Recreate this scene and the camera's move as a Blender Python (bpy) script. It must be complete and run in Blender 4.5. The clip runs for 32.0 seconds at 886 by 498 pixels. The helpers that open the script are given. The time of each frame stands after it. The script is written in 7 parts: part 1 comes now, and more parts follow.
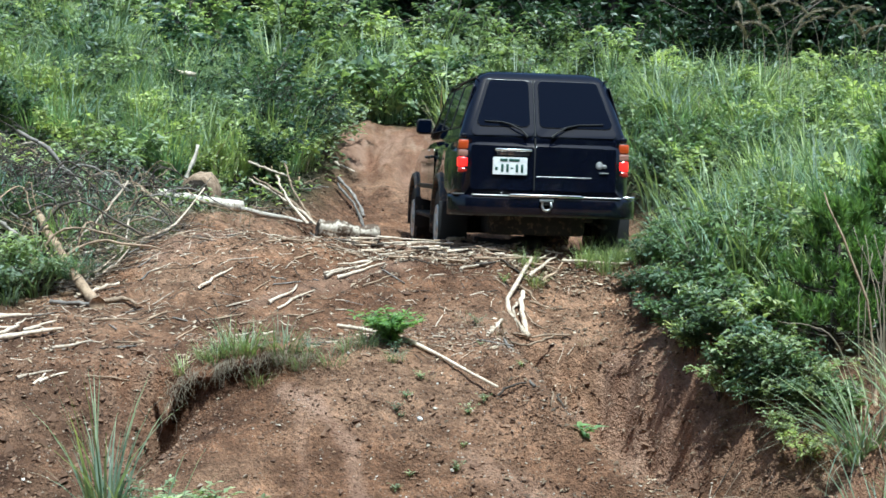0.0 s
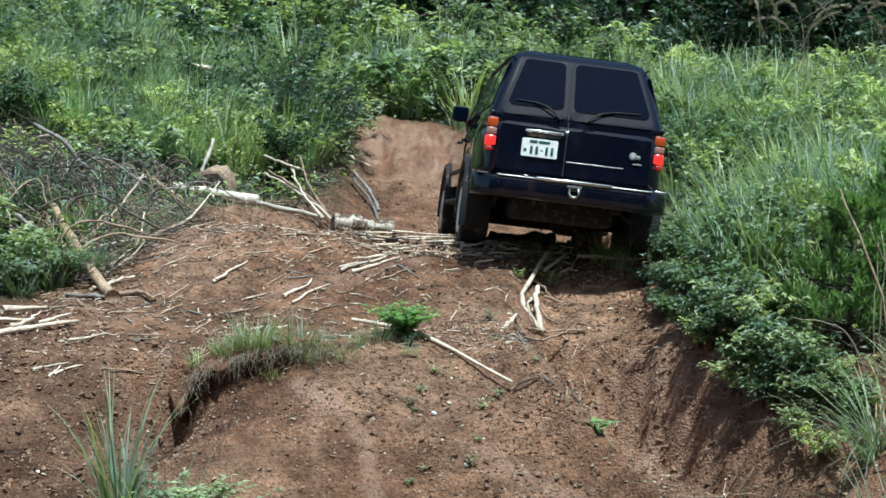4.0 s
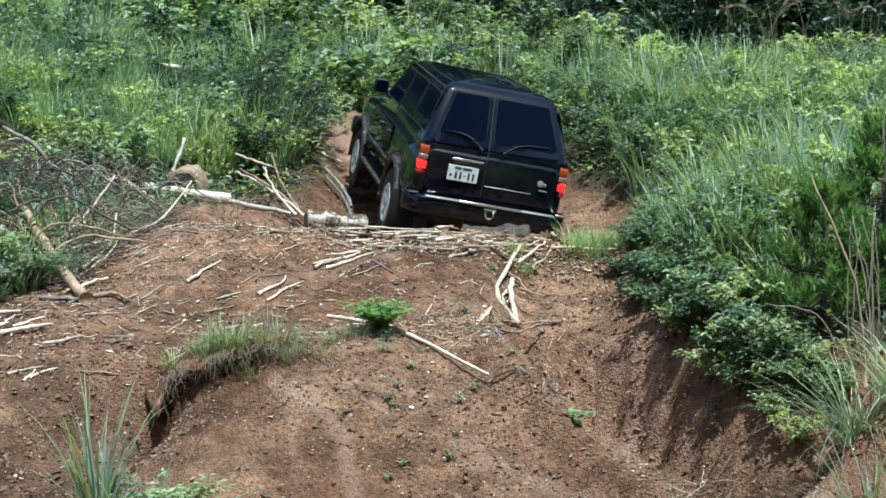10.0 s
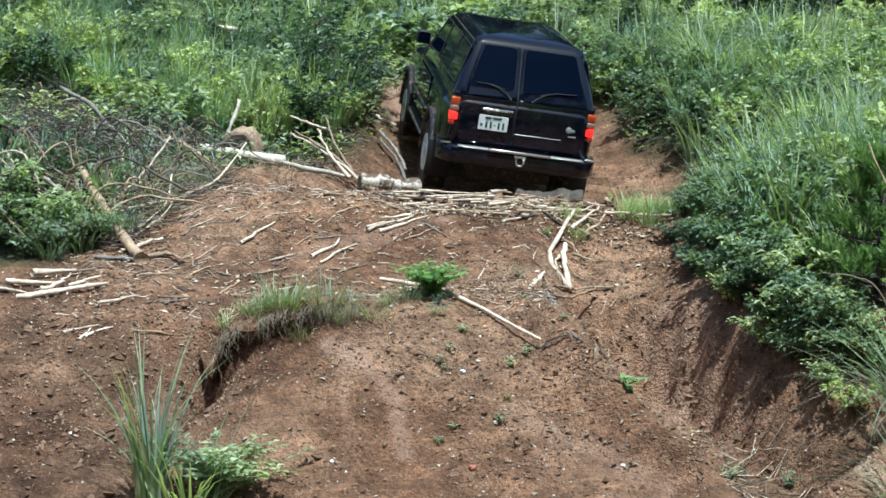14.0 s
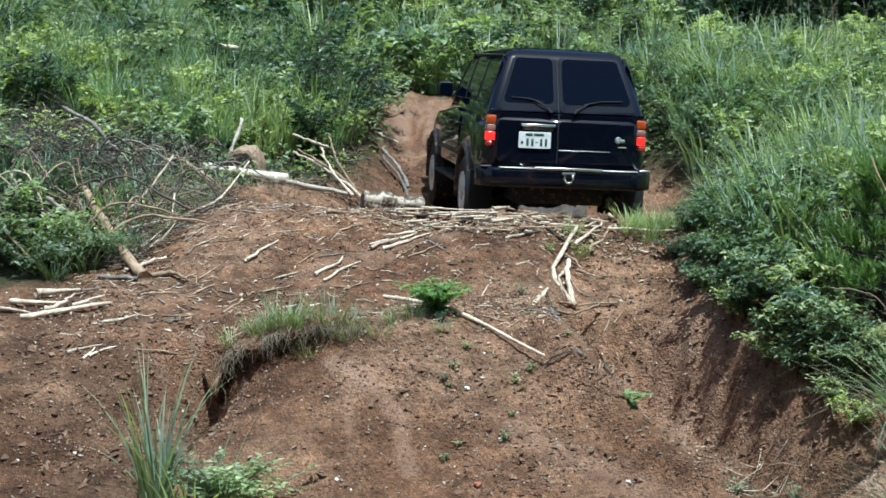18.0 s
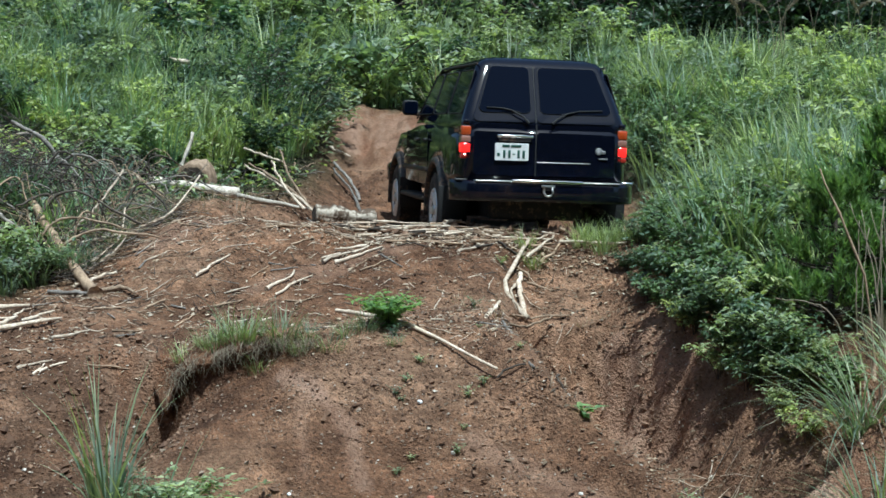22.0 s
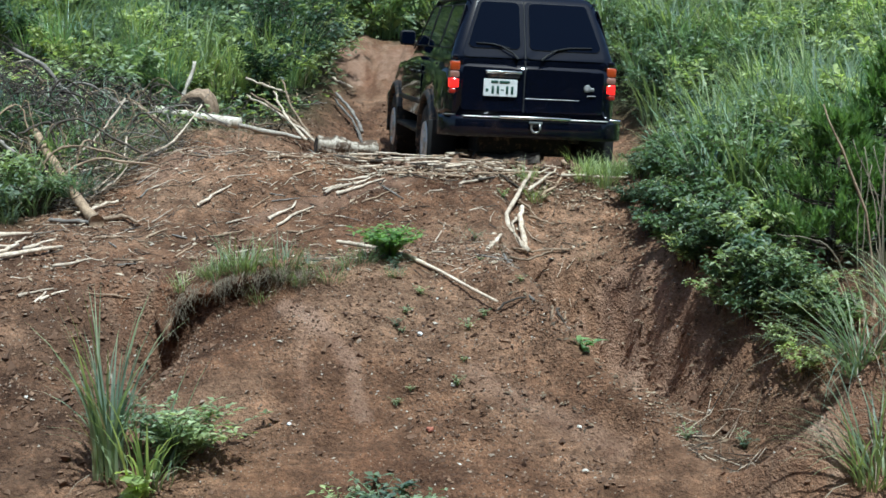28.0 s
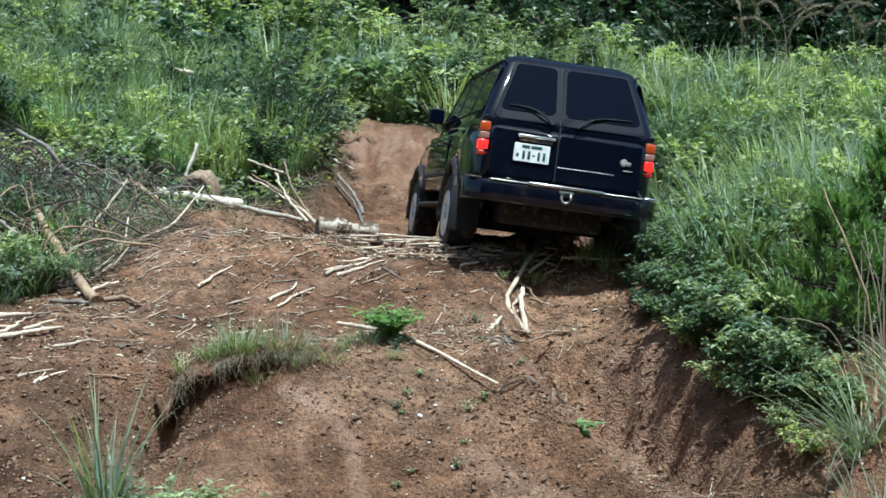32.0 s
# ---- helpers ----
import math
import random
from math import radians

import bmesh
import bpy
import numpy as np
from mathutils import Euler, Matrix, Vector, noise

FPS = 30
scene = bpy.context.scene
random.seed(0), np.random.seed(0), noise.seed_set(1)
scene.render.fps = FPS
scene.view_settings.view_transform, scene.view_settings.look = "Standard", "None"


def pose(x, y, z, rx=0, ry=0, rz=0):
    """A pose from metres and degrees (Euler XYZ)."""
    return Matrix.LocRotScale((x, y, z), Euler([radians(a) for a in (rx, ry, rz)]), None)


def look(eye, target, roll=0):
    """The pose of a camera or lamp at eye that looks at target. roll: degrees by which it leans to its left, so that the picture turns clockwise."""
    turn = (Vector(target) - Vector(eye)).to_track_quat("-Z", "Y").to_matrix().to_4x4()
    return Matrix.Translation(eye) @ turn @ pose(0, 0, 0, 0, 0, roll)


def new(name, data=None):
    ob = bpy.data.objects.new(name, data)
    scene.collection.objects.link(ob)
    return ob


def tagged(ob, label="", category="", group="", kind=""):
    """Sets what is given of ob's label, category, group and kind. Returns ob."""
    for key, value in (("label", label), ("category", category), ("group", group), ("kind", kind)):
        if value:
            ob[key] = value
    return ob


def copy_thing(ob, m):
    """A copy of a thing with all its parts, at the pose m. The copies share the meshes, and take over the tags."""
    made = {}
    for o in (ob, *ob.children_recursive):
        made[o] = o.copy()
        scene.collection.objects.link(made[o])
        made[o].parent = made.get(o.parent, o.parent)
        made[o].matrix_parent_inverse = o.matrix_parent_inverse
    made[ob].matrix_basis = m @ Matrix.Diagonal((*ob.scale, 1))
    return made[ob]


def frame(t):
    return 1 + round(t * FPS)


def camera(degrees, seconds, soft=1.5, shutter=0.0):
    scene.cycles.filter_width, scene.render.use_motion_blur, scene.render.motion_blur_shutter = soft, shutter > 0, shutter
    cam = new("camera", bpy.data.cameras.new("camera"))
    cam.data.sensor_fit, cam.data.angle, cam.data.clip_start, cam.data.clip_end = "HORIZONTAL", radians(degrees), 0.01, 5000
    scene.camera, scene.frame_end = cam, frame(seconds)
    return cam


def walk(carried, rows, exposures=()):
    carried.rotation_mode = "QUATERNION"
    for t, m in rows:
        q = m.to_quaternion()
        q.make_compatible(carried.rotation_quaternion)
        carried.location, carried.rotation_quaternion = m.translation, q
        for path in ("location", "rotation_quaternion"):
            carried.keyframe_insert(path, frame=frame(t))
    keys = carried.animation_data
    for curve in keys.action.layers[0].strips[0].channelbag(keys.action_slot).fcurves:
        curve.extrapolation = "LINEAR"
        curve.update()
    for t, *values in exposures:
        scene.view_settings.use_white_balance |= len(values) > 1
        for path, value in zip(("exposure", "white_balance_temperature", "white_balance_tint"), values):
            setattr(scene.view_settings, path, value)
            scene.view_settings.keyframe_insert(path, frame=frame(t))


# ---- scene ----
# a hand-held camera on the opposite bank, turning with the car
cam = camera(30, 32.0, soft=1.6)
cam_rows = [
    (0, pose(0, 0, 1.73, 84.89, -0.77, 1.25)),
    (0.5, pose(0, 0, 1.73, 85.12, -1.12, 1.45)),
    (1, pose(0, 0, 1.73, 84.97, -1.04, 1.70)),
    (1.5, pose(0, 0, 1.73, 84.72, -1.10, 1.75)),
    (2, pose(0, 0, 1.73, 84.77, -1.09, 1.88)),
    (2.5, pose(0, 0, 1.73, 84.91, -1.41, 1.83)),
    (3, pose(0, 0, 1.73, 84.73, -1.34, 1.94)),
    (3.5, pose(0, 0, 1.73, 84.69, -1.06, 1.86)),
    (5.5, pose(0, 0, 1.73, 84.85, -1.19, 1.45)),
    (6, pose(0, 0, 1.73, 85.21, -1.19, 0.75)),
    (6.5, pose(0, 0, 1.73, 85.53, -1.13, 0.27)),
    (7, pose(0, 0, 1.73, 85.64, -0.94, 0.13)),
    (7.5, pose(0, 0, 1.73, 85.42, -0.68, 0.24)),
    (8, pose(0, 0, 1.73, 85.03, -0.46, 0.31)),
    (8.5, pose(0, 0, 1.73, 85.08, -0.20, 0.07)),
    (9, pose(0, 0, 1.73, 85.00, -0.00, 0.00)),
    (9.5, pose(0, 0, 1.73, 84.81, -0.04, 0.33)),
    (10, pose(0, 0, 1.73, 84.50, 0.21, 0.76)),
    (10.5, pose(0, 0, 1.73, 84.13, 0.27, 1.16)),
    (11, pose(0, 0, 1.73, 83.62, 0.14, 1.58)),
    (11.5, pose(0, 0, 1.73, 83.36, -0.17, 1.88)),
    (12, pose(0, 0, 1.73, 83.17, -0.27, 2.19)),
    (12.5, pose(0, 0, 1.73, 82.98, -0.03, 2.31)),
    (13, pose(0, 0, 1.73, 82.96, 0.14, 2.39)),
    (13.5, pose(0, 0, 1.73, 82.96, -0.15, 2.56)),
    (14, pose(0, 0, 1.73, 83.25, -0.24, 2.66)),
    (14.5, pose(0, 0, 1.73, 84.43, -0.48, 2.02)),
    (16.5, pose(0, 0, 1.73, 85.47, 0.45, 1.13)),
    (17, pose(0, 0, 1.73, 84.64, 0.33, 1.88)),
    (17.5, pose(0, 0, 1.73, 84.12, 0.14, 2.42)),
    (18, pose(0, 0, 1.73, 83.84, 0.18, 2.73)),
    (18.5, pose(0, 0, 1.73, 83.99, 0.48, 2.95)),
    (19, pose(0, 0, 1.73, 84.55, 0.52, 2.93)),
    (19.5, pose(0, 0, 1.73, 85.09, 0.73, 2.82)),
    (20, pose(0, 0, 1.73, 85.57, 0.53, 2.49)),
    (20.5, pose(0, 0, 1.73, 85.79, 0.26, 1.92)),
    (21, pose(0, 0, 1.73, 85.72, -0.30, 1.60)),
    (21.5, pose(0, 0, 1.73, 84.80, -0.33, 1.28)),
    (22, pose(0, 0, 1.73, 84.30, 0.25, 1.05)),
    (22.5, pose(0, 0, 1.73, 83.86, 0.24, 0.99)),
    (23, pose(0, 0, 1.73, 83.35, -0.01, 1.03)),
    (23.5, pose(0, 0, 1.73, 83.02, 0.24, 1.03)),
    (24, pose(0, 0, 1.73, 82.84, 0.36, 0.88)),
    (24.5, pose(0, 0, 1.73, 82.76, 0.26, 0.80)),
    (26.5, pose(0, 0, 1.73, 82.66, -0.02, 0.75)),
    (27, pose(0, 0, 1.73, 82.44, -0.04, 0.81)),
    (27.5, pose(0, 0, 1.73, 82.26, -0.13, 0.99)),
    (28, pose(0, 0, 1.73, 81.96, -0.34, 1.17)),
    (28.5, pose(0, 0, 1.73, 81.85, -0.40, 1.39)),
    (29, pose(0, 0, 1.73, 82.01, -0.23, 1.14)),
    (29.5, pose(0, 0, 1.73, 82.64, -0.51, 0.93)),
    (30, pose(0, 0, 1.73, 84.50, -0.62, 0.71)),
    (30.5, pose(0, 0, 1.73, 85.11, -0.52, 0.87)),
    (31, pose(0, 0, 1.73, 85.03, -0.56, 0.95)),
    (31.5, pose(0, 0, 1.73, 84.71, -0.67, 1.08)),
    (32, pose(0, 0, 1.73, 84.79, -0.52, 1.21)),
]
EXPO = [(t, e, 5400, -4) for t, e in ((0, 0.64), (3.5, 0.52), (6, 0.32), (7, 0.66), (9, 0.50), (11, 0.72), (14, 0.65), (19, 0.41), (21, 0.28), (24, 0.15), (28, 0.25), (29, 0.21), (30, 0.17), (31, 0.44), (32, 0.46))]
walk(cam, cam_rows, exposures=EXPO)

# ---- sun and sky ----
SUN_ELEV, SUN_AZ = 71, 150      # degrees; azimuth clockwise from +y (ahead of the camera)
world = bpy.data.worlds.new("sky")
scene.world = world
world.use_nodes = True
wn = world.node_tree
sky = wn.nodes.new("ShaderNodeTexSky")
sky.sky_type, sky.sun_disc = "NISHITA", False
sky.sun_elevation, sky.sun_rotation = radians(SUN_ELEV), radians(SUN_AZ)
sky.dust_density = 3.0
wn.nodes["Background"].inputs["Strength"].default_value = 0.095
wn.links.new(sky.outputs[0], wn.nodes["Background"].inputs["Color"])
sun = new("sun", bpy.data.lights.new("sun", "SUN"))
sun.data.energy, sun.data.angle, sun.data.color = 5.0, radians(2.0), (1.0, 0.97, 0.91)
_s = Vector((math.sin(radians(SUN_AZ)) * math.cos(radians(SUN_ELEV)), math.cos(radians(SUN_AZ)) * math.cos(radians(SUN_ELEV)), math.sin(radians(SUN_ELEV))))
sun.matrix_world = look(_s * 50, (0, 0, 0))

# ---- materials ----
def nodemat(name, rough=0.8, metal=0.0, base=(0.5, 0.5, 0.5)):
    m = bpy.data.materials.new(name)
    m.use_nodes = True
    b = m.node_tree.nodes["Principled BSDF"]
    b.inputs["Roughness"].default_value, b.inputs["Metallic"].default_value = rough, metal
    b.inputs["Base Color"].default_value = (*base, 1)
    return m, m.node_tree, b


def nod(nt, kind, **props):
    n = nt.nodes.new(kind)
    for k, v in props.items():
        if k in n.inputs:
            n.inputs[k].default_value = v
        else:
            n.inputs[k.replace("_", " ")].default_value = v
    return n


def noise_tex(nt, scale, detail=6, rough=0.6, coord=None):
    n = nod(nt, "ShaderNodeTexNoise", Scale=scale, Detail=detail, Roughness=rough)
    if coord:
        nt.links.new(coord, n.inputs["Vector"])
    return n


def ramp(nt, fac, stops):
    r = nt.nodes.new("ShaderNodeValToRGB")
    e = r.color_ramp.elements
    while len(e) < len(stops):
        e.new(0.5)
    for el, (p, c) in zip(e, stops):
        el.position, el.color = p, (*c, 1)
    nt.links.new(fac, r.inputs["Fac"])
    return r


def mix(nt, fac, a, b, mode="MIX"):
    n = nt.nodes.new("ShaderNodeMix")
    n.data_type, n.blend_type = "RGBA", mode
    for sock, v in ((n.inputs["Factor"], fac), (n.inputs["A"], a), (n.inputs["B"], b)):
        sock = {"Factor": n.inputs[0], "A": n.inputs[6], "B": n.inputs[7]}[sock.name] if sock.name in ("A", "B", "Factor") else sock
        if isinstance(v, (int, float)):
            sock.default_value = v
        elif isinstance(v, tuple):
            sock.default_value = (*v, 1)
        else:
            nt.links.new(v, sock)
    return n.outputs[2]


def bump(nt, b, height, strength=0.5, dist=0.02):
    n = nod(nt, "ShaderNodeBump", Strength=strength, Distance=dist)
    nt.links.new(height, n.inputs["Height"])
    nt.links.new(n.outputs[0], b.inputs["Normal"])


def make_dirt():
    m, nt, b = nodemat("red_dirt", 0.95)
    co = nt.nodes.new("ShaderNodeTexCoord").outputs["Object"]
    big, mid, fine = noise_tex(nt, 0.55, 4, 0.6, co), noise_tex(nt, 3.5, 7, 0.65, co), noise_tex(nt, 26, 8, 0.7, co)
    c1 = ramp(nt, big.outputs[0], [(0.3, (0.130, 0.064, 0.035)), (0.48, (0.215, 0.116, 0.067)), (0.66, (0.315, 0.190, 0.120))])
    c2 = ramp(nt, mid.outputs[0], [(0.33, (0.50, 0.47, 0.45)), (0.5, (0.95, 0.95, 0.95)), (0.68, (1.45, 1.42, 1.38))])
    c3 = ramp(nt, fine.outputs[0], [(0.34, (0.45, 0.43, 0.41)), (0.52, (1.0, 1.0, 1.0)), (0.70, (1.5, 1.46, 1.42))])
    col = mix(nt, 1.0, c1.outputs[0], c2.outputs[0], "MULTIPLY")
    col = mix(nt, 0.85, col, c3.outputs[0], "MULTIPLY")
    # pale gravel specks
    vor = nod(nt, "ShaderNodeTexVoronoi", Scale=34.0)
    nt.links.new(co, vor.inputs["Vector"])
    speck = ramp(nt, vor.outputs["Distance"], [(0.0, (1, 1, 1)), (0.13, (1, 1, 1)), (0.2, (0, 0, 0))])
    sel = ramp(nt, mid.outputs[0], [(0.48, (0, 0, 0)), (0.6, (1, 1, 1))])
    sp = mix(nt, 1.0, speck.outputs[0], sel.outputs[0], "MULTIPLY")
    col = mix(nt, sp, col, (0.42, 0.34, 0.26))
    # tyre-dragged streaks up the mound, and red subsoil on the cut faces
    mp = nod(nt, "ShaderNodeMapping", Rotation=(0, 0, radians(-32)), Scale=(0.6, 4.2, 1.0))
    nt.links.new(co, mp.inputs["Vector"])
    st = noise_tex(nt, 1.6, 5, 0.6, mp.outputs[0])
    cs = ramp(nt, st.outputs[0], [(0.34, (0.46, 0.41, 0.38)), (0.5, (1.0, 1.0, 1.0)), (0.64, (1.5, 1.48, 1.48))])
    col = mix(nt, 0.45, col, cs.outputs[0], "MULTIPLY")
    # dirt colour multiplied darker where the patch mask is set
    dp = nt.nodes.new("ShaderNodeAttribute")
    dp.attribute_name = "dark_patch"
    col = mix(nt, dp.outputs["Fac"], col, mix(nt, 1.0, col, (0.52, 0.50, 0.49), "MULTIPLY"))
    rd = nt.nodes.new("ShaderNodeAttribute")
    rd.attribute_name = "redness"
    m2 = nod(nt, "ShaderNodeMapping", Scale=(3.6, 0.9, 1.2))
    nt.links.new(co, m2.inputs["Vector"])
    sv = noise_tex(nt, 1.5, 5, 0.6, m2.outputs[0])
    red = ramp(nt, sv.outputs[0], [(0.32, (0.185, 0.088, 0.050)), (0.5, (0.285, 0.155, 0.096)), (0.68, (0.42, 0.285, 0.200))])
    red = mix(nt, 0.6, red.outputs[0], c3.outputs[0], "MULTIPLY")
    col = mix(nt, rd.outputs["Fac"], col, red)
    # pale bands: polished by sliding wheels, and sunlight put into the gully wall
    wo = nt.nodes.new("ShaderNodeAttribute")
    wo.attribute_name = "worn_lit"
    pale = ramp(nt, mid.outputs[0], [(0.3, (0.205, 0.108, 0.068)), (0.6, (0.40, 0.255, 0.18))])
    col = mix(nt, wo.outputs["Fac"], col, pale.outputs[0])
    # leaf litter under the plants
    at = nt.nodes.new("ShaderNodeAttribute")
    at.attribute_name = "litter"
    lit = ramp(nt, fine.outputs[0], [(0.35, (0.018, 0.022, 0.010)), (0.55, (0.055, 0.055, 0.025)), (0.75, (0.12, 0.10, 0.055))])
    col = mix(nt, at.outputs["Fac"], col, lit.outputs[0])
    nt.links.new(col, b.inputs["Base Color"])
    b.inputs["Specular IOR Level"].default_value = 0.25
    h = mix(nt, 0.55, mid.outputs[0], fine.outputs[0])
    # crumbs and small clods
    cr = nod(nt, "ShaderNodeTexVoronoi", Scale=30.0, Detail=2.0, Roughness=0.7)
    nt.links.new(co, cr.inputs["Vector"])
    h = mix(nt, 0.32, h, cr.outputs["Distance"])
    bump(nt, b, h, 1.0, 0.075)
    return m


def make_leaf(name, lo, hi, trans=0.35, rough=0.55, patch=1.0):
    m, nt, b = nodemat(name, rough)
    info = nt.nodes.new("ShaderNodeNewGeometry")
    oi = nt.nodes.new("ShaderNodeObjectInfo")
    c = ramp(nt, info.outputs["Random Per Island"], [(0.0, lo), (1.0, hi)])
    hsv = nt.nodes.new("ShaderNodeHueSaturation")
    hsv.inputs["Saturation"].default_value = 0.88
    mr = nod(nt, "ShaderNodeMapRange", To_Min=0.75, To_Max=1.2)
    nt.links.new(oi.outputs["Random"], mr.inputs["Value"])
    nt.links.new(mr.outputs[0], hsv.inputs["Value"])
    # whole patches of growth are yellower or bluer than their neighbours
    po = noise_tex(nt, 0.85, 3, 0.6, info.outputs["Position"])
    pc = ramp(nt, po.outputs[0], [(0.36, (0.66, 0.74, 0.88)), (0.5, (1.05, 1.05, 1.0)), (0.63, (1.48, 1.40, 0.94))])
    c = mix(nt, patch, c.outputs[0], pc.outputs[0], "MULTIPLY")
    nt.links.new(c, hsv.inputs["Color"])
    nt.links.new(hsv.outputs[0], b.inputs["Base Color"])
    tr = nt.nodes.new("ShaderNodeBsdfTranslucent")
    tc = mix(nt, 1.0, hsv.outputs[0], (1.40, 1.5, 0.68), "MULTIPLY")
    nt.links.new(tc, tr.inputs["Color"])
    mx = nod(nt, "ShaderNodeMixShader", Fac=trans)
    nt.links.new(b.outputs[0], mx.inputs[1])
    nt.links.new(tr.outputs[0], mx.inputs[2])
    nt.links.new(mx.outputs[0], nt.nodes["Material Output"].inputs["Surface"])
    return m


def make_wood(name, lo, hi, rough=0.8, scale=14, span=(0.32, 0.62)):
    m, nt, b = nodemat(name, rough)
    co = nt.nodes.new("ShaderNodeTexCoord").outputs["Object"]
    oi = nt.nodes.new("ShaderNodeObjectInfo")
    n1, n2 = noise_tex(nt, scale, 6, 0.65, co), noise_tex(nt, scale * 5, 4, 0.6, co)
    c = ramp(nt, n1.outputs[0], [(span[0], lo), (span[1], hi)])
    d = ramp(nt, n2.outputs[0], [(0.35, (0.6, 0.57, 0.53)), (0.6, (1.05, 1.05, 1.05))])
    col = mix(nt, 0.8, c.outputs[0], d.outputs[0], "MULTIPLY")
    hsv = nt.nodes.new("ShaderNodeHueSaturation")
    mr = nod(nt, "ShaderNodeMapRange", To_Min=0.7, To_Max=1.15)
    nt.links.new(oi.outputs["Random"], mr.inputs["Value"])
    nt.links.new(mr.outputs[0], hsv.inputs["Value"])
    nt.links.new(col, hsv.inputs["Color"])
    nt.links.new(hsv.outputs[0], b.inputs["Base Color"])
    bump(nt, b, n2.outputs[0], 0.5, 0.01)
    return m


DIRT = make_dirt()
LEAF_MID = make_leaf("leaf_mid_green", (0.080, 0.130, 0.076), (0.260, 0.325, 0.195), 0.40, 0.46)
LEAF_LIGHT = make_leaf("leaf_yellow_green", (0.150, 0.205, 0.090), (0.42, 0.48, 0.26), 0.40, 0.46)
LEAF_DARK = make_leaf("leaf_dark_green", (0.020, 0.052, 0.026), (0.075, 0.135, 0.070), 0.32, 0.46)
LEAF_DEEP = make_leaf("leaf_deep_green", (0.045, 0.088, 0.045), (0.155, 0.225, 0.120), 0.36, 0.46)
# woods foliage, its colour darkened to stand for the forest shade
LEAF_WOODS_SHADED = make_leaf("shaded_woods_leaf", (0.014, 0.036, 0.018), (0.05, 0.095, 0.045), 0.3, 0.4)
GRASS = make_leaf("grass_blade", (0.13, 0.185, 0.095), (0.31, 0.37, 0.205), 0.38, 0.46)
GRASS_DEEP = make_leaf("grass_blade_deep_green", (0.065, 0.125, 0.070), (0.175, 0.25, 0.145), 0.36, 0.46)
# darker copy of BARK with the shade of the woods in its colour
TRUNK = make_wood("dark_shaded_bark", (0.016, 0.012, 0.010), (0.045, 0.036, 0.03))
GRASS_BLUE = make_leaf("grass_blade_blue_green", (0.09, 0.17, 0.115), (0.25, 0.35, 0.26), 0.33, 0.46)
NEEDLE = make_leaf("needle_green", (0.11, 0.235, 0.06), (0.29, 0.43, 0.14), 0.5, 0.45, 0.0)
GRASS_PALE = make_leaf("grass_blade_pale_green", (0.20, 0.27, 0.15), (0.40, 0.47, 0.29), 0.38, 0.42)
STRAW = make_leaf("dry_straw", (0.17, 0.13, 0.085), (0.36, 0.29, 0.20), 0.2, 0.6, 0.0)
WOOD_WHITE = make_wood("bleached_white_wood", (0.44, 0.37, 0.29), (0.76, 0.69, 0.60))
WOOD_PALE = make_wood("barkless_pale_wood", (0.40, 0.30, 0.215), (0.76, 0.64, 0.51))
WOOD_TAN = make_wood("tan_dead_wood", (0.20, 0.132, 0.085), (0.45, 0.325, 0.22))
WOOD_GREY = make_wood("weathered_grey_wood", (0.11, 0.095, 0.085), (0.31, 0.275, 0.245))
BARK = make_wood("brown_bark", (0.035, 0.026, 0.02), (0.11, 0.085, 0.065))
BARK_PATCHY = make_wood("patchy_pale_bark", (0.13, 0.085, 0.055), (0.64, 0.56, 0.46), 0.85, 9, (0.47, 0.55))

# ---- the plan of the ground ----
def curve(x, px, py):
    """A smooth line through a few points of a profile."""
    px, py, x = np.array(px, float), np.array(py, float), np.asarray(x, float)
    s = np.gradient(py, px)
    i = np.clip(np.searchsorted(px, x) - 1, 0, len(px) - 2)
    h = px[i + 1] - px[i]
    u = np.clip((x - px[i]) / h, 0, 1)
    return ((1 + 2 * u) * (1 - u) ** 2 * py[i] + u * (1 - u) ** 2 * h * s[i] + u * u * (3 - 2 * u) * py[i + 1] + u * u * (u - 1) * h * s[i + 1])


def sstep(a, b, x):
    u = np.clip((x - a) / (b - a), 0, 1)
    return u * u * (3 - 2 * u)


PROFILE_Y = (-2000, -40, -5, 2, 5, 8, 9.6, 10.5, 11.4, 12.1, 12.7, 13.4, 14.2, 15.0, 15.5, 15.9, 16.4, 16.9, 18.3, 19.4, 20.3, 21.2, 22.3, 23.4, 24.5, 25.6, 28, 34, 38, 46, 60, 200, 2000)
PROFILE_Z = (-3, -2, 0.05, 0.05, -1.2, -1.95, -1.75, -1.42, -1.02, -0.62, -0.37, -0.24, -0.10, 0.15, 0.29, 0.25, 0.10, 0.0, -0.06, -0.03, 0.05, 0.24, 0.52, 0.85, 1.12, 1.30, 1.46, 1.64, 1.9, 2.8, 6.0, 30, 160)


def lane(y):
    """The middle of the wheel tracks."""
    return 0.45 - 0.227 * (y - 16)


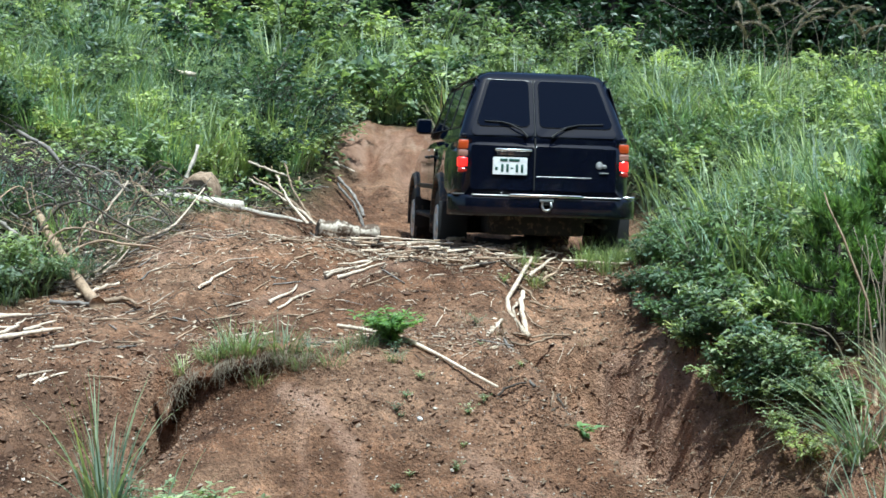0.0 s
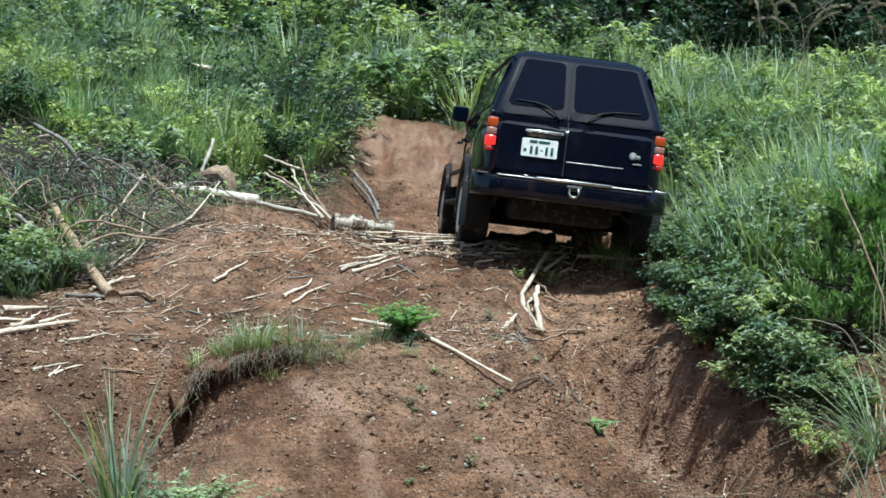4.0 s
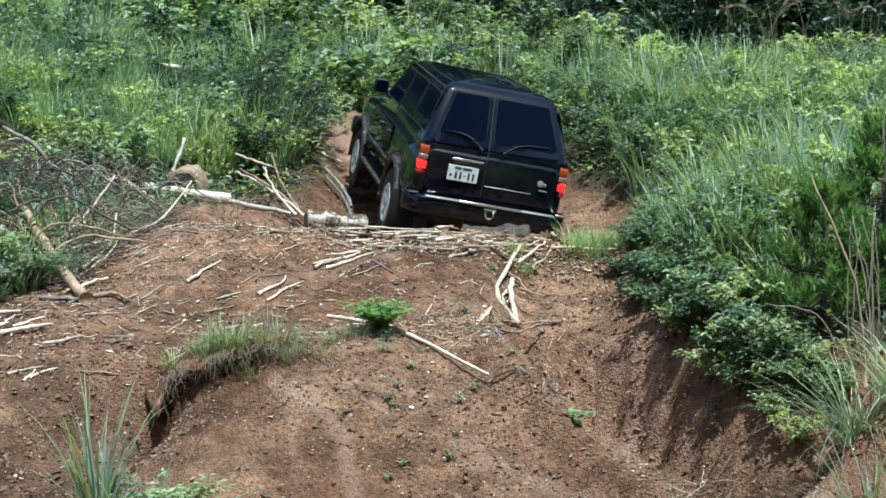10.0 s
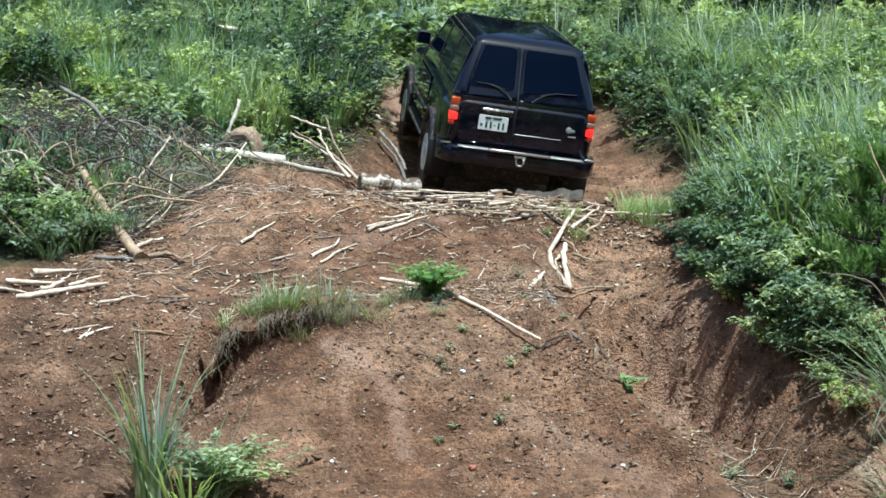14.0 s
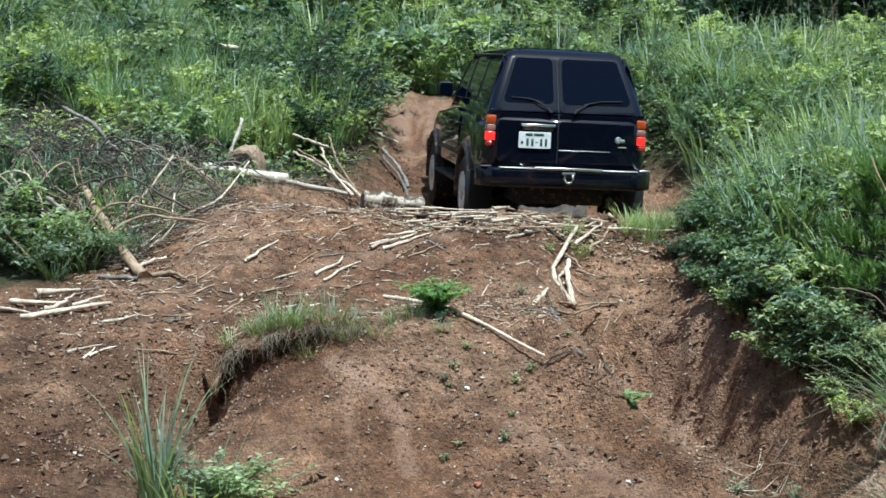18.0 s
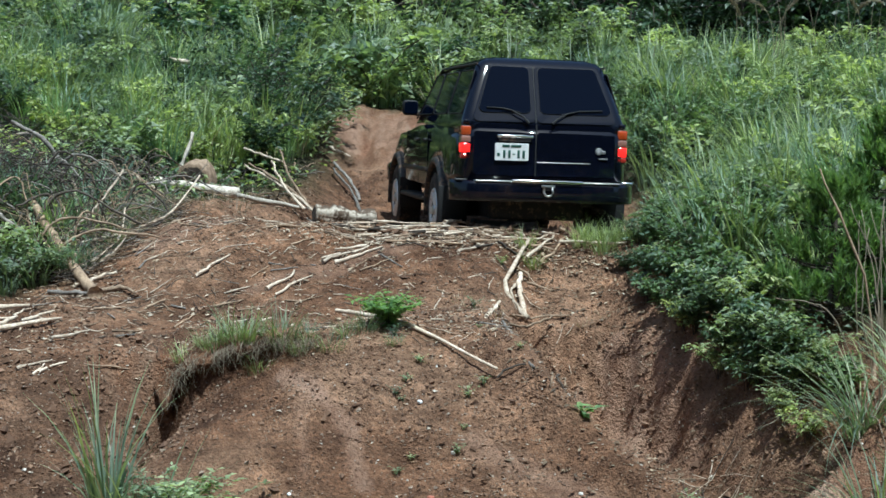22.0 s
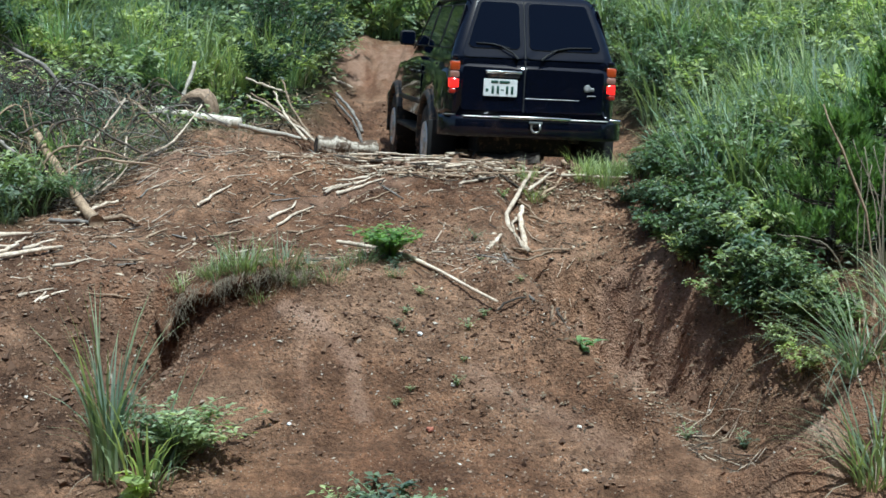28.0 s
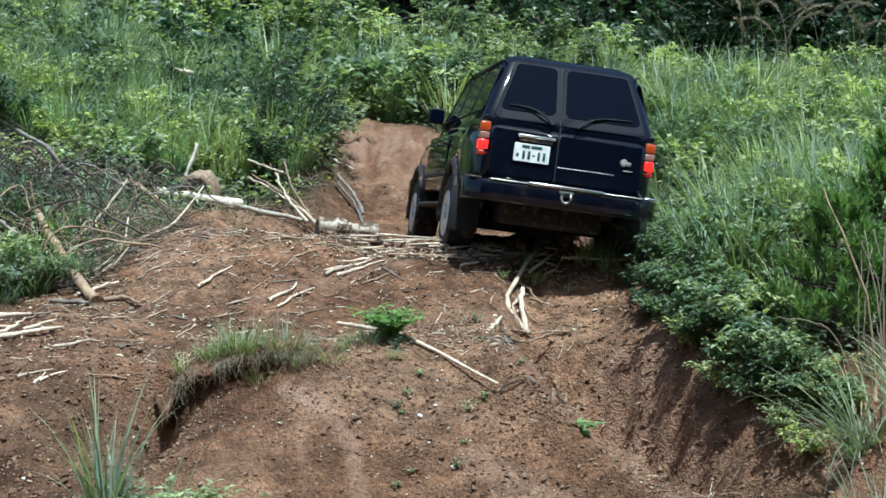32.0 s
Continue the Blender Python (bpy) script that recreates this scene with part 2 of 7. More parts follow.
def ground_z(x, y):
    x, y = np.asarray(x, float), np.asarray(y, float)
    z = curve(y, PROFILE_Y, PROFILE_Z)
    # the wheel tracks lean to the right, the left bank rises beside them
    u = x - lane(y)
    lean = sstep(15.6, 16.4, y) * (1 - sstep(25, 28, y))
    z = z - 0.055 * np.clip(u, -1.5, 1.3) * lean
    left = curve(y, (0, 12, 14, 16, 17.2, 18.2, 20, 22, 24, 30, 60), (-7, -6.2, -4.7, -3.3, -2.3, -1.55, -1.4, -1.5, -2.1, -4.2, -6))
    d = np.maximum(left - x, 0)
    amount = sstep(12.5, 15.5, y) * (1 - 0.45 * sstep(24, 34, y))
    z = z + amount * (0.22 * sstep(0, 0.9, d) + 0.13 * np.minimum(d, 9) + 0.30 * sstep(2.2, 4.5, d))
    # the right bank, under the thicket
    right = curve(y, (0, 9, 10.5, 11.3, 12.2, 13.6, 15, 16.5, 18, 19.5, 21, 22.5, 24, 26, 60), (1.8, 1.65, 1.9, 2.25, 2.45, 2.25, 1.75, 1.75, 1.95, 2.1, 1.6, 1.0, 0.7, 0.6, 1.8))
    d = np.maximum(x - right, 0)
    rise = curve(y, (-2000, 6, 8, 10.5, 11.5, 12.6, 14, 15.5, 17, 19, 21, 24, 30, 60, 2000), (0, 0, 0.1, 0.78, 0.66, 0.42, 0.26, 0.14, 0.36, 0.66, 0.72, 0.48, 0.12, 0, 0))
    z = z + rise * sstep(0, 1.5, d) + 0.05 * np.minimum(d, 9) * sstep(7.5, 10.5, y) * (1 - 0.85 * sstep(22, 32, y))
    # the washed-out gully beside the mound: a shelf, a steep wall that curls round to the right, a floor
    shelf = curve(np.clip(y, 12.6, 16.3), (12.6, 13.6, 14.2, 15.2, 15.9, 16.3), (0, 0.30, 0.35, 0.26, 0.05, 0)) * sstep(0.12, 0.62, x) * (1 - sstep(1.15, 1.9, x))
    floor = curve(np.clip(y, 9.8, 15), (9.8, 10.6, 11.2, 11.7, 12.3, 13, 14, 15), (0, 0.10, 0.36, 0.62, 0.86, 1.02, 1.10, 1.08))
    wall_y = curve(np.clip(x, 0.2, 2.6), (0.2, 0.55, 0.85, 1.2, 1.5, 1.8, 2.05, 2.2, 2.6), (14.1, 14.45, 14.38, 14.28, 14.1, 13.78, 13.4, 13.1, 12.2))
    lead = curve(np.clip(x, 0.2, 2.6), (0.2, 0.9, 1.4, 1.8, 2.05, 2.3, 2.6), (0.4, 0.1, 0.4, 1.0, 1.4, 1.8, 2.2))
    ridge_x = curve(np.clip(y, 10.2, 15), (10.2, 11, 11.5, 12, 12.5, 13, 14, 15), (1.95, 1.48, 1.08, 0.74, 0.50, 0.36, 0.34, 0.4))
    wob = 0.07 * np.sin(9 * x + 3 * y) + 0.05 * np.sin(23 * x - 7 * y)
    z = z - shelf - np.maximum(floor - shelf, 0) * sstep(0, 1, (wall_y + wob - y + 0.05) / ((0.58 + 0.45 * sstep(1.1, 1.8, x)) * np.sqrt(1 + lead ** 2))) * sstep(-0.03, 0.26, x + 0.4 * wob - ridge_x) * (y > 9.8)
    z = z + 0.15 * np.exp(-((x - ridge_x + 0.14) / 0.20) ** 2) * sstep(10.6, 11.4, y) * (1 - sstep(12.6, 13.6, y))
    # the brow of the mound, broken off below the grass, and the hollow left of it
    z = z + 0.16 * np.exp(-((x + 1.0) / 1.1) ** 2 - ((y - 12.75) / 0.55) ** 2)
    z = z - 0.30 * np.exp(-((x + 2.48) / 0.34) ** 2 - ((y - 12.3) / 0.8) ** 2)
    brow = 12.74 + 0.05 * np.sin(7 * x) + 0.03 * np.sin(19 * x)
    z = z - 0.22 * sstep(0.0, 0.12, brow - y) * sstep(11.5, 12.5, y) * sstep(-2.62, -2.36, x) * (1 - sstep(-1.75, -1.1, x))
    z = z - 0.36 * np.exp(-((x + 2.40) / 0.13) ** 2 - ((y - 12.60) / 0.20) ** 2)
    edge = -2.34 + 0.04 * np.sin(11 * y) + 0.03 * np.sin(29 * y)
    z = z - 0.24 * sstep(0, 0.09, edge - x) * (1 - sstep(0.25, 0.9, edge - x)) * sstep(11.6, 12.2, y) * (1 - sstep(12.72, 12.95, y))
    # the crest of the near bank on the right
    t = np.clip(((x - 1.75) * 1.0 + (y - 10.2) * 0.9) / 1.81, 0, 1.3)
    z = z + 0.48 * sstep(0, 0.35, t) * np.exp(-(np.hypot(x - 1.75 - t * 1.0, y - 10.2 - t * 0.9) / 0.34) ** 2)
    z = z + 0.15 * np.exp(-np.abs((x + 2.15) / 0.85) ** 4 - ((y - 15.4) / 0.8) ** 2)
    z = z + 0.24 * np.exp(-((x + 2.5) / 0.8) ** 2 - ((y - 17.1) / 1.0) ** 2)
    z = z + 0.20 * np.exp(-((x + 1.35) / 0.55) ** 2 - ((y - 16.9) / 0.75) ** 2)
    # dirt and sticks heaped up along the crest by the wheels
    z = z + 0.085 * np.exp(-((y - 16.0) / 0.26) ** 2) * sstep(-1.4, -0.9, x) * (1 - sstep(0.85, 1.2, x))
    return z


# ---- ground mesh: one sheet out to the horizon ----
def np_mesh(name, verts, faces, smooth=False):
    """A mesh from arrays: verts (n, 3), faces (m, 3) or (m, 4)."""
    me = bpy.data.meshes.new(name)
    verts, faces = np.asarray(verts, np.float32), np.asarray(faces, np.int32)
    m, k = faces.shape
    me.vertices.add(len(verts))
    me.vertices.foreach_set("co", verts.ravel())
    me.loops.add(m * k)
    me.loops.foreach_set("vertex_index", faces.ravel())
    me.polygons.add(m)
    me.polygons.foreach_set("loop_start", np.arange(0, m * k, k, dtype=np.int32))
    me.polygons.foreach_set("use_smooth", np.full(m, smooth))
    me.update(calc_edges=True)
    return me


def fbm(x, y, scale, octaves=4, seed=0):
    """Cheap smooth value noise for reliefs, in numpy."""
    out, amp, tot = np.zeros_like(x), 1.0, 0.0
    for o in range(octaves):
        u, v = x / scale * 2 ** o + 13.7 * o + seed, y / scale * 2 ** o - 7.1 * o + seed * 1.7
        iu, iv = np.floor(u).astype(np.int64), np.floor(v).astype(np.int64)
        fu, fv = u - iu, v - iv
        fu, fv = fu * fu * (3 - 2 * fu), fv * fv * (3 - 2 * fv)

        def h(a, b):
            n = (a * 374761393 + b * 668265263 + o * 974711 + 1013904223) & 0x7FFFFFFF
            n = ((n ^ (n >> 13)) * 1274126177) & 0x7FFFFFFF
            return ((n ^ (n >> 16)) & 0xFFFF) / 32767.5 - 1
        val = (h(iu, iv) * (1 - fu) + h(iu + 1, iv) * fu) * (1 - fv) + (h(iu, iv + 1) * (1 - fu) + h(iu + 1, iv + 1) * fu) * fv
        out, tot, amp = out + amp * val, tot + amp, amp * 0.5
    return out / tot


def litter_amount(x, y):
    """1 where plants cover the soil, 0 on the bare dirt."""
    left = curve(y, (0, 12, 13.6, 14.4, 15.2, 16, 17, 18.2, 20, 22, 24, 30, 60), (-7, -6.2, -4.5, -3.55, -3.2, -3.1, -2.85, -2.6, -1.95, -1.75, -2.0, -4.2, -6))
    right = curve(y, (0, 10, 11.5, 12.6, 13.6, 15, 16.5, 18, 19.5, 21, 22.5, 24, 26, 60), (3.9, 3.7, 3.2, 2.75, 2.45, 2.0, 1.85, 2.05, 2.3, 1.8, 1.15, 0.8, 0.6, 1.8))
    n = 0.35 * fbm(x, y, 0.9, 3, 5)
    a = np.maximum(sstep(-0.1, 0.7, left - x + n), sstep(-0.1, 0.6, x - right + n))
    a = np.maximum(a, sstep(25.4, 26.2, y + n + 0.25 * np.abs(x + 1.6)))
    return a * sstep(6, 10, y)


def worn_lit_amount(x, y):
    """Pale smooth bands: polished by sliding wheels; the gully wall lightened as if sunlit."""
    out = np.zeros_like(np.asarray(x, float))
    ragged = 0.05 * fbm(x, y, 0.18, 3, 9)
    for x0, y0, x1, y1, w, a in ((-1.45, 12.40, -1.13, 12.06, 0.07, 0.95), (-1.13, 12.06, -0.9, 11.8, 0.06, 0.85), (-0.9, 11.8, -0.80, 11.35, 0.05, 0.6), (-1.3, 12.2, -1.2, 11.4, 0.035, 0.3), (-1.75, 23.2, -1.85, 25.1, 0.12, 0.8), (-1.35, 23.4, -1.30, 25.0, 0.07, 0.7), (0.9, 14.0, 0.95, 13.5, 0.10, 0.7), (1.3, 14.0, 1.35, 13.5, 0.07, 0.7), (1.6, 13.7, 1.55, 13.2, 0.08, 0.65), (1.85, 13.2, 1.75, 12.8, 0.08, 0.5), (-1.2, 24.0, -1.1, 25.2, 0.10, 0.6), (-2.9, 15.2, -2.0, 16.1, 0.18, 0.6), (-1.9, 14.4, -0.6, 15.3, 0.12, 0.4), (0.0, 11.7, 1.0, 11.0, 0.10, 0.45), (1.2, 14.2, 1.35, 13.5, 0.12, 0.6), (1.5, 14.0, 1.7, 13.4, 0.10, 0.5), (-0.9, 22.5, -1.5, 24.9, 0.12, 0.4), (-1.9, 23.4, -2.1, 24.9, 0.10, 0.5)):
        dx, dy = x1 - x0, y1 - y0
        t = np.clip(((x - x0) * dx + (y - y0) * dy) / (dx * dx + dy * dy), 0, 1)
        d = np.hypot(x - x0 - t * dx, y - y0 - t * dy) + ragged
        out = np.maximum(out, a * (1 - sstep(0.5 * w, 1.6 * w, d)))
    return out


def red_amount(x, y):
    """Fresh red subsoil on the cut faces: the gully wall, the bank ahead, the near bank."""
    r = 1.3 * np.exp(-((x - 1.35) / 0.80) ** 2 - ((y - 13.55) / 0.80) ** 2) + 0.9 * np.exp(-((x + 1.4) / 1.5) ** 4 - ((y - 24) / 1.8) ** 4)
    r = r + 0.9 * np.exp(-((x - 2.3) / 0.5) ** 2 - ((y - 10.7) / 0.6) ** 2) + 0.6 * np.exp(-((x + 2.75) / 0.4) ** 2 - ((y - 12.9) / 0.5) ** 2)
    return np.clip(r * (0.75 + 0.8 * fbm(x, y * 0.3, 0.4, 3, 12)), 0, 1)


def dark_patch_amount(x, y):
    """Darker dirt at the foot of the mound, in the hollows and on the banks."""
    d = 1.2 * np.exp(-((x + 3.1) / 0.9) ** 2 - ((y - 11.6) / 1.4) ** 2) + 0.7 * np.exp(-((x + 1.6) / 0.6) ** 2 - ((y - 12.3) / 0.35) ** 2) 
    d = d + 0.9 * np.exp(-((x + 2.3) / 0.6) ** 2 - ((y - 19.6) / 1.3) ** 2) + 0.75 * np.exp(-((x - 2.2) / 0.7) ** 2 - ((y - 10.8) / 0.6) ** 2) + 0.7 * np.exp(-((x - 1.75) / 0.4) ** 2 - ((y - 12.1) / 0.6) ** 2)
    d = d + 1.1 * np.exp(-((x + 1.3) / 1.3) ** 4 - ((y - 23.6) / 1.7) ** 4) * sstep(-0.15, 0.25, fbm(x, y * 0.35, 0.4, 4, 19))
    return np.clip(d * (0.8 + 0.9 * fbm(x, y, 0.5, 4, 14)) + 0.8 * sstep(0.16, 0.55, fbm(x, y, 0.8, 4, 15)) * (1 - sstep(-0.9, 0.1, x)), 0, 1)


def surface_z(x, y):
    """The ground with its clods, ruts and washed furrows."""
    z = ground_z(x, y)
    near = sstep(6, 9, y) * (1 - sstep(30, 40, y))
    dirt = 1 - litter_amount(x, y)
    z = z + near * (0.055 * fbm(x, y, 0.9, 4, 1) + 0.042 * fbm(x, y, 0.17, 4, 2) * (0.4 + 0.6 * dirt) * (1 - 0.6 * worn_lit_amount(x, y)))
    # furrows that wheels dragged slantwise up the mound
    drag = np.exp(-np.abs((x + 1.5) / 1.5) ** 4 - np.abs((y - 14.6) / 1.5) ** 4)
    z = z + 0.085 * drag * fbm(0.80 * x - 0.60 * y, 0.14 * (0.60 * x + 0.80 * y), 0.24, 3, 6)
    face = np.exp(-np.abs((x + 0.4) / 1.6) ** 4 - np.abs((y - 11.6) / 0.9) ** 4)
    z = z + 0.035 * face * fbm(0.9 * x + 0.45 * y, 0.2 * y, 0.30, 3, 7)
    # furrows that rain washed down the gully wall and the red bank
    wall = np.exp(-((x - 1.3) / 0.8) ** 2 - ((y - 13.6) / 0.9) ** 2)
    z = z + 0.020 * wall * fbm(x + 0.35 * y, y * 0.5, 0.2, 4, 3)
    bank = np.exp(-((x + 1.3) / 1.5) ** 2 - ((y - 24) / 1.6) ** 2)
    z = z + 0.32 * bank * fbm(x, y * 0.18, 0.24, 4, 4)
    return z


def graded(lo, hi, step, far_lo, far_hi, grow=1.22):
    mid = np.arange(lo, hi + step / 2, step)
    out, s, v = [], step, hi
    while v < far_hi:
        s *= grow
        v += s
        out.append(v)
    neg, s, v = [], step, lo
    while v > far_lo:
        s *= grow
        v -= s
        neg.append(v)
    return np.concatenate([neg[::-1], mid, out])


def make_ground():
    xs, ys = graded(-5.6, 5.2, 0.042, -1500, 1500), graded(9.4, 26.5, 0.05, -1500, 1900, 1.12)
    X, Y = np.meshgrid(xs, ys)
    x, y = X.ravel(), Y.ravel()
    z = surface_z(x, y)
    nx, ny = len(xs), len(ys)
    i = np.arange(nx * ny).reshape(ny, nx)
    f = np.stack([i[:-1, :-1], i[:-1, 1:], i[1:, 1:], i[1:, :-1]], -1).reshape(-1, 4)
    me = np_mesh("ground", np.stack([x, y, z], 1), f, True)
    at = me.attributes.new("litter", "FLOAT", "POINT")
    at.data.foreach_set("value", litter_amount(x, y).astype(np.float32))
    at = me.attributes.new("worn_lit", "FLOAT", "POINT")
    at.data.foreach_set("value", worn_lit_amount(x, y).astype(np.float32))
    at = me.attributes.new("dark_patch", "FLOAT", "POINT")
    at.data.foreach_set("value", dark_patch_amount(x, y).astype(np.float32))
    at = me.attributes.new("redness", "FLOAT", "POINT")
    at.data.foreach_set("value", red_amount(x, y).astype(np.float32))
    me.materials.append(DIRT)
    return tagged(new("ground", me), "reddish brown dirt mound with ruts, gully and overgrown banks", "ground", kind="structure")


make_ground()

# ---- plant kit ----
def part(name, data, material, parent, label=""):
    """Links a mesh (or bmesh) as one object under a thing or a part."""
    if isinstance(data, bmesh.types.BMesh):
        me = bpy.data.meshes.new(name)
        data.to_mesh(me)
        data.free()
        data = me
    if material and not data.materials:
        data.materials.append(material)
    ob = new(name, data)
    ob.parent = parent
    return tagged(ob, label)


def tube(points, radii, sides=6, cap=True):
    """A tapered tube along points; arrays of verts and quads."""
    P = [Vector(p) for p in points]
    n = len(P)
    V, Fq = [], []
    up = Vector((0.31, 0.22, 0.93))
    for i in range(n):
        d = (P[min(i + 1, n - 1)] - P[max(i - 1, 0)]).normalized()
        a = d.cross(up)
        if a.length < 0.1:
            a = d.cross(Vector((1, 0, 0)))
        a.normalize()
        b = d.cross(a)
        for k in range(sides):
            w = 2 * math.pi * k / sides
            V.append(P[i] + (a * math.cos(w) + b * math.sin(w)) * radii[i])
    for i in range(n - 1):
        for k in range(sides):
            k2 = (k + 1) % sides
            Fq.append((i * sides + k, i * sides + k2, (i + 1) * sides + k2, (i + 1) * sides + k))
    if cap:
        for base in (0, (n - 1) * sides):
            c = len(V)
            V.append(sum((V[base + k] for k in range(sides)), Vector()) / sides)
            for k in range(0, sides):
                Fq.append((base + k, base + (k + 1) % sides, c, c))
    return V, Fq


def tubes_mesh(name, list_of, smooth=True):
    V, Fq = [], []
    for v, f in list_of:
        o = len(V)
        V += v
        Fq += [tuple(i + o for i in q) for q in f]
    me = bpy.data.meshes.new(name)
    me.from_pydata(V, [], [q if q[2] != q[3] else q[:3] for q in Fq])
    me.polygons.foreach_set("use_smooth", np.full(len(me.polygons), smooth))
    return me


def leaves_mesh(name, pos, axis, normal, length, width, fold=0.25):
    """Pointed oval leaves, each folded along its rib: 6 vertices, 4 triangles."""
    pos, axis, normal = (np.asarray(a, float) for a in (pos, axis, normal))
    n = len(pos)
    axis = axis / np.linalg.norm(axis, axis=1, keepdims=True)
    side = np.cross(axis, normal)
    side /= np.maximum(np.linalg.norm(side, axis=1, keepdims=True), 1e-6)
    nrm = np.cross(side, axis)
    L, W = length[:, None], width[:, None]
    droop = -nrm * L * 0.12
    v = np.stack([pos, pos + axis * L * 0.42 + side * W * 0.5 + nrm * W * fold, pos + axis * L * 0.5, pos + axis * L * 0.42 - side * W * 0.5 + nrm * W * fold, pos + axis * L + droop], 1).reshape(-1, 3)
    b = (np.arange(n) * 5)[:, None]
    f = np.concatenate([b + np.array([[0, 1, 2]]), b + np.array([[2, 1, 4]]), b + np.array([[0, 2, 3]]), b + np.array([[3, 2, 4]])])
    return np_mesh(name, v, f)


def blades(rng, n, base_r, length, width, lean=0.5, curl=1.0, segs=5):
    """Arching blades; arrays of verts and quads."""
    a = rng.uniform(0, 2 * np.pi, n)
    r = base_r * np.sqrt(rng.uniform(0, 1, n))
    L = length * rng.uniform(0.45, 1.0, n)
    w = width * rng.uniform(0.7, 1.2, n)
    out = a + rng.normal(0, 0.6, n)
    le = lean * rng.uniform(0.15, 1.0, n)
    cu = curl * rng.uniform(0.2, 1.0, n)
    d = np.stack([np.cos(out), np.sin(out), np.zeros(n)], 1)
    sd = np.stack([-np.sin(out), np.cos(out), np.zeros(n)], 1)
    p = np.stack([r * np.cos(a), r * np.sin(a), np.full(n, -0.03)], 1)
    V = []
    for k in range(segs + 1):
        t = k / segs
        ww = (w * (1 - t ** 1.6) * (0.6 + 0.4 * min(1, t * 4)) + 0.0006)[:, None]
        V += [p - sd * ww * 0.5, p + sd * ww * 0.5]
        ang = le + cu * t * 1.6
        st = (L / segs)[:, None]
        p = p + st * (d * np.sin(ang)[:, None] + np.array([[0, 0, 1.0]]) * np.cos(ang)[:, None])
    V = np.stack(V, 1).reshape(-1, 3)
    m = 2 * (segs + 1)
    b = (np.arange(n) * m)[:, None]
    f = np.concatenate([b + np.array([[2 * k, 2 * k + 1, 2 * k + 3, 2 * k + 2]]) for k in range(segs)])
    return V, f


def grass_clump(seed, n, base_r, length, width, lean, curl, mat, name="grass_clump", dry=0):
    rng = np.random.default_rng(seed)
    ob = new(name)
    V, f = blades(rng, n, base_r, length, width, lean, curl)
    tagged(part("blade_tuft", np_mesh("blade_tuft", V, f), mat, ob), kind="stuff")
    if dry:
        V, f = blades(rng, dry, base_r, length * 0.8, width * 0.8, lean * 1.5, curl * 1.4)
        tagged(part("dry_tuft", np_mesh("dry_tuft", V, f), STRAW, ob, "dry straw-coloured blades"), kind="stuff")
    return ob


def shrub(seed, h, spread, stems, leaves, leaf, mat, name="shrub", ratio=0.5, layered=0.5):
    """A shrub: arching stems with side twigs, leaves set along them."""
    rng = np.random.default_rng(seed)
    ob = new(name)
    tb, pos, ax = [], [], []
    per = max(1, leaves // (stems * 6))
    for s in range(stems):
        a = rng.uniform(0, 2 * np.pi)
        r0 = 0.12 * spread * rng.uniform(0, 1)
        hh, out = h * rng.uniform(0.55, 1.0), spread * rng.uniform(0.25, 1.0)
        bend = rng.uniform(1.2, 2.2)
        pts = []
        for k in range(6):
            t = k / 5
            pts.append(np.array([math.cos(a) * (r0 + out * t ** bend), math.sin(a) * (r0 + out * t ** bend), hh * (t - 0.22 * t ** 3 * bend * 0.5)]) + rng.normal(0, 0.02 * h, 3) * t - np.array([0, 0, 0.05 * (k == 0)]))
        tb.append(tube(pts, [0.010 * h * (1 - 0.8 * k / 5) + 0.0015 for k in range(6)], 4, False))
        for j in range(6):
            t = rng.uniform(0.22, 1.0)
            i = min(int(t * 5), 4)
            q = pts[i] + (pts[i + 1] - pts[i]) * (t * 5 - i)
            b = a + rng.normal(0, 1.1)
            tl = spread * rng.uniform(0.22, 0.55)
            dr = np.array([math.cos(b), math.sin(b), rng.uniform(-0.15, 0.9)])
            dr /= np.linalg.norm(dr)
            e = q + dr * tl
            tb.append(tube([q, (q + e) / 2 + np.array([0, 0, 0.03 * h]), e], [0.004 * h + 0.001, 0.003 * h, 0.0015], 3, False))
            tt = rng.uniform(0.05, 1.05, per)
            base = q + (e - q) * tt[:, None] + rng.normal(0, 0.035 * h ** 0.5, (per, 3))
            az = rng.uniform(0, 2 * np.pi, per)
            d = np.stack([np.cos(az), np.sin(az), rng.uniform(-0.5, 0.35, per)], 1) + dr * 0.7
            pos.append(base)
            ax.append(d)
    tagged(part("twig_frame", tubes_mesh("twig_frame", tb), BARK, ob), kind="stuff")
    pos, ax = np.concatenate(pos), np.concatenate(ax)
    nn = np.stack([rng.normal(0, layered, len(pos)), rng.normal(0, layered, len(pos)), np.ones(len(pos))], 1)
    L = leaf * rng.uniform(0.6, 1.2, len(pos))
    tagged(part("foliage", leaves_mesh("foliage", pos, ax, nn, L, L * ratio), mat, ob), kind="stuff")
    return ob


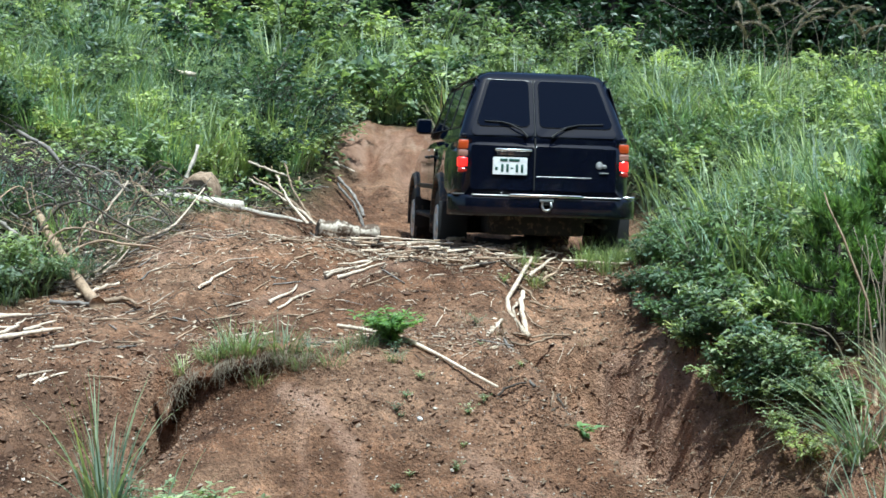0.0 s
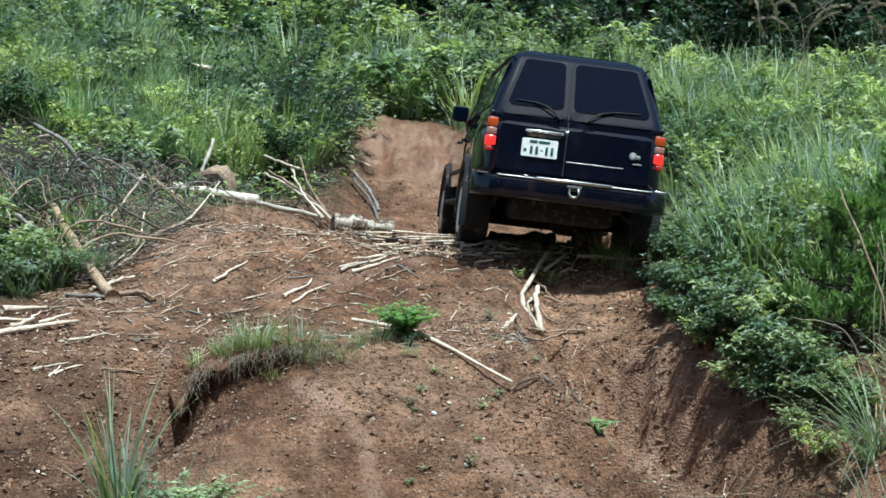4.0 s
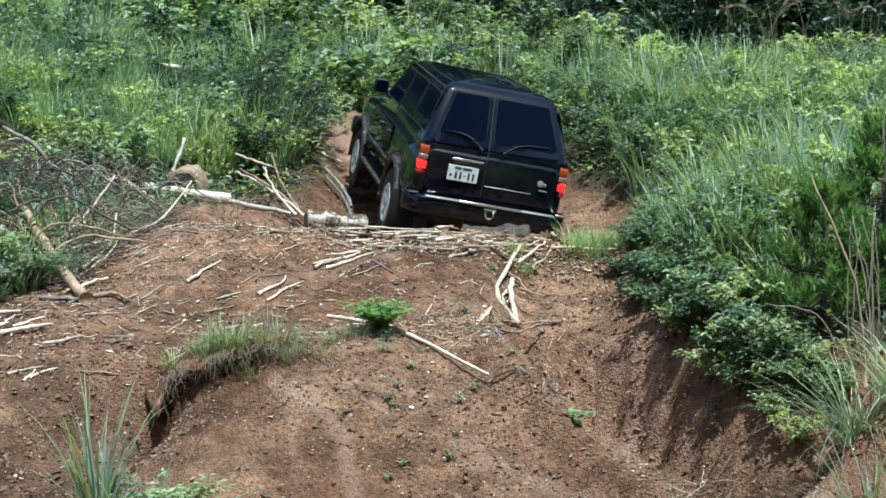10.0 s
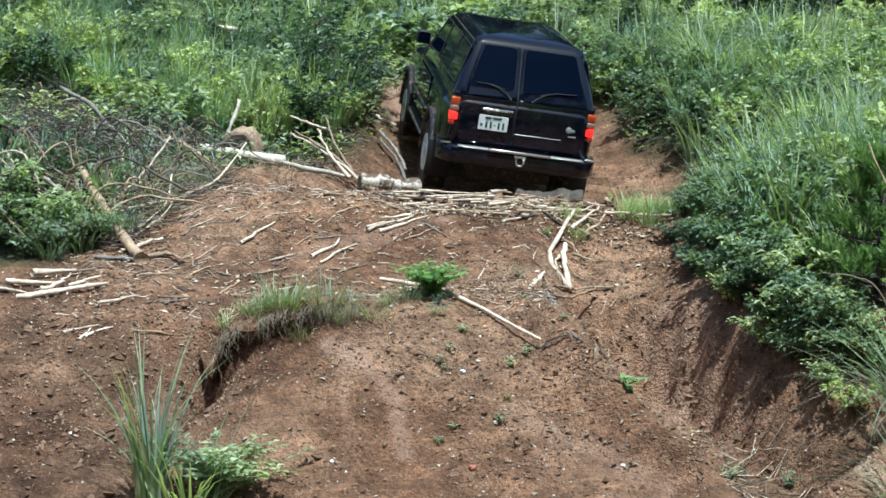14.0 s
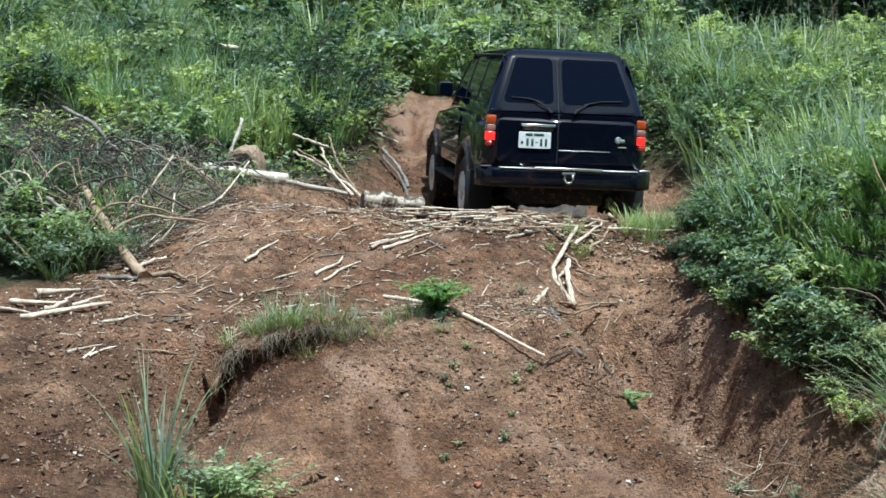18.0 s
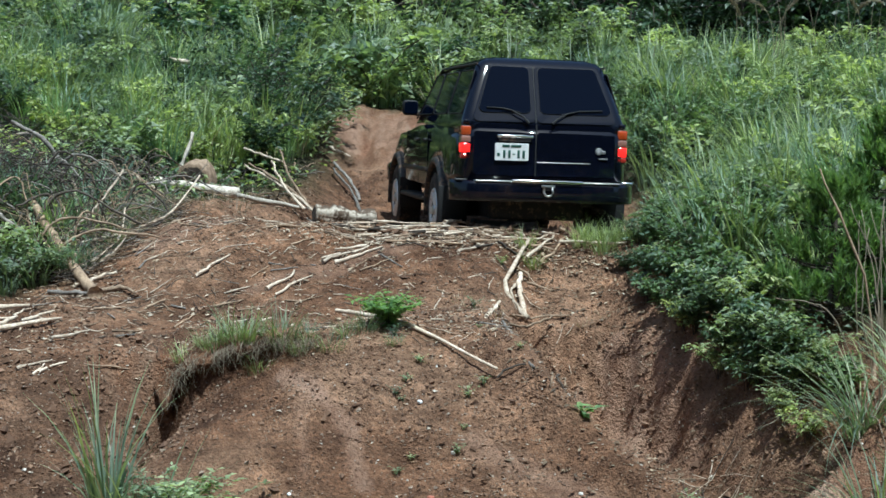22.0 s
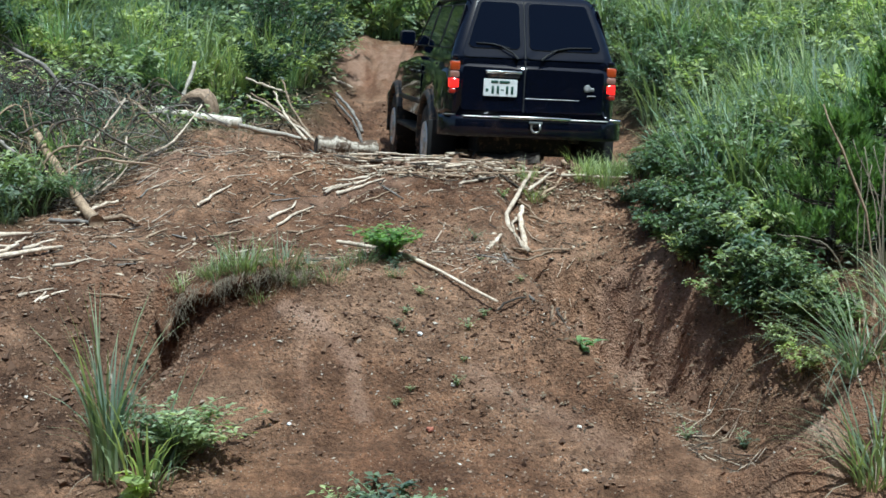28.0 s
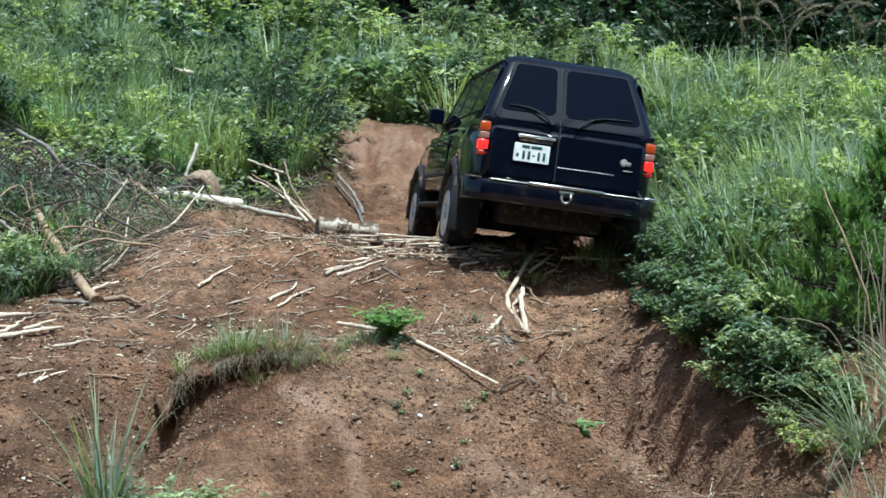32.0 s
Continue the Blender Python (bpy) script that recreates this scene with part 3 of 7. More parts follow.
def conifer(seed, h, crown_from, r, mat, name="tree"):
    """A forest-edge tree: tapered trunk, limbs, a crown of many leaf sprays."""
    rng = np.random.default_rng(seed)
    ob = new(name)
    bend = rng.normal(0, 0.25, 2)
    pts = [(bend[0] * (k / 7) ** 2, bend[1] * (k / 7) ** 2, h * k / 7 - 0.3 * (k == 0)) for k in range(8)]
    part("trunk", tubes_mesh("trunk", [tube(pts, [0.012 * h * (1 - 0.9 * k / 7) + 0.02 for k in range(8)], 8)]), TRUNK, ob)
    limbs, pos, ax = [], [], []
    for j in range(84):
        t = crown_from + (1 - crown_from) * rng.uniform(0, 1) ** 1.25
        a = rng.uniform(0, 2 * np.pi)
        ln = r * (1.15 - t) * rng.uniform(0.6, 1.15) + 0.3
        q = np.array([bend[0] * t * t, bend[1] * t * t, h * t])
        e = q + np.array([math.cos(a) * ln, math.sin(a) * ln, ln * rng.uniform(-0.35, 0.25)])
        limbs.append(tube([q, (q + e) / 2 + np.array([0, 0, 0.1 * ln]), e], [0.035, 0.022, 0.006], 4, False))
        m = 90
        tt = rng.uniform(0.2, 1.05, m)
        pos.append(q + (e - q) * tt[:, None] + rng.normal(0, 0.22, (m, 3)) * np.array([1, 1, 0.7]))
        az = rng.uniform(0, 2 * np.pi, m)
        ax.append(np.stack([np.cos(az), np.sin(az), rng.uniform(-0.9, 0.2, m)], 1))
    tagged(part("limb_frame", tubes_mesh("limb_frame", limbs), BARK, ob), kind="stuff")
    pos, ax = np.concatenate(pos), np.concatenate(ax)
    nn = rng.normal(0, 0.6, (len(pos), 3)) + np.array([0, 0, 1])
    L = rng.uniform(0.10, 0.26, len(pos))
    part("crown", leaves_mesh("crown", pos, ax, nn, L, L * 0.5), mat, ob)
    return ob


def spot(x, y, turn=0, size=1.0, sink=0.0, rx=0, ry=0):
    """A pose on the ground."""
    return pose(x, y, float(surface_z(x, y)) - sink, rx, ry, turn) @ Matrix.Scale(size, 4)


def plant_out(model, places, label, category, group, kind=""):
    """Sets the first thing at the first place and copies it to the others; sizes differ."""
    for i, (x, y, turn, size) in enumerate(places):
        ob = model if i == 0 else copy_thing(model, Matrix())
        ob.matrix_basis = spot(x, y, turn, size)
        tagged(ob, label, category, group, kind)

# ---- what grows: forest edge, slope, banks, thicket ----
def scatter(rng, n, x0, x1, y0, y1, keep, near=0.35):
    out = []
    tries = 0
    while len(out) < n and tries < n * 40:
        tries += 1
        x, y = rng.uniform(x0, x1), rng.uniform(y0, y1)
        if keep(x, y) and all((x - a) ** 2 + (y - b) ** 2 > near * near for a, b, *_ in out):
            out.append((x, y, rng.uniform(0, 360), rng.uniform(0.72, 1.28)))
    return out


def left_edge(y):
    return float(curve(y, (0, 12, 14, 16, 18.2, 20, 22, 24, 25.5, 60), (-7, -6.2, -5.2, -4.5, -4.2, -3.0, -2.2, -1.95, -1.9, -2.0)))


def right_edge(y):
    return float(curve(y, (0, 10, 11.5, 12.6, 13.6, 15, 16.5, 18, 19.5, 21, 22.5, 24, 26, 60), (3.6, 3.3, 2.95, 2.5, 2.2, 1.9, 1.85, 2.1, 2.4, 1.9, 1.2, 0.8, 0.5, 0.5)))


def on_slope(x, y):
    return y > 25.7 + 0.3 * math.sin(3 * x) and abs(x) < 0.30 * y + 1.2


def on_left(x, y):
    return x < left_edge(y) - 0.1 and y > 14 and x > -0.30 * y - 1.0


def in_brush(x, y):
    return -6.2 < x < -2.4 and 14.4 < y < 19.8


def on_right(x, y):
    return x > right_edge(y) + 0.15 and x < 0.30 * y + 1.0 and not (2.45 < x < 3.9 and 11.6 < y < 13.3)


def forest():
    rng = np.random.default_rng(3)
    models = [conifer(30 + k, 13 + k, 0.02, 3.0, LEAF_WOODS_SHADED) for k in range(3)]
    pl = scatter(rng, 78, -20, 20, 39.5, 58, lambda x, y: abs(x) < 0.34 * y + 1, 1.3)
    # the same woods added unseen behind the camera, closing the valley and darkening reflections
    pl += [(x, y, t, s * 1.35) for x, y, t, s in scatter(rng, 60, -24, 24, -22, -6.5, lambda x, y: True, 1.9)]
    for k, m in enumerate(models):
        plant_out(m, pl[k::3], "dense conifer of the woods, darkened in colour as if shaded", "tree", "forest trees")
    under = [shrub(40, 2.2, 1.2, 7, 800, 0.20, LEAF_WOODS_SHADED, "undergrowth"), shrub(41, 1.7, 1.2, 8, 900, 0.17, LEAF_WOODS_SHADED, "undergrowth")]
    pl = scatter(rng, 130, -15, 15, 36, 46, lambda x, y: abs(x) < 0.32 * y + 1 and (x < 3.5 or y > 40), 0.7)
    for k, m in enumerate(under):
        plant_out(m, pl[k::2], "broad-leaved undergrowth below the forest edge, darkened in colour as if shaded", "shrub", "forest undergrowth")


def slope():
    rng = np.random.default_rng(4)
    a = scatter(rng, 170, -13, 13, 25.6, 36, on_slope, 0.58)
    # the growth is lower towards the right
    low = lambda p: [(x, y, t, s * (1.08 - 0.42 * float(sstep(0.5, 4.5, x)) + 0.25 * float(sstep(30, 33, y) * sstep(-8.5, -6, x) * (1 - sstep(-1.5, 0.5, x))))) for x, y, t, s in p]
    a = low(a)
    mods = [shrub(50, 1.15, 0.7, 7, 720, 0.155, LEAF_MID, "bush", 0.55, 0.35), shrub(51, 1.5, 0.6, 5, 560, 0.15, LEAF_LIGHT, "bush", 0.5, 0.3), shrub(52, 0.95, 0.8, 8, 760, 0.17, LEAF_MID, "bush", 0.6, 0.4), shrub(53, 0.8, 0.7, 9, 760, 0.12, LEAF_LIGHT, "bush", 0.5, 0.4), shrub(54, 1.3, 0.7, 7, 700, 0.15, LEAF_DARK, "bush", 0.5, 0.4)]
    for k, m in enumerate(mods):
        plant_out(m, a[k::5], ("bushy mid-green bush on the overgrown slope", "tall yellow-green bush on the overgrown slope", "broad-leaved green bush on the overgrown slope", "low yellow-green bush on the overgrown slope", "dark green bush on the overgrown slope")[k], "bush", "slope bushes")
    # saplings that stand above the rest, taller towards the woods
    tall = [shrub(55, 1.9, 0.75, 9, 900, 0.15, LEAF_LIGHT, "sapling", 0.5, 0.3), shrub(56, 2.1, 0.8, 9, 900, 0.16, LEAF_MID, "sapling", 0.55, 0.3)]
    far = [(x, y, t, s * (1.4 - 0.45 * float(sstep(-2.5, 0.5, x)) - 0.4 * float(1 - sstep(-8, -6, x)))) for x, y, t, s in scatter(rng, 26, -9.5, 2.5, 32.5, 36.2, lambda x, y: abs(x) < 0.29 * y, 0.8)]
    near = [(x, y, t, s * 0.62) for x, y, t, s in scatter(rng, 20, -8, 7, 26.3, 32, lambda x, y: on_slope(x, y) and abs(x) < 0.29 * y, 1.0)]
    for k, m in enumerate(tall):
        plant_out(m, (far + near)[k::2], ("leafy yellow-green sapling standing above the slope growth", "leafy green sapling standing above the slope growth")[k], "sapling", "slope saplings")
    g = low(scatter(rng, 250, -12, 12, 25.6, 36, on_slope, 0.34))
    gm = [grass_clump(60, 70, 0.26, 1.45, 0.030, 0.3, 0.9, GRASS, "tall_grass"), grass_clump(61, 64, 0.28, 1.15, 0.028, 0.45, 1.1, GRASS_BLUE, "tall_grass"), grass_clump(62, 66, 0.26, 1.25, 0.028, 0.4, 1.0, GRASS, "tall_grass", 8)]
    for k, m in enumerate(gm):
        plant_out(m, g[k::3], "tall green grass clump on the slope", "grass", "slope grass")


def left_bank():
    rng = np.random.default_rng(5)
    ok = lambda x, y: on_left(x, y) and not in_brush(x, y)
    a = scatter(rng, 85, -10, -2, 14, 26.5, ok, 0.5)
    mods = [shrub(70, 0.85, 0.6, 7, 640, 0.115, LEAF_MID), shrub(71, 0.75, 0.6, 8, 640, 0.105, LEAF_LIGHT, "shrub", 0.55), shrub(72, 1.1, 0.6, 6, 640, 0.10, LEAF_DARK), shrub(73, 0.6, 0.6, 8, 640, 0.09, LEAF_LIGHT, "shrub", 0.5, 0.3)]
    for k, m in enumerate(mods):
        plant_out(m, a[k::4], ("leafy mid-green shrub on the overgrown bank", "yellow-green shrub on the overgrown bank", "dark green shrub on the overgrown bank", "low bright green shrub on the overgrown bank")[k], "shrub", "bank shrubs")
    g = scatter(rng, 190, -9, -2.2, 14, 26.5, ok, 0.28)
    gm = [grass_clump(75, 60, 0.16, 1.05, 0.020, 0.35, 1.0, GRASS_BLUE, "long_grass"), grass_clump(76, 64, 0.18, 1.15, 0.019, 0.35, 1.0, GRASS, "long_grass", 6)]
    for k, m in enumerate(gm):
        plant_out(m, g[k::2], "long blue-green grass clump on the bank" if k == 0 else "long green grass clump on the bank", "grass", "bank grass")


def thicket():
    rng = np.random.default_rng(6)
    a = scatter(rng, 150, 1.0, 9, 11.5, 26.5, on_right, 0.38)
    mods = [shrub(80, 0.62, 0.5, 8, 640, 0.095, LEAF_MID, "bramble"), shrub(81, 0.6, 0.5, 8, 600, 0.09, LEAF_DEEP, "bramble", 0.5), shrub(82, 0.7, 0.5, 7, 640, 0.10, LEAF_LIGHT, "bramble"), shrub(83, 0.6, 0.5, 8, 640, 0.085, LEAF_DEEP, "bramble", 0.45)]
    for k, m in enumerate(mods):
        plant_out(m, a[k::4], ("dense mid-green bramble in the thicket", "dense leafy deep green bramble in the thicket", "dense light green bramble in the thicket", "low deep green bramble in the thicket")[k], "shrub", "thicket brambles")
    g = scatter(rng, 190, 1.7, 8, 13.6, 25.5, on_right, 0.25)
    g += scatter(rng, 46, 1.9, 4.0, 15.2, 19.5, on_right, 0.3)
    gm = [grass_clump(85, 46, 0.13, 1.12, 0.021, 0.35, 1.0, GRASS, "reed_grass"), grass_clump(86, 52, 0.12, 0.95, 0.018, 0.45, 1.1, GRASS_BLUE, "reed_grass", 6)]
    for k, m in enumerate(gm):
        plant_out(m, g[k::2], "tall green grass clump in the thicket" if k == 0 else "arching blue-green grass clump in the thicket", "grass", "thicket grass")


def ground_cover():
    """Low leaves and seedlings that hide the soil between the larger plants."""
    rng = np.random.default_rng(7)
    n = 90000
    y = rng.uniform(11.5, 37, n)
    x = rng.uniform(-1, 1, n) * (0.30 * y + 1)
    keep = litter_amount(x, y) > rng.uniform(0.25, 0.9, n)
    keep &= fbm(x, y, 0.8, 3, 6) > rng.uniform(-0.5, 0.15, n)
    x, y = x[keep], y[keep]
    n = len(x)
    far = sstep(15, 30, y)
    a = rng.uniform(0, 2 * np.pi, n)
    ax = np.stack([np.cos(a), np.sin(a), rng.uniform(-0.1, 0.9, n)], 1)
    nn = np.stack([rng.normal(0, 0.4, n), rng.normal(0, 0.4, n), np.ones(n)], 1)
    L = rng.uniform(0.04, 0.10, n) * (1 + 0.8 * far)
    z = surface_z(x, y) + rng.uniform(0, 1, n) ** 1.5 * (0.22 + 0.25 * far)
    P = np.stack([x, y, z], 1)
    for k, mat in enumerate((LEAF_MID, LEAF_LIGHT, LEAF_DARK)):
        me = leaves_mesh("ground_cover", P[k::3], ax[k::3], nn[k::3], L[k::3], L[k::3] * 0.5)
        me.materials.append(mat)
        tagged(new("ground_cover", me), ("mid-green", "yellow-green", "dark green")[k] + " low ground cover between the shrubs", "ground cover", kind="stuff")


forest()
slope()
left_bank()
thicket()
ground_cover()

# ---- the car ----
def make_paint():
    m, nt, b = nodemat("black_car_paint", 0.12, 0.0, (0.003, 0.004, 0.0095))
    b.inputs["Coat Weight"].default_value, b.inputs["Coat Roughness"].default_value = 0.4, 0.03
    b.inputs["Specular IOR Level"].default_value = 0.25
    co = nt.nodes.new("ShaderNodeTexCoord").outputs["Object"]
    n = noise_tex(nt, 5, 6, 0.7, co)
    sep = nt.nodes.new("ShaderNodeSeparateXYZ")
    nt.links.new(co, sep.inputs[0])
    # dried mud thrown up over the sills
    low = nod(nt, "ShaderNodeMapRange", From_Min=0.95, From_Max=0.45, To_Min=0.0, To_Max=1.0)
    nt.links.new(sep.outputs["Z"], low.inputs["Value"])
    mul = nt.nodes.new("ShaderNodeMath")
    mul.operation = "MULTIPLY"
    sp = ramp(nt, n.outputs[0], [(0.52, (0, 0, 0)), (0.8, (0.2, 0.2, 0.2))])
    nt.links.new(low.outputs[0], mul.inputs[0])
    nt.links.new(sp.outputs[0], mul.inputs[1])
    col = mix(nt, mul.outputs[0], (0.003, 0.004, 0.0095), (0.16, 0.10, 0.065))
    nt.links.new(col, b.inputs["Base Color"])
    ro = nod(nt, "ShaderNodeMapRange", To_Min=0.03, To_Max=0.09)
    nt.links.new(n.outputs[0], ro.inputs["Value"])
    nt.links.new(ro.outputs[0], b.inputs["Roughness"])
    return m


def make_plain(name, base, rough, metal=0.0, dirt=0.0, scale=18):
    m, nt, b = nodemat(name, rough, metal, base)
    co = nt.nodes.new("ShaderNodeTexCoord").outputs["Object"]
    n = noise_tex(nt, scale, 6, 0.65, co)
    if dirt:
        f = ramp(nt, n.outputs[0], [(0.62 - 0.4 * dirt, (0, 0, 0)), (0.8 - 0.3 * dirt, (1, 1, 1))])
        nt.links.new(mix(nt, f.outputs[0], base, (0.20, 0.125, 0.08)), b.inputs["Base Color"])
        rr = mix(nt, f.outputs[0], (rough,) * 3, (0.9,) * 3)
        nt.links.new(rr, b.inputs["Roughness"])
    else:
        f = ramp(nt, n.outputs[0], [(0.3, tuple(c * 0.85 for c in base)), (0.7, tuple(min(1, c * 1.1) for c in base))])
        nt.links.new(f.outputs[0], b.inputs["Base Color"])
    return m


def make_lens(name, base, glow=0.0):
    m, nt, b = nodemat(name, 0.12, 0.0, base)
    b.inputs["Coat Weight"].default_value = 0.6
    co = nt.nodes.new("ShaderNodeTexCoord").outputs["Object"]
    w = nod(nt, "ShaderNodeTexWave", Scale=22.0)
    w.bands_direction = "Z"
    nt.links.new(co, w.inputs["Vector"])
    c = ramp(nt, w.outputs[0], [(0.0, tuple(v * 0.75 for v in base)), (1.0, base)])
    nt.links.new(c.outputs[0], b.inputs["Base Color"])
    if glow:
        nt.links.new(c.outputs[0], b.inputs["Emission Color"])
        b.inputs["Emission Strength"].default_value = glow
    bump(nt, b, w.outputs[0], 0.3, 0.004)
    return m


PAINT = make_paint()
TRIM = make_plain("black_plastic_trim", (0.012, 0.012, 0.013), 0.55, 0, 0.28)
SEAL = make_plain("clean_black_rubber", (0.006, 0.006, 0.007), 0.75)
UNDER = make_plain("underbody_black", (0.010, 0.009, 0.008), 0.8, 0, 0.2)
RUBBER = make_plain("muddy_tyre_rubber", (0.018, 0.016, 0.015), 0.85, 0, 0.22, 9)
ALLOY = make_plain("dusty_alloy", (0.78, 0.77, 0.75), 0.42, 0.6, 0.12)
CHROME = make_plain("chrome", (0.80, 0.80, 0.80), 0.16, 1.0)
STEEL = make_plain("worn_steel", (0.55, 0.54, 0.52), 0.42, 0.9)
BADGE = make_plain("dull_badge", (0.22, 0.22, 0.22), 0.5, 0.3)
PLATE = make_plain("white_plate", (0.78, 0.79, 0.78), 0.4)
PLATE_INK = make_plain("green_plate_paint", (0.02, 0.075, 0.055), 0.5)
LENS_RED = make_lens("lit_red_lens", (0.85, 0.012, 0.010), 1.6)
# the reflector, no lamp, and the turn lens get a faint glow
LENS_DIM = make_lens("dark_red_lens", (0.36, 0.02, 0.012), 0.1)
LENS_AMBER = make_lens("amber_lens", (0.42, 0.06, 0.010), 0.10)
LENS_CLEAR = make_lens("clear_lens", (0.34, 0.17, 0.13))


def make_tint():
    m, nt, b = nodemat("dark_tinted_glass", 0.05, 0.0, (0.002, 0.004, 0.011))
    b.inputs["IOR"].default_value = 1.13
    n = noise_tex(nt, 3, 5, 0.6, nt.nodes.new("ShaderNodeTexCoord").outputs["Object"])
    ro = nod(nt, "ShaderNodeMapRange", To_Min=0.01, To_Max=0.09)
    nt.links.new(n.outputs[0], ro.inputs["Value"])
    nt.links.new(ro.outputs[0], b.inputs["Roughness"])
    return m


TINT = make_tint()


def rbox(x0, x1, y0, y1, z0, z1, r=0.01, seg=2, m=None):
    """A box with rounded edges."""
    bm = bmesh.new()
    mat = pose((x0 + x1) / 2, (y0 + y1) / 2, (z0 + z1) / 2) @ Matrix.Diagonal((x1 - x0, y1 - y0, z1 - z0, 1))
    bmesh.ops.create_cube(bm, size=1, matrix=mat)
    if r:
        bmesh.ops.bevel(bm, geom=bm.edges[:], offset=r, segments=seg, affect="EDGES", profile=0.5)
    if m:
        bmesh.ops.transform(bm, matrix=m, verts=bm.verts)
    for f in bm.faces:
        f.smooth = True
    return bm


def loft(rings, closed_ends=True):
    """A skin over rings of equal point counts."""
    bm = bmesh.new()
    R = [[bm.verts.new(p) for p in ring] for ring in rings]
    n = len(R[0])
    for a, b in zip(R, R[1:]):
        for k in range(n):
            bm.faces.new((a[k], a[(k + 1) % n], b[(k + 1) % n], b[k]))
    if closed_ends:
        bm.faces.new(R[0][::-1])
        bm.faces.new(R[-1])
    bmesh.ops.recalc_face_normals(bm, faces=bm.faces)
    for f in bm.faces:
        f.smooth = True
    return bm


def lathe(profile, axis_x, segs=32):
    """Spins (radius, x) points round the x axis; the middle lies at axis_x."""
    rings = []
    for r, x in profile:
        rings.append([(axis_x + x, r * math.cos(2 * math.pi * k / segs), r * math.sin(2 * math.pi * k / segs)) for k in range(segs)])
    return loft(rings)


def outline(x0, x1, z0, z1, r, tx0=0.0, tx1=0.0, n=4):
    """A rounded four-sided outline; tx0, tx1 shift its upper corners."""
    pts = []
    for cx, cz, a0 in ((x1 - r, z0 + r, -90), (x1 + tx1 - r, z1 - r, 0), (x0 + tx0 + r, z1 - r, 90), (x0 + r, z0 + r, 180)):
        for k in range(n + 1):
            a = radians(a0 + 90 * k / n)
            pts.append((cx + r * math.cos(a), cz + r * math.sin(a)))
    return pts


def slab(pts, place, depth):
    """A plate of the given depth over an outline; place(u, w, d) maps it into space."""
    bm = bmesh.new()
    a = [bm.verts.new(place(u, w, 0)) for u, w in pts]
    cu, cw = sum(p[0] for p in pts) / len(pts), sum(p[1] for p in pts) / len(pts)
    sh = [(u + (cu - u) * 0.012, w + (cw - w) * 0.012) for u, w in pts]
    b = [bm.verts.new(place(u, w, depth * 0.7)) for u, w in pts]
    c = [bm.verts.new(place(u, w, depth)) for u, w in sh]
    n = len(a)
    for p, q in ((a, b), (b, c)):
        for k in range(n):
            bm.faces.new((p[k], p[(k + 1) % n], q[(k + 1) % n], q[k]))
    bm.faces.new(c)
    bmesh.ops.recalc_face_normals(bm, faces=bm.faces)
    return bm


def rim_tube(pts, place, r, d=0.0, sides=5):
    """A thin rubber or metal line round an outline."""
    P = [place(u, w, d) for u, w in pts]
    P += P[:2]
    return tubes_mesh("seal", [tube(P, [r] * len(P), sides, False)])


CAB_Z = (1.19, 1.31, 1.40, 1.84, 1.895, 1.93, 1.95)
CAB_W = (0.835, 0.80, 0.772, 0.640, 0.59, 0.50, 0.25)
CAB_REAR = (-0.99, -0.970, -0.932, -0.720, -0.672, -0.58, -0.2)
CAB_FRONT = (2.12, 2.02, 1.93, 1.50, 1.38, 1.2, 0.8)


def cab(z, what):
    return float(np.interp(z, CAB_Z, what))


def on_rear(u, w, d):
    return (u, cab(w, CAB_REAR) - d, w)


def on_side(s):
    return lambda u, w, d: (s * (cab(w, CAB_W) + d), u, w)


def sill(y):
    """The body's lower edge, arched over the wheels."""
    z = 0.60
    for c in (0.0, 2.85):
        if abs(y - c) < 0.50:
            z = max(z, 0.42 + math.sqrt(0.50 ** 2 - (y - c) ** 2) * 0.98)
    return z


def body_half(y):
    return float(curve(y, (-1.0, -0.93, -0.75, 0, 1.5, 2.6, 3.3, 3.6, 3.68), (0.755, 0.803, 0.855, 0.88, 0.885, 0.88, 0.85, 0.78, 0.72)))


def make_body(car):
    rings = []
    ys = [-0.995, -0.97, -0.92, -0.8, -0.65] + [round(-0.52 + 0.08 * k, 2) for k in range(14)] + [0.8, 1.2, 1.6, 2.0, 2.15, 2.25] + [round(2.32 + 0.08 * k, 2) for k in range(14)] + [3.45, 3.56, 3.64, 3.68]
    for y in ys:
        h, zb = body_half(y), sill(y)
        top = float(curve(y, (-1, 2.0, 2.2, 3.2, 3.55, 3.68), (1.235, 1.235, 1.215, 1.16, 1.12, 1.02)))
        zb = min(zb, 0.93)
        half = [(0.0, zb), (0.55, zb), (h - 0.10, zb + 0.005), (h - 0.015, zb + 0.03), (h + 0.008, (zb + 1.0) / 2), (h, 1.02), (h - 0.012, top - 0.10), (h - 0.045, top - 0.02), (h - 0.12, top), (0.35, top + (0.035 if y > 2.1 else 0.0)), (0.0, top + (0.04 if y > 2.1 else 0.0))]
        rings.append([(x, y, z) for x, z in half] + [(-x, y, z) for x, z in half[-2:0:-1]])
    part("body", loft(rings), PAINT, car)


def make_cab(car):
    rings = []
    for z, w, r, f in zip(CAB_Z, CAB_W, CAB_REAR, CAB_FRONT):
        pts, cr = [], min(0.09, w * 0.3)
        for cx, cy, a0 in ((w - cr, r + cr, -90), (w - cr, f - cr, 0), (-w + cr, f - cr, 90), (-w + cr, r + cr, 180)):
            for k in range(5):
                a = radians(a0 + 90 * k / 4)
                pts.append((cx + cr * math.cos(a), cy + cr * math.sin(a), z + (0.0 if z < 1.9 else 0.0)))
        rings.append(pts)
    part("cabin", loft(rings), PAINT, car)


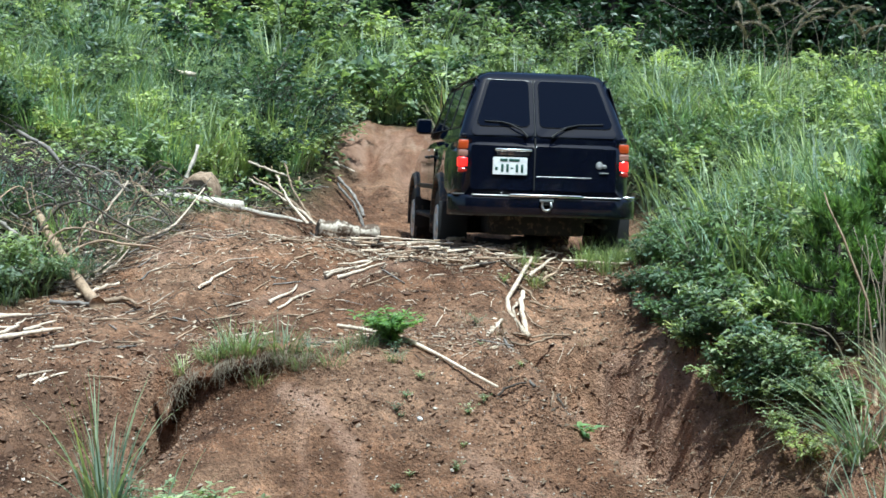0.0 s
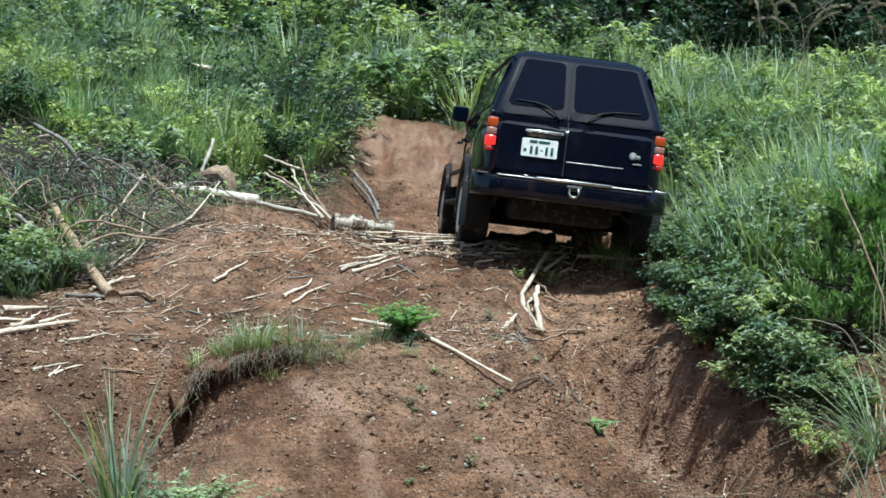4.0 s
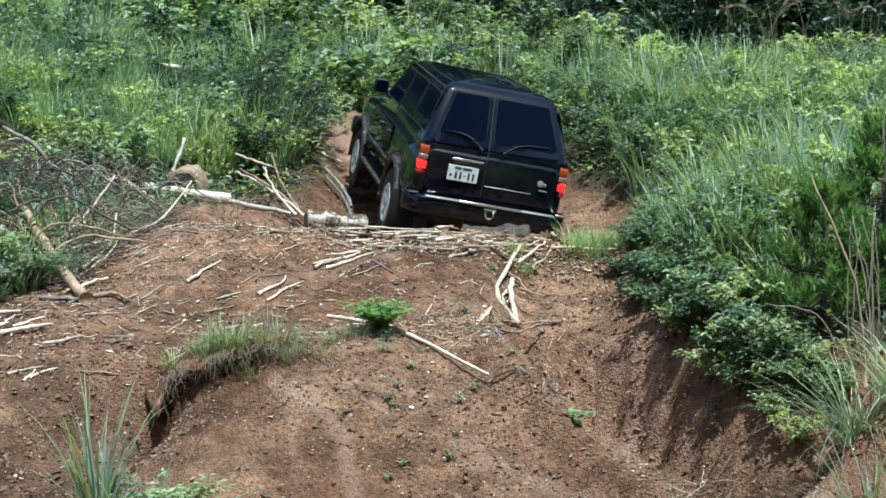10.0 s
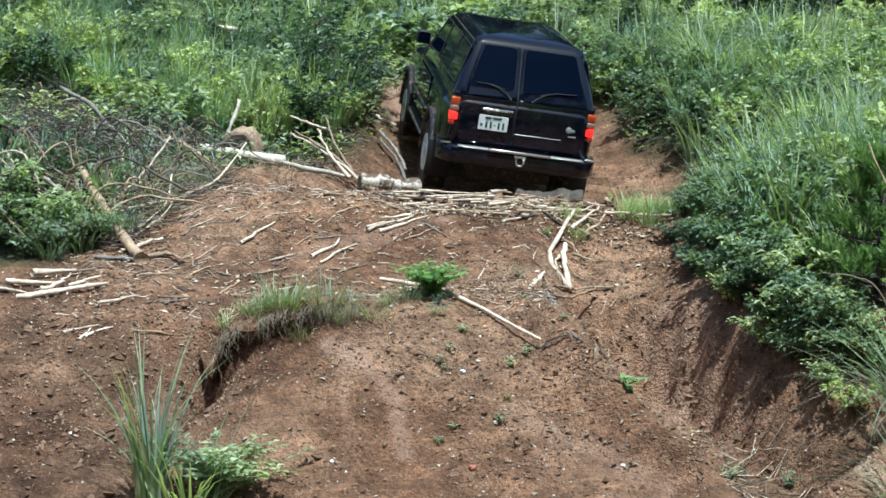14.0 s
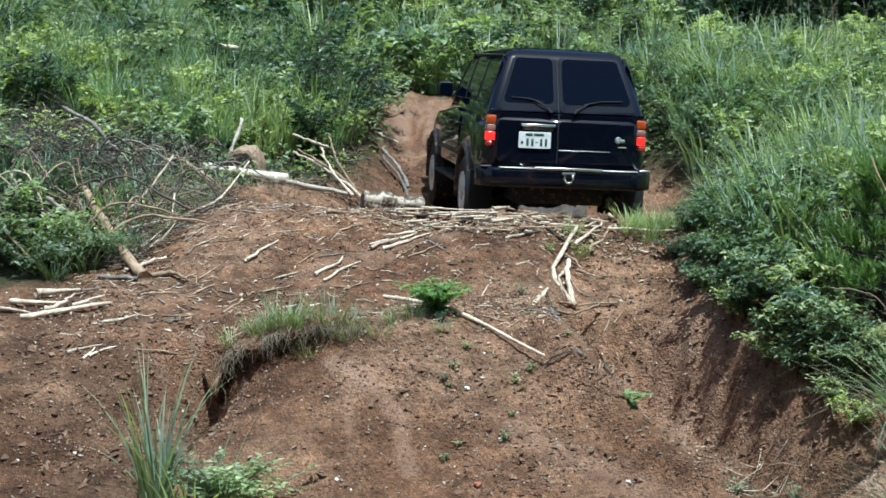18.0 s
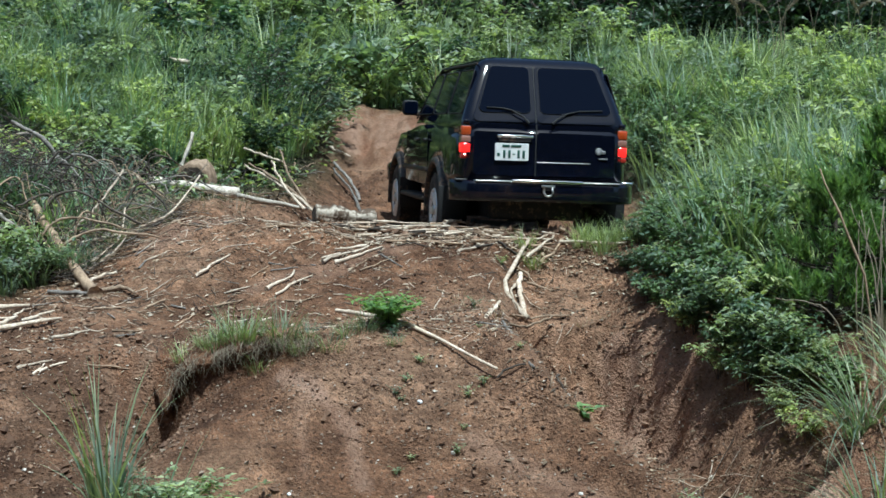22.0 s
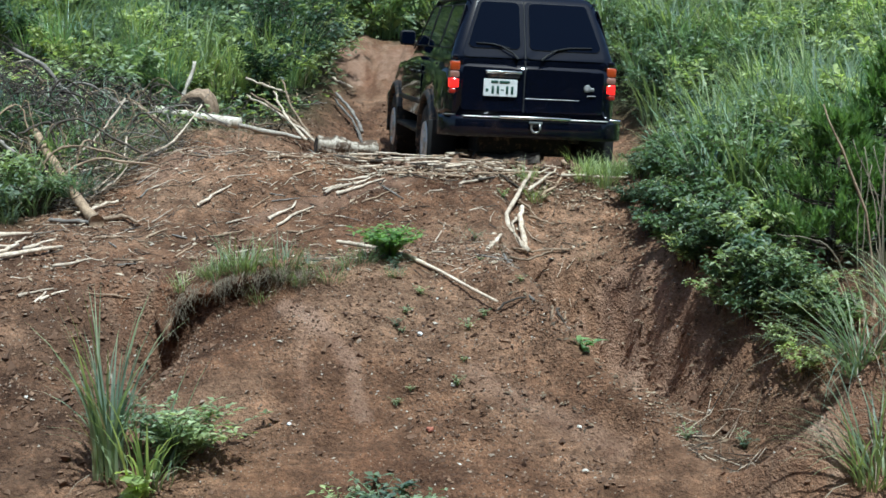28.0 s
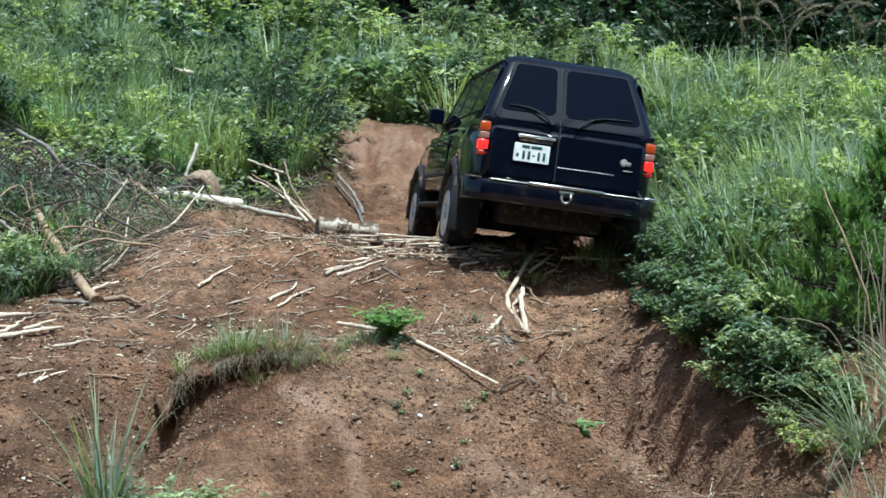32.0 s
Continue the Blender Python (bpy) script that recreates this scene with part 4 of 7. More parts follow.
def make_wheel(car, x, y):
    s = 1 if x > 0 else -1
    w = new("wheel")
    w.parent = car
    hub = lathe([(0.0, -0.10), (0.10, -0.10), (0.13, -0.05), (0.13, 0.06), (0.0, 0.06)], 0, 20)
    me = bpy.data.meshes.new("wheel")
    hub.to_mesh(me)
    hub.free()
    bpy.data.objects.remove(w)
    w = new("wheel", me)
    me.materials.append(UNDER)
    w.parent = car
    w.location = (x, y, 0.395)
    prof = [(0.205, -0.115), (0.235, -0.130), (0.30, -0.138), (0.352, -0.130), (0.385, -0.112), (0.392, -0.06), (0.392, 0.06), (0.385, 0.112), (0.352, 0.130), (0.30, 0.138), (0.235, 0.130), (0.205, 0.115)]
    tyre = part("tyre", lathe(prof, 0, 40), RUBBER, w)
    for side in (-1, 1):
        bm = bmesh.new()
        for k in range(0, 30):
            a = 2 * math.pi * (k + 0.5 * (side > 0)) / 30
            bmesh.ops.create_cube(bm, size=1, matrix=Matrix.Rotation(a, 4, "X") @ pose(side * 0.085, 0, 0.392) @ pose(0, 0, 0, 0, 0, 14 * side) @ Matrix.Diagonal((0.075, 0.046, 0.022, 1)))
        tagged(part("tread", bm, RUBBER, tyre), kind="stuff")
    # dished alloy with five openings
    bm = lathe([(0.208, -0.11 * s), (0.222, 0.128 * s), (0.212, 0.140 * s), (0.196, 0.120 * s), (0.185, 0.075 * s), (0.0, 0.065 * s)], 0, 36)
    rim = part("rim", bm, ALLOY, w, "dusty silver alloy rim")
    for k in range(6):
        m = Matrix.Rotation(2 * math.pi * k / 6, 4, "X") @ pose(0.106 * s, 0, 0.115, 0, 6 * s, 0)
        part("spoke", rbox(-0.022, 0.022, -0.036, 0.036, -0.085, 0.085, 0.012, 2, m), ALLOY, rim)
    part("centre_cap", lathe([(0.0, 0.07 * s), (0.06, 0.07 * s), (0.058, 0.125 * s), (0.045, 0.138 * s), (0.0, 0.142 * s)], 0, 20), STEEL, rim)
    return w


def make_tail_light(car, s):
    tl = part("tail_light", rbox(min(s * 0.715, s * 0.812), max(s * 0.715, s * 0.812), -0.985, -0.80, 0.935, 1.262, 0.018, 2), TRIM, car)
    a, b = sorted((s * 0.722, s * 0.818))
    part("turn_lens", rbox(a, b, -0.997, -0.83, 1.165, 1.252, 0.012), LENS_AMBER, tl, "amber turn signal lens")
    part("reverse_lens", rbox(a, b, -0.997, -0.83, 1.096, 1.160, 0.010), LENS_CLEAR, tl, "clear reversing lens")
    part("brake_lens", rbox(a, b, -0.997, -0.83, 0.996, 1.091, 0.012), LENS_RED, tl, "lit red brake lens")
    part("reflector", rbox(a, b, -0.995, -0.83, 0.944, 0.990, 0.010), LENS_DIM, tl, "dark red reflector with a faint glow")


def make_flare(car, x, y):
    """A plastic arch over a wheel."""
    s = 1 if x > 0 else -1
    rings = []
    for k in range(25):
        a = radians(-12 + 204 * k / 24)
        c, sn = math.cos(a), math.sin(a)
        sec = [(0.84, 0.535), (0.885, 0.535), (0.918, 0.515), (0.930, 0.485), (0.922, 0.462), (0.84, 0.47)]
        rings.append([(s * px, y + pr * c, 0.42 + pr * sn * 0.98) for px, pr in sec])
    return part("fender_flare", loft(rings), TRIM, car, "black plastic fender flare")


def make_car():
    car = tagged(new("suv"), "black four-wheel-drive car with lit tail lamps on the dirt track", "car")
    make_body(car)
    make_cab(car)
    # rear barn doors with their panes and wipers
    rear = lambda u, w, d: (u, -0.993 - d - 0.02 * (w < 0.86), w)
    for nm, x0, x1 in (("left", -0.700, -0.092), ("right", -0.082, 0.700)):
        lo = slab(outline(x0, x1, 0.79, 1.285, 0.035), lambda u, w, d: (u, min(cab(w, CAB_REAR), -0.985) + (0.008 if w > 1.24 else 0) - d, w), 0.016)
        door = part("rear_door", lo, PAINT, car, "black side-hinged rear door")
        tops = (0.15, 0.0) if nm == "left" else (0.0, -0.15)
        fr = outline(x0, x1, 1.300, 1.850, 0.05, *tops)
        part("door_frame", slab(fr, on_rear, 0.012), PAINT, door)
        if nm == "left":
            gl = outline(-0.640, -0.135, 1.392, 1.840, 0.05, 0.115, 0.0)
        else:
            gl = outline(-0.045, 0.655, 1.392, 1.840, 0.05, 0.0, -0.115)
        part("rear_window", slab(gl, lambda u, w, d: on_rear(u, w, d + 0.012), 0.006), TINT, door, "dark tinted rear window")
        part("window_seal", rim_tube(gl, lambda u, w, d: on_rear(u, w, 0.014), 0.003), SEAL, door)
        if nm == "right":
            # added steel strip stands in for the highlight along the door crease
            part("crease_highlight", rbox(-0.07, 0.46, -1.0085, -0.99, 0.921, 0.927, 0.002), STEEL, door)
        y = lambda w, k=0.03: cab(w, CAB_REAR) - k
        if nm == "left":
            arm = [(-0.165, y(1.30, .035), 1.30), (-0.22, y(1.35, .05), 1.355), (-0.33, y(1.41, .045), 1.415), (-0.42, y(1.43, .04), 1.432)]
            bl = [(-0.57, y(1.44), 1.437), (-0.40, y(1.435), 1.432), (-0.24, y(1.40), 1.395)]
        else:
            arm = [(0.07, y(1.30, .035), 1.30), (0.12, y(1.34, .05), 1.345), (0.22, y(1.40, .045), 1.400), (0.33, y(1.425, .04), 1.425)]
            bl = [(0.16, y(1.385), 1.385), (0.34, y(1.43), 1.425), (0.57, y(1.435), 1.435)]
        wp = part("wiper", tubes_mesh("wiper", [tube(arm, [0.013, 0.010, 0.007, 0.006], 6)]), SEAL, door, "black rear wiper")
        part("wiper_blade", tubes_mesh("wiper_blade", [tube(bl, [0.007] * 3, 5)]), SEAL, wp)
    part("door_seam", slab(outline(-0.0935, -0.0805, 1.302, 1.848, 0.002), on_rear, 0.010), SEAL, car)
    part("door_seam", rbox(-0.0935, -0.0805, -1.0005, -0.96, 0.79, 1.285, 0.002), SEAL, car)
    part("handle_trim", rbox(-0.470, -0.120, -1.026, -0.99, 1.155, 1.180, 0.006), CHROME, car, "chrome rear door handle trim")
    part("handle_recess", rbox(-0.450, -0.140, -1.016, -0.99, 1.118, 1.150, 0.006), TRIM, car)
    # the plate, its characters shown as plain bars
    pl = part("number_plate", slab(outline(-0.490, -0.160, 0.935, 1.100, 0.012), lambda u, w, d: (u, -1.008 - d, w), 0.012), PLATE, car, "white number plate with green bars")
    bar = lambda u0, u1, w0, w1: part("plate_bar", rbox(u0, u1, -1.0235, -1.0195, w0, w1, 0.001, 1), PLATE_INK, pl)
    for u in (-0.415, -0.365, -0.275, -0.225):
        bar(u + 0.004, u + 0.028, 0.957, 1.033)
    bar(-0.318, -0.292, 0.990, 1.002)
    bar(-0.468, -0.442, 0.975, 1.005)
    bar(-0.420, -0.350, 1.060, 1.085)
    bar(-0.335, -0.235, 1.060, 1.085)
    em = part("badge", lathe([(0.0, 0.0), (0.036, 0.0), (0.036, 0.007), (0.026, 0.010), (0.0, 0.010)], 0, 20), BADGE, car, "round grey badge")
    em.matrix_basis = pose(0.535, -1.000, 1.045, 0, 0, -90)
    part("badge_bar", rbox(0.56, 0.605, -1.012, -0.995, 1.02, 1.055, 0.008), BADGE, car)
    part("badge_bar", rbox(0.535, 0.625, -1.014, -0.995, 0.968, 0.980, 0.004), BADGE, car)
    for s in (-1, 1):
        make_tail_light(car, s)
        part("pillar_trim", rbox(min(s * .735, s * .80), max(s * .735, s * .80), -0.99, -0.93, 1.272, 1.315, 0.012), PAINT, car)
    # bumper, step pad, hook
    rings = []
    for k in range(29):
        u = -0.90 + 1.80 * k / 28
        e = max(0.0, (abs(u) - 0.66) / 0.24)
        yo = -1.135 + 0.20 * e ** 2.2
        rings.append([(u, yo + 0.012, 0.545), (u, yo, 0.575), (u, yo, 0.705), (u, yo + 0.012, 0.732), (u, -0.90 + 0.1 * e, 0.742), (u, -0.90 + 0.1 * e, 0.535)])
    bp = part("rear_bumper", loft(rings), PAINT, car, "black rear bumper with bright step pad")
    part("step_pad", rbox(-0.340, 0.355, -1.150, -1.02, 0.728, 0.756, 0.008), CHROME, bp, "bright step pad")
    for x0, x1 in ((-0.69, -0.342), (0.357, 0.73)):
        part("bumper_strip", rbox(x0, x1, -1.142, -1.05, 0.732, 0.744, 0.004), STEEL, bp)
    part("bumper_reflector", rbox(0.755, 0.875, -1.06, -0.98, 0.73, 0.757, 0.008), CHROME, bp)
    part("bumper_reflector", rbox(-0.875, -0.755, -1.06, -0.98, 0.73, 0.75, 0.008), TRIM, bp)
    hk = [(u - 0.03, y, z + 0.03) for u, y, z in ((0.005, -1.15, 0.665), (0.0, -1.165, 0.61), (0.018, -1.17, 0.582), (0.045, -1.17, 0.575), (0.072, -1.17, 0.582), (0.09, -1.165, 0.61), (0.085, -1.15, 0.665))]
    sh = part("tow_shackle", tubes_mesh("tow_shackle", [tube(hk, [0.011] * 7, 8)]), STEEL, car, "steel tow shackle")
    part("shackle_pin", tubes_mesh("shackle_pin", [tube([(-0.05, -1.15, 0.698), (0.08, -1.15, 0.698)], [0.013, 0.013], 8)]), STEEL, sh)
    part("hitch_bracket", rbox(-0.03, 0.06, -1.155, -1.02, 0.655, 0.715, 0.008), UNDER, car)
    # side windows, doors and trim
    for s in (-1, 1):
        place = on_side(s)
        for y0, y1, t0, t1 in ((-0.80, 0.02, 0.06, 0.0), (0.10, 0.93, 0.0, 0.0), (1.01, 1.92, 0.0, -0.36)):
            gl = outline(y0, y1, 1.375, 1.800, 0.045, t0, t1)
            w = part("side_window", slab(gl, place, 0.007), TINT, car, "dark tinted side window")
            part("window_seal", rim_tube(gl, lambda u, w_, d: place(u, w_, 0.006), 0.006), SEAL, w)
        gut = [(s * (cab(1.862, CAB_W) + 0.014), y, 1.862) for y in (-0.72, -0.3, 0.4, 1.0, 1.35)] + [(s * 0.80, 2.0, 1.33)]
        part("rain_gutter", tubes_mesh("rain_gutter", [tube(gut, [0.010] * 6, 6)]), TRIM, car)
        side = lambda u, w, d: (s * (body_half(u) + 0.004 + d), u, w)
        for y0, y1 in ((0.56, 1.13), (1.15, 2.10)):
            d = part("side_door", slab(outline(y0, y1, 0.64, 1.19, 0.05), side, 0.006), PAINT, car)
            part("door_handle", rbox(min(s * .885, s * .925), max(s * .885, s * .925), y0 + 0.06, y0 + 0.20, 1.085, 1.115, 0.01), TRIM, d, "black door handle")
        part("side_moulding", rbox(min(s * .88, s * .912), max(s * .88, s * .912), 0.56, 2.30, 0.765, 0.815, 0.012), TRIM, car)
        part("side_step", rbox(min(s * .72, s * .93), max(s * .72, s * .93), 0.56, 2.28, 0.46, 0.51, 0.018), UNDER, car, "muddy side step")
        mi = part("mirror", rbox(min(s * .79, s * .965), max(s * .79, s * .965), 1.98, 2.10, 1.365, 1.535, 0.04, 3), SEAL, car, "black door mirror")
        part("mirror_glass", slab(outline(0.803, 0.952, 1.382, 1.518, 0.03), lambda u, w, d: (s * u, 1.976 - d, w), 0.004), TINT, mi)
        part("mirror_arm", rbox(min(s * .70, s * .83), max(s * .70, s * .83), 2.00, 2.07, 1.36, 1.42, 0.012), TRIM, mi)
        part("mud_flap", rbox(min(s * .66, s * .945), max(s * .66, s * .945), -0.545, -0.525, 0.24, 0.66, 0.006), SEAL, car, "rubber mud flap")
        part("mud_flap", rbox(min(s * .68, s * .93), max(s * .68, s * .93), 2.305, 2.325, 0.32, 0.66, 0.006), RUBBER, car, "rubber mud flap")
        for y in (0.0, 2.85):
            make_flare(car, s * 0.9, y)
        part("headlight", rbox(min(s * .50, s * .80), max(s * .50, s * .80), 3.56, 3.70, 0.88, 1.06, 0.03), LENS_CLEAR, car)
        part("frame_rail", rbox(min(s * .40, s * .50), max(s * .40, s * .50), -0.95, 3.5, 0.50, 0.64, 0.01), UNDER, car)
        part("rear_spring", tubes_mesh("rear_spring", [tube([(s * (.50 + .06 * math.cos(k)), 0.06 * math.sin(k) - .02, 0.42 + 0.012 * k) for k in range(26)], [0.011] * 26, 5)]), UNDER, car)
        part("shock_absorber", tubes_mesh("shock_absorber", [tube([(s * .58, -0.16, 0.36), (s * .50, -0.22, 0.85)], [0.032, 0.026], 8)]), UNDER, car)
    # windscreen, bonnet, nose
    part("windscreen", slab(outline(-0.66, 0.66, 1.36, 1.82, 0.06, 0.09, -0.09), lambda u, w, d: (u, cab(w, CAB_FRONT) + d, w), 0.006), TINT, car)
    part("bonnet", slab(outline(-0.70, 0.70, 2.20, 3.50, 0.08), lambda u, w, d: (u, w, float(curve(w, (2.2, 3.2, 3.55), (1.255, 1.20, 1.16))) - 0.012 - 0.03 * abs(u) + d), 0.014), PAINT, car)
    part("grille", rbox(-0.48, 0.48, 3.62, 3.71, 0.88, 1.05, 0.02), TRIM, car)
    part("front_bumper", rbox(-0.90, 0.90, 3.50, 3.80, 0.56, 0.80, 0.05, 3), PAINT, car)
    # what hangs below
    part("rear_axle", tubes_mesh("rear_axle", [tube([(-0.72, 0, 0.395), (0.72, 0, 0.395)], [0.052, 0.052], 10)]), UNDER, car)
    part("differential", rbox(-0.02, 0.28, -0.17, 0.16, 0.26, 0.53, 0.10, 3), UNDER, car)
    part("front_axle", tubes_mesh("front_axle", [tube([(-0.72, 2.85, 0.395), (0.72, 2.85, 0.395)], [0.055, 0.055], 10)]), UNDER, car)
    part("fuel_tank", rbox(-0.50, 0.44, -0.90, -0.25, 0.36, 0.66, 0.05, 3), UNDER, car)
    part("crossmember", rbox(-0.66, 0.66, 1.15, 1.45, 0.30, 0.62, 0.04, 2), UNDER, car)
    part("gearbox", rbox(-0.22, 0.26, 0.9, 2.4, 0.34, 0.64, 0.06, 2), UNDER, car)
    part("exhaust_pipe", tubes_mesh("exhaust_pipe", [tube([(0.46, 1.0, 0.5), (0.50, -0.2, 0.62), (0.56, -0.7, 0.50), (0.60, -1.02, 0.46)], [0.028] * 4, 10)]), UNDER, car)
    wheels = [make_wheel(car, x, y) for y in (0.0, 2.85) for x in (-0.775, 0.775)]
    return car, wheels


car, wheels = make_car()

# ---- logs, sticks and brushwood ----
def wander(rng, a, b, n, amount):
    """Points from a to b that stray a little, as wood does."""
    a, b = np.array(a, float), np.array(b, float)
    L = np.linalg.norm(b - a)
    off = np.cumsum(rng.normal(0, 1, (n, 3)), 0)
    off -= np.linspace(0, 1, n)[:, None] * off[-1] + (1 - np.linspace(0, 1, n))[:, None] * off[0]
    return a + (b - a) * np.linspace(0, 1, n)[:, None] + off * amount * L * 0.25


wood_rng = np.random.default_rng(11)


def wood(name, pts, r0, r1, mat, label, category="stick", group="", knots=True, sides=7):
    """A tapered, slightly knotty length of wood through points, as a thing of its own."""
    n = len(pts)
    rad = [r0 + (r1 - r0) * k / (n - 1) for k in range(n)]
    if knots:
        rad = [r * wood_rng.uniform(0.74, 1.24) for r in rad]
    c = np.mean(pts, 0)
    me = tubes_mesh(name, [tube([np.array(p) - c for p in pts], rad, sides)])
    me.materials.append(mat)
    ob = new(name, me)
    ob.location = c
    return tagged(ob, label, category, group)


def stick(x0, y0, x1, y1, r, mat, label, bow=0.03, name="stick", group="sticks on the dirt", lift=0.0):
    """A stick that lies on the ground from one place to another."""
    pts = wander(wood_rng, (x0, y0, 0), (x1, y1, 0), 7, max(bow, 0.20) if name == "stick" else bow)
    g = surface_z(pts[:, 0], pts[:, 1])
    line = np.linspace(g[0], g[-1], 7)
    line += max(0.0, float(np.max(g - line)) * 0.9)
    if name == "pole":
        line = np.maximum(0.45 * line + 0.55 * g, g)
    pts[:, 2] = line + r * 0.7 + lift
    return wood(name, pts, r * 1.1, r * (0.45 if name == "stick" else 0.75), mat, label, "stick", group)


def peg(name, a, b, r0, r1, mat, label, category="branch", group="brushwood", n=7, bow=0.06):
    return wood(name, wander(wood_rng, a, b, n, bow), r0, r1, mat, label, category, group)


def bent(name, pts, r0, r1, mat, label, group):
    """A branch bent smoothly through a few points."""
    P = np.array(pts, float)
    t = np.linspace(0, 1, len(P))
    s = np.linspace(0, 1, 12)
    Q = np.stack([curve(s, t, P[:, k]) for k in range(3)], 1) + wood_rng.normal(0, 0.006, (12, 3))
    return wood(name, Q, r0, r1, mat, label, "branch", group)


def lay(rows, mat, label, group="sticks on the dirt"):
    """Sticks on the ground: two ends, thickness, height of the heap under them."""
    for x0, y0, x1, y1, r, lift in rows:
        stick(x0, y0, x1, y1, r, mat, label, 0.03, "stick", group, lift)


def place_sticks():
    lab = "bleached barkless stick lying on the red dirt"
    lay(((-2.46, 14.48, -2.20, 14.79, .016, 0), (-1.81, 14.29, -1.60, 14.62, .016, 0), (-1.73, 14.25, -1.44, 14.62, .014, 0), (-3.35, 12.87, -3.11, 13.25, .016, 0),
         (-3.51, 12.45, -3.26, 12.58, .013, 0), (-3.33, 12.42, -3.15, 12.59, .013, 0), (-3.37, 12.40, -3.31, 12.54, .010, 0), (-1.37, 14.86, -1.07, 15.12, .020, .01), (-1.26, 14.90, -0.84, 15.18, .018, 0), (-1.12, 15.05, -0.97, 15.21, .014, .02)), WOOD_PALE, lab)
    lay(((-2.22, 13.89, -1.98, 14.09, .010, 0), (-3.22, 13.82, -2.90, 13.78, .012, 0), (-2.79, 13.93, -2.66, 14.07, .012, 0), (-1.54, 14.06, -1.31, 14.25, .008, 0), (-2.94, 13.24, -2.69, 13.40, .010, 0),
         (-3.04, 12.68, -2.72, 12.84, .008, 0), (-1.97, 15.30, -1.67, 15.50, .010, 0), (-1.02, 14.68, -0.73, 14.92, .008, 0), (-2.48, 13.50, -2.34, 13.76, .009, 0), (-1.68, 15.08, -1.49, 15.32, .010, 0)), WOOD_TAN, "tan dead stick lying on the red dirt")
    stick(-1.16, 13.80, 0.17, 12.29, 0.019, WOOD_PALE, "long pale peeled pole lying across the dirt mound", 0.04, "pole")
    lay(((-4.05, 13.08, -3.42, 13.53, .028, .01), (-4.10, 13.66, -3.76, 13.82, .028, .03), (-3.89, 13.18, -3.78, 13.70, .020, .05), (-4.25, 13.45, -3.85, 13.50, .022, .02), (-4.3, 13.3, -3.95, 13.2, .018, .02), (-3.72, 13.40, -3.5, 13.62, .016, .03)), WOOD_PALE, "bleached branch in a small pile at the edge of the dirt", "branch pile")
    peg("stick", (0.80, 15.5, 0.25), (1.44, 15.55, 0.235), 0.018, 0.012, WOOD_PALE, "pale stick at the head of the gully", "stick", "sticks on the dirt")
    stick(0.62, 15.35, 0.95, 15.85, 0.015, WOOD_TAN, "short tan stick at the head of the gully", 0.03, "stick")


def debris_belt():
    """The belt of trampled sticks and bark along the crest, behind the rear wheels."""
    lab = "long pale peeled stick trampled across the crest"
    lay(((-0.97, 15.95, -0.42, 15.97, .012, .05), (-0.91, 15.90, -0.31, 15.95, .013, .02), (-1.11, 15.67, -0.87, 15.77, .014, 0), (-0.65, 15.68, -0.01, 15.63, .016, 0), (-0.28, 15.83, -0.12, 15.98, .020, .05), (-0.09, 15.87, 0.29, 15.84, .014, .01), (0.15, 15.56, 0.77, 15.73, .015, 0), (-0.14, 15.12, 0.10, 15.25, .016, 0)), WOOD_PALE, lab, "trampled sticks")
    lay(((-0.42, 15.96, -0.09, 15.95, .013, .04), (-0.01, 15.96, 0.24, 15.93, .012, .03), (-0.56, 15.33, -0.03, 15.26, .012, 0), (0.28, 15.30, 0.47, 15.69, .014, 0), (0.52, 15.46, 0.72, 15.71, .018, 0), (-0.82, 15.26, -0.24, 15.34, .010, 0), (-0.03, 15.21, 0.55, 15.63, .011, .02), (-1.26, 15.49, -1.07, 15.45, .010, 0), (-1.82, 15.28, -1.52, 15.45, .012, 0), (-1.41, 15.44, -1.16, 15.58, .010, 0), (0.84, 15.95, 0.87, 15.80, .020, .03)), WOOD_TAN, "tan split stick trampled across the crest", "trampled sticks")
    rng = np.random.default_rng(12)
    for k in range(100):
        x = rng.uniform(-1.35, 0.75)
        y = 15.62 + 0.27 * rng.normal() + 0.2 * (x < -0.6) + 0.2 * (x < -0.9)
        L = rng.uniform(0.07, 0.34) * (1.7 if k % 7 == 0 else 1.0)
        a = rng.normal(0, 0.5) + (math.pi if rng.uniform() < 0.5 else 0)
        r = rng.uniform(0.005, 0.016)
        mat = (WOOD_PALE, WOOD_TAN, WOOD_PALE, WOOD_TAN, BARK)[k % 5]
        dx, dy = math.cos(a) * L / 2, math.sin(a) * L / 2
        stick(x - dx, y - dy, x + dx, y + dy, r, mat, ("pale peeled stick", "tan split stick", "pale splintered stick", "tan broken stick", "dark bark-covered stick")[k % 5] + " trampled into the rutted dirt", 0.16, "stick", "trampled sticks", rng.uniform(0, 0.05))
    # under the car and along the wheel tracks
    for k in range(34):
        x, y = rng.uniform(-1.2, 1.2), rng.uniform(16.2, 18.6)
        L, a, r = rng.uniform(0.15, 0.6), rng.uniform(0, math.pi), rng.uniform(0.006, 0.014)
        dx, dy = math.cos(a) * L / 2, math.sin(a) * L / 2
        stick(x - dx, y - dy, x + dx, y + dy, r, (WOOD_TAN, WOOD_GREY, BARK)[k % 3], "broken stick pressed into the wheel tracks", 0.05, "stick", "trampled sticks")


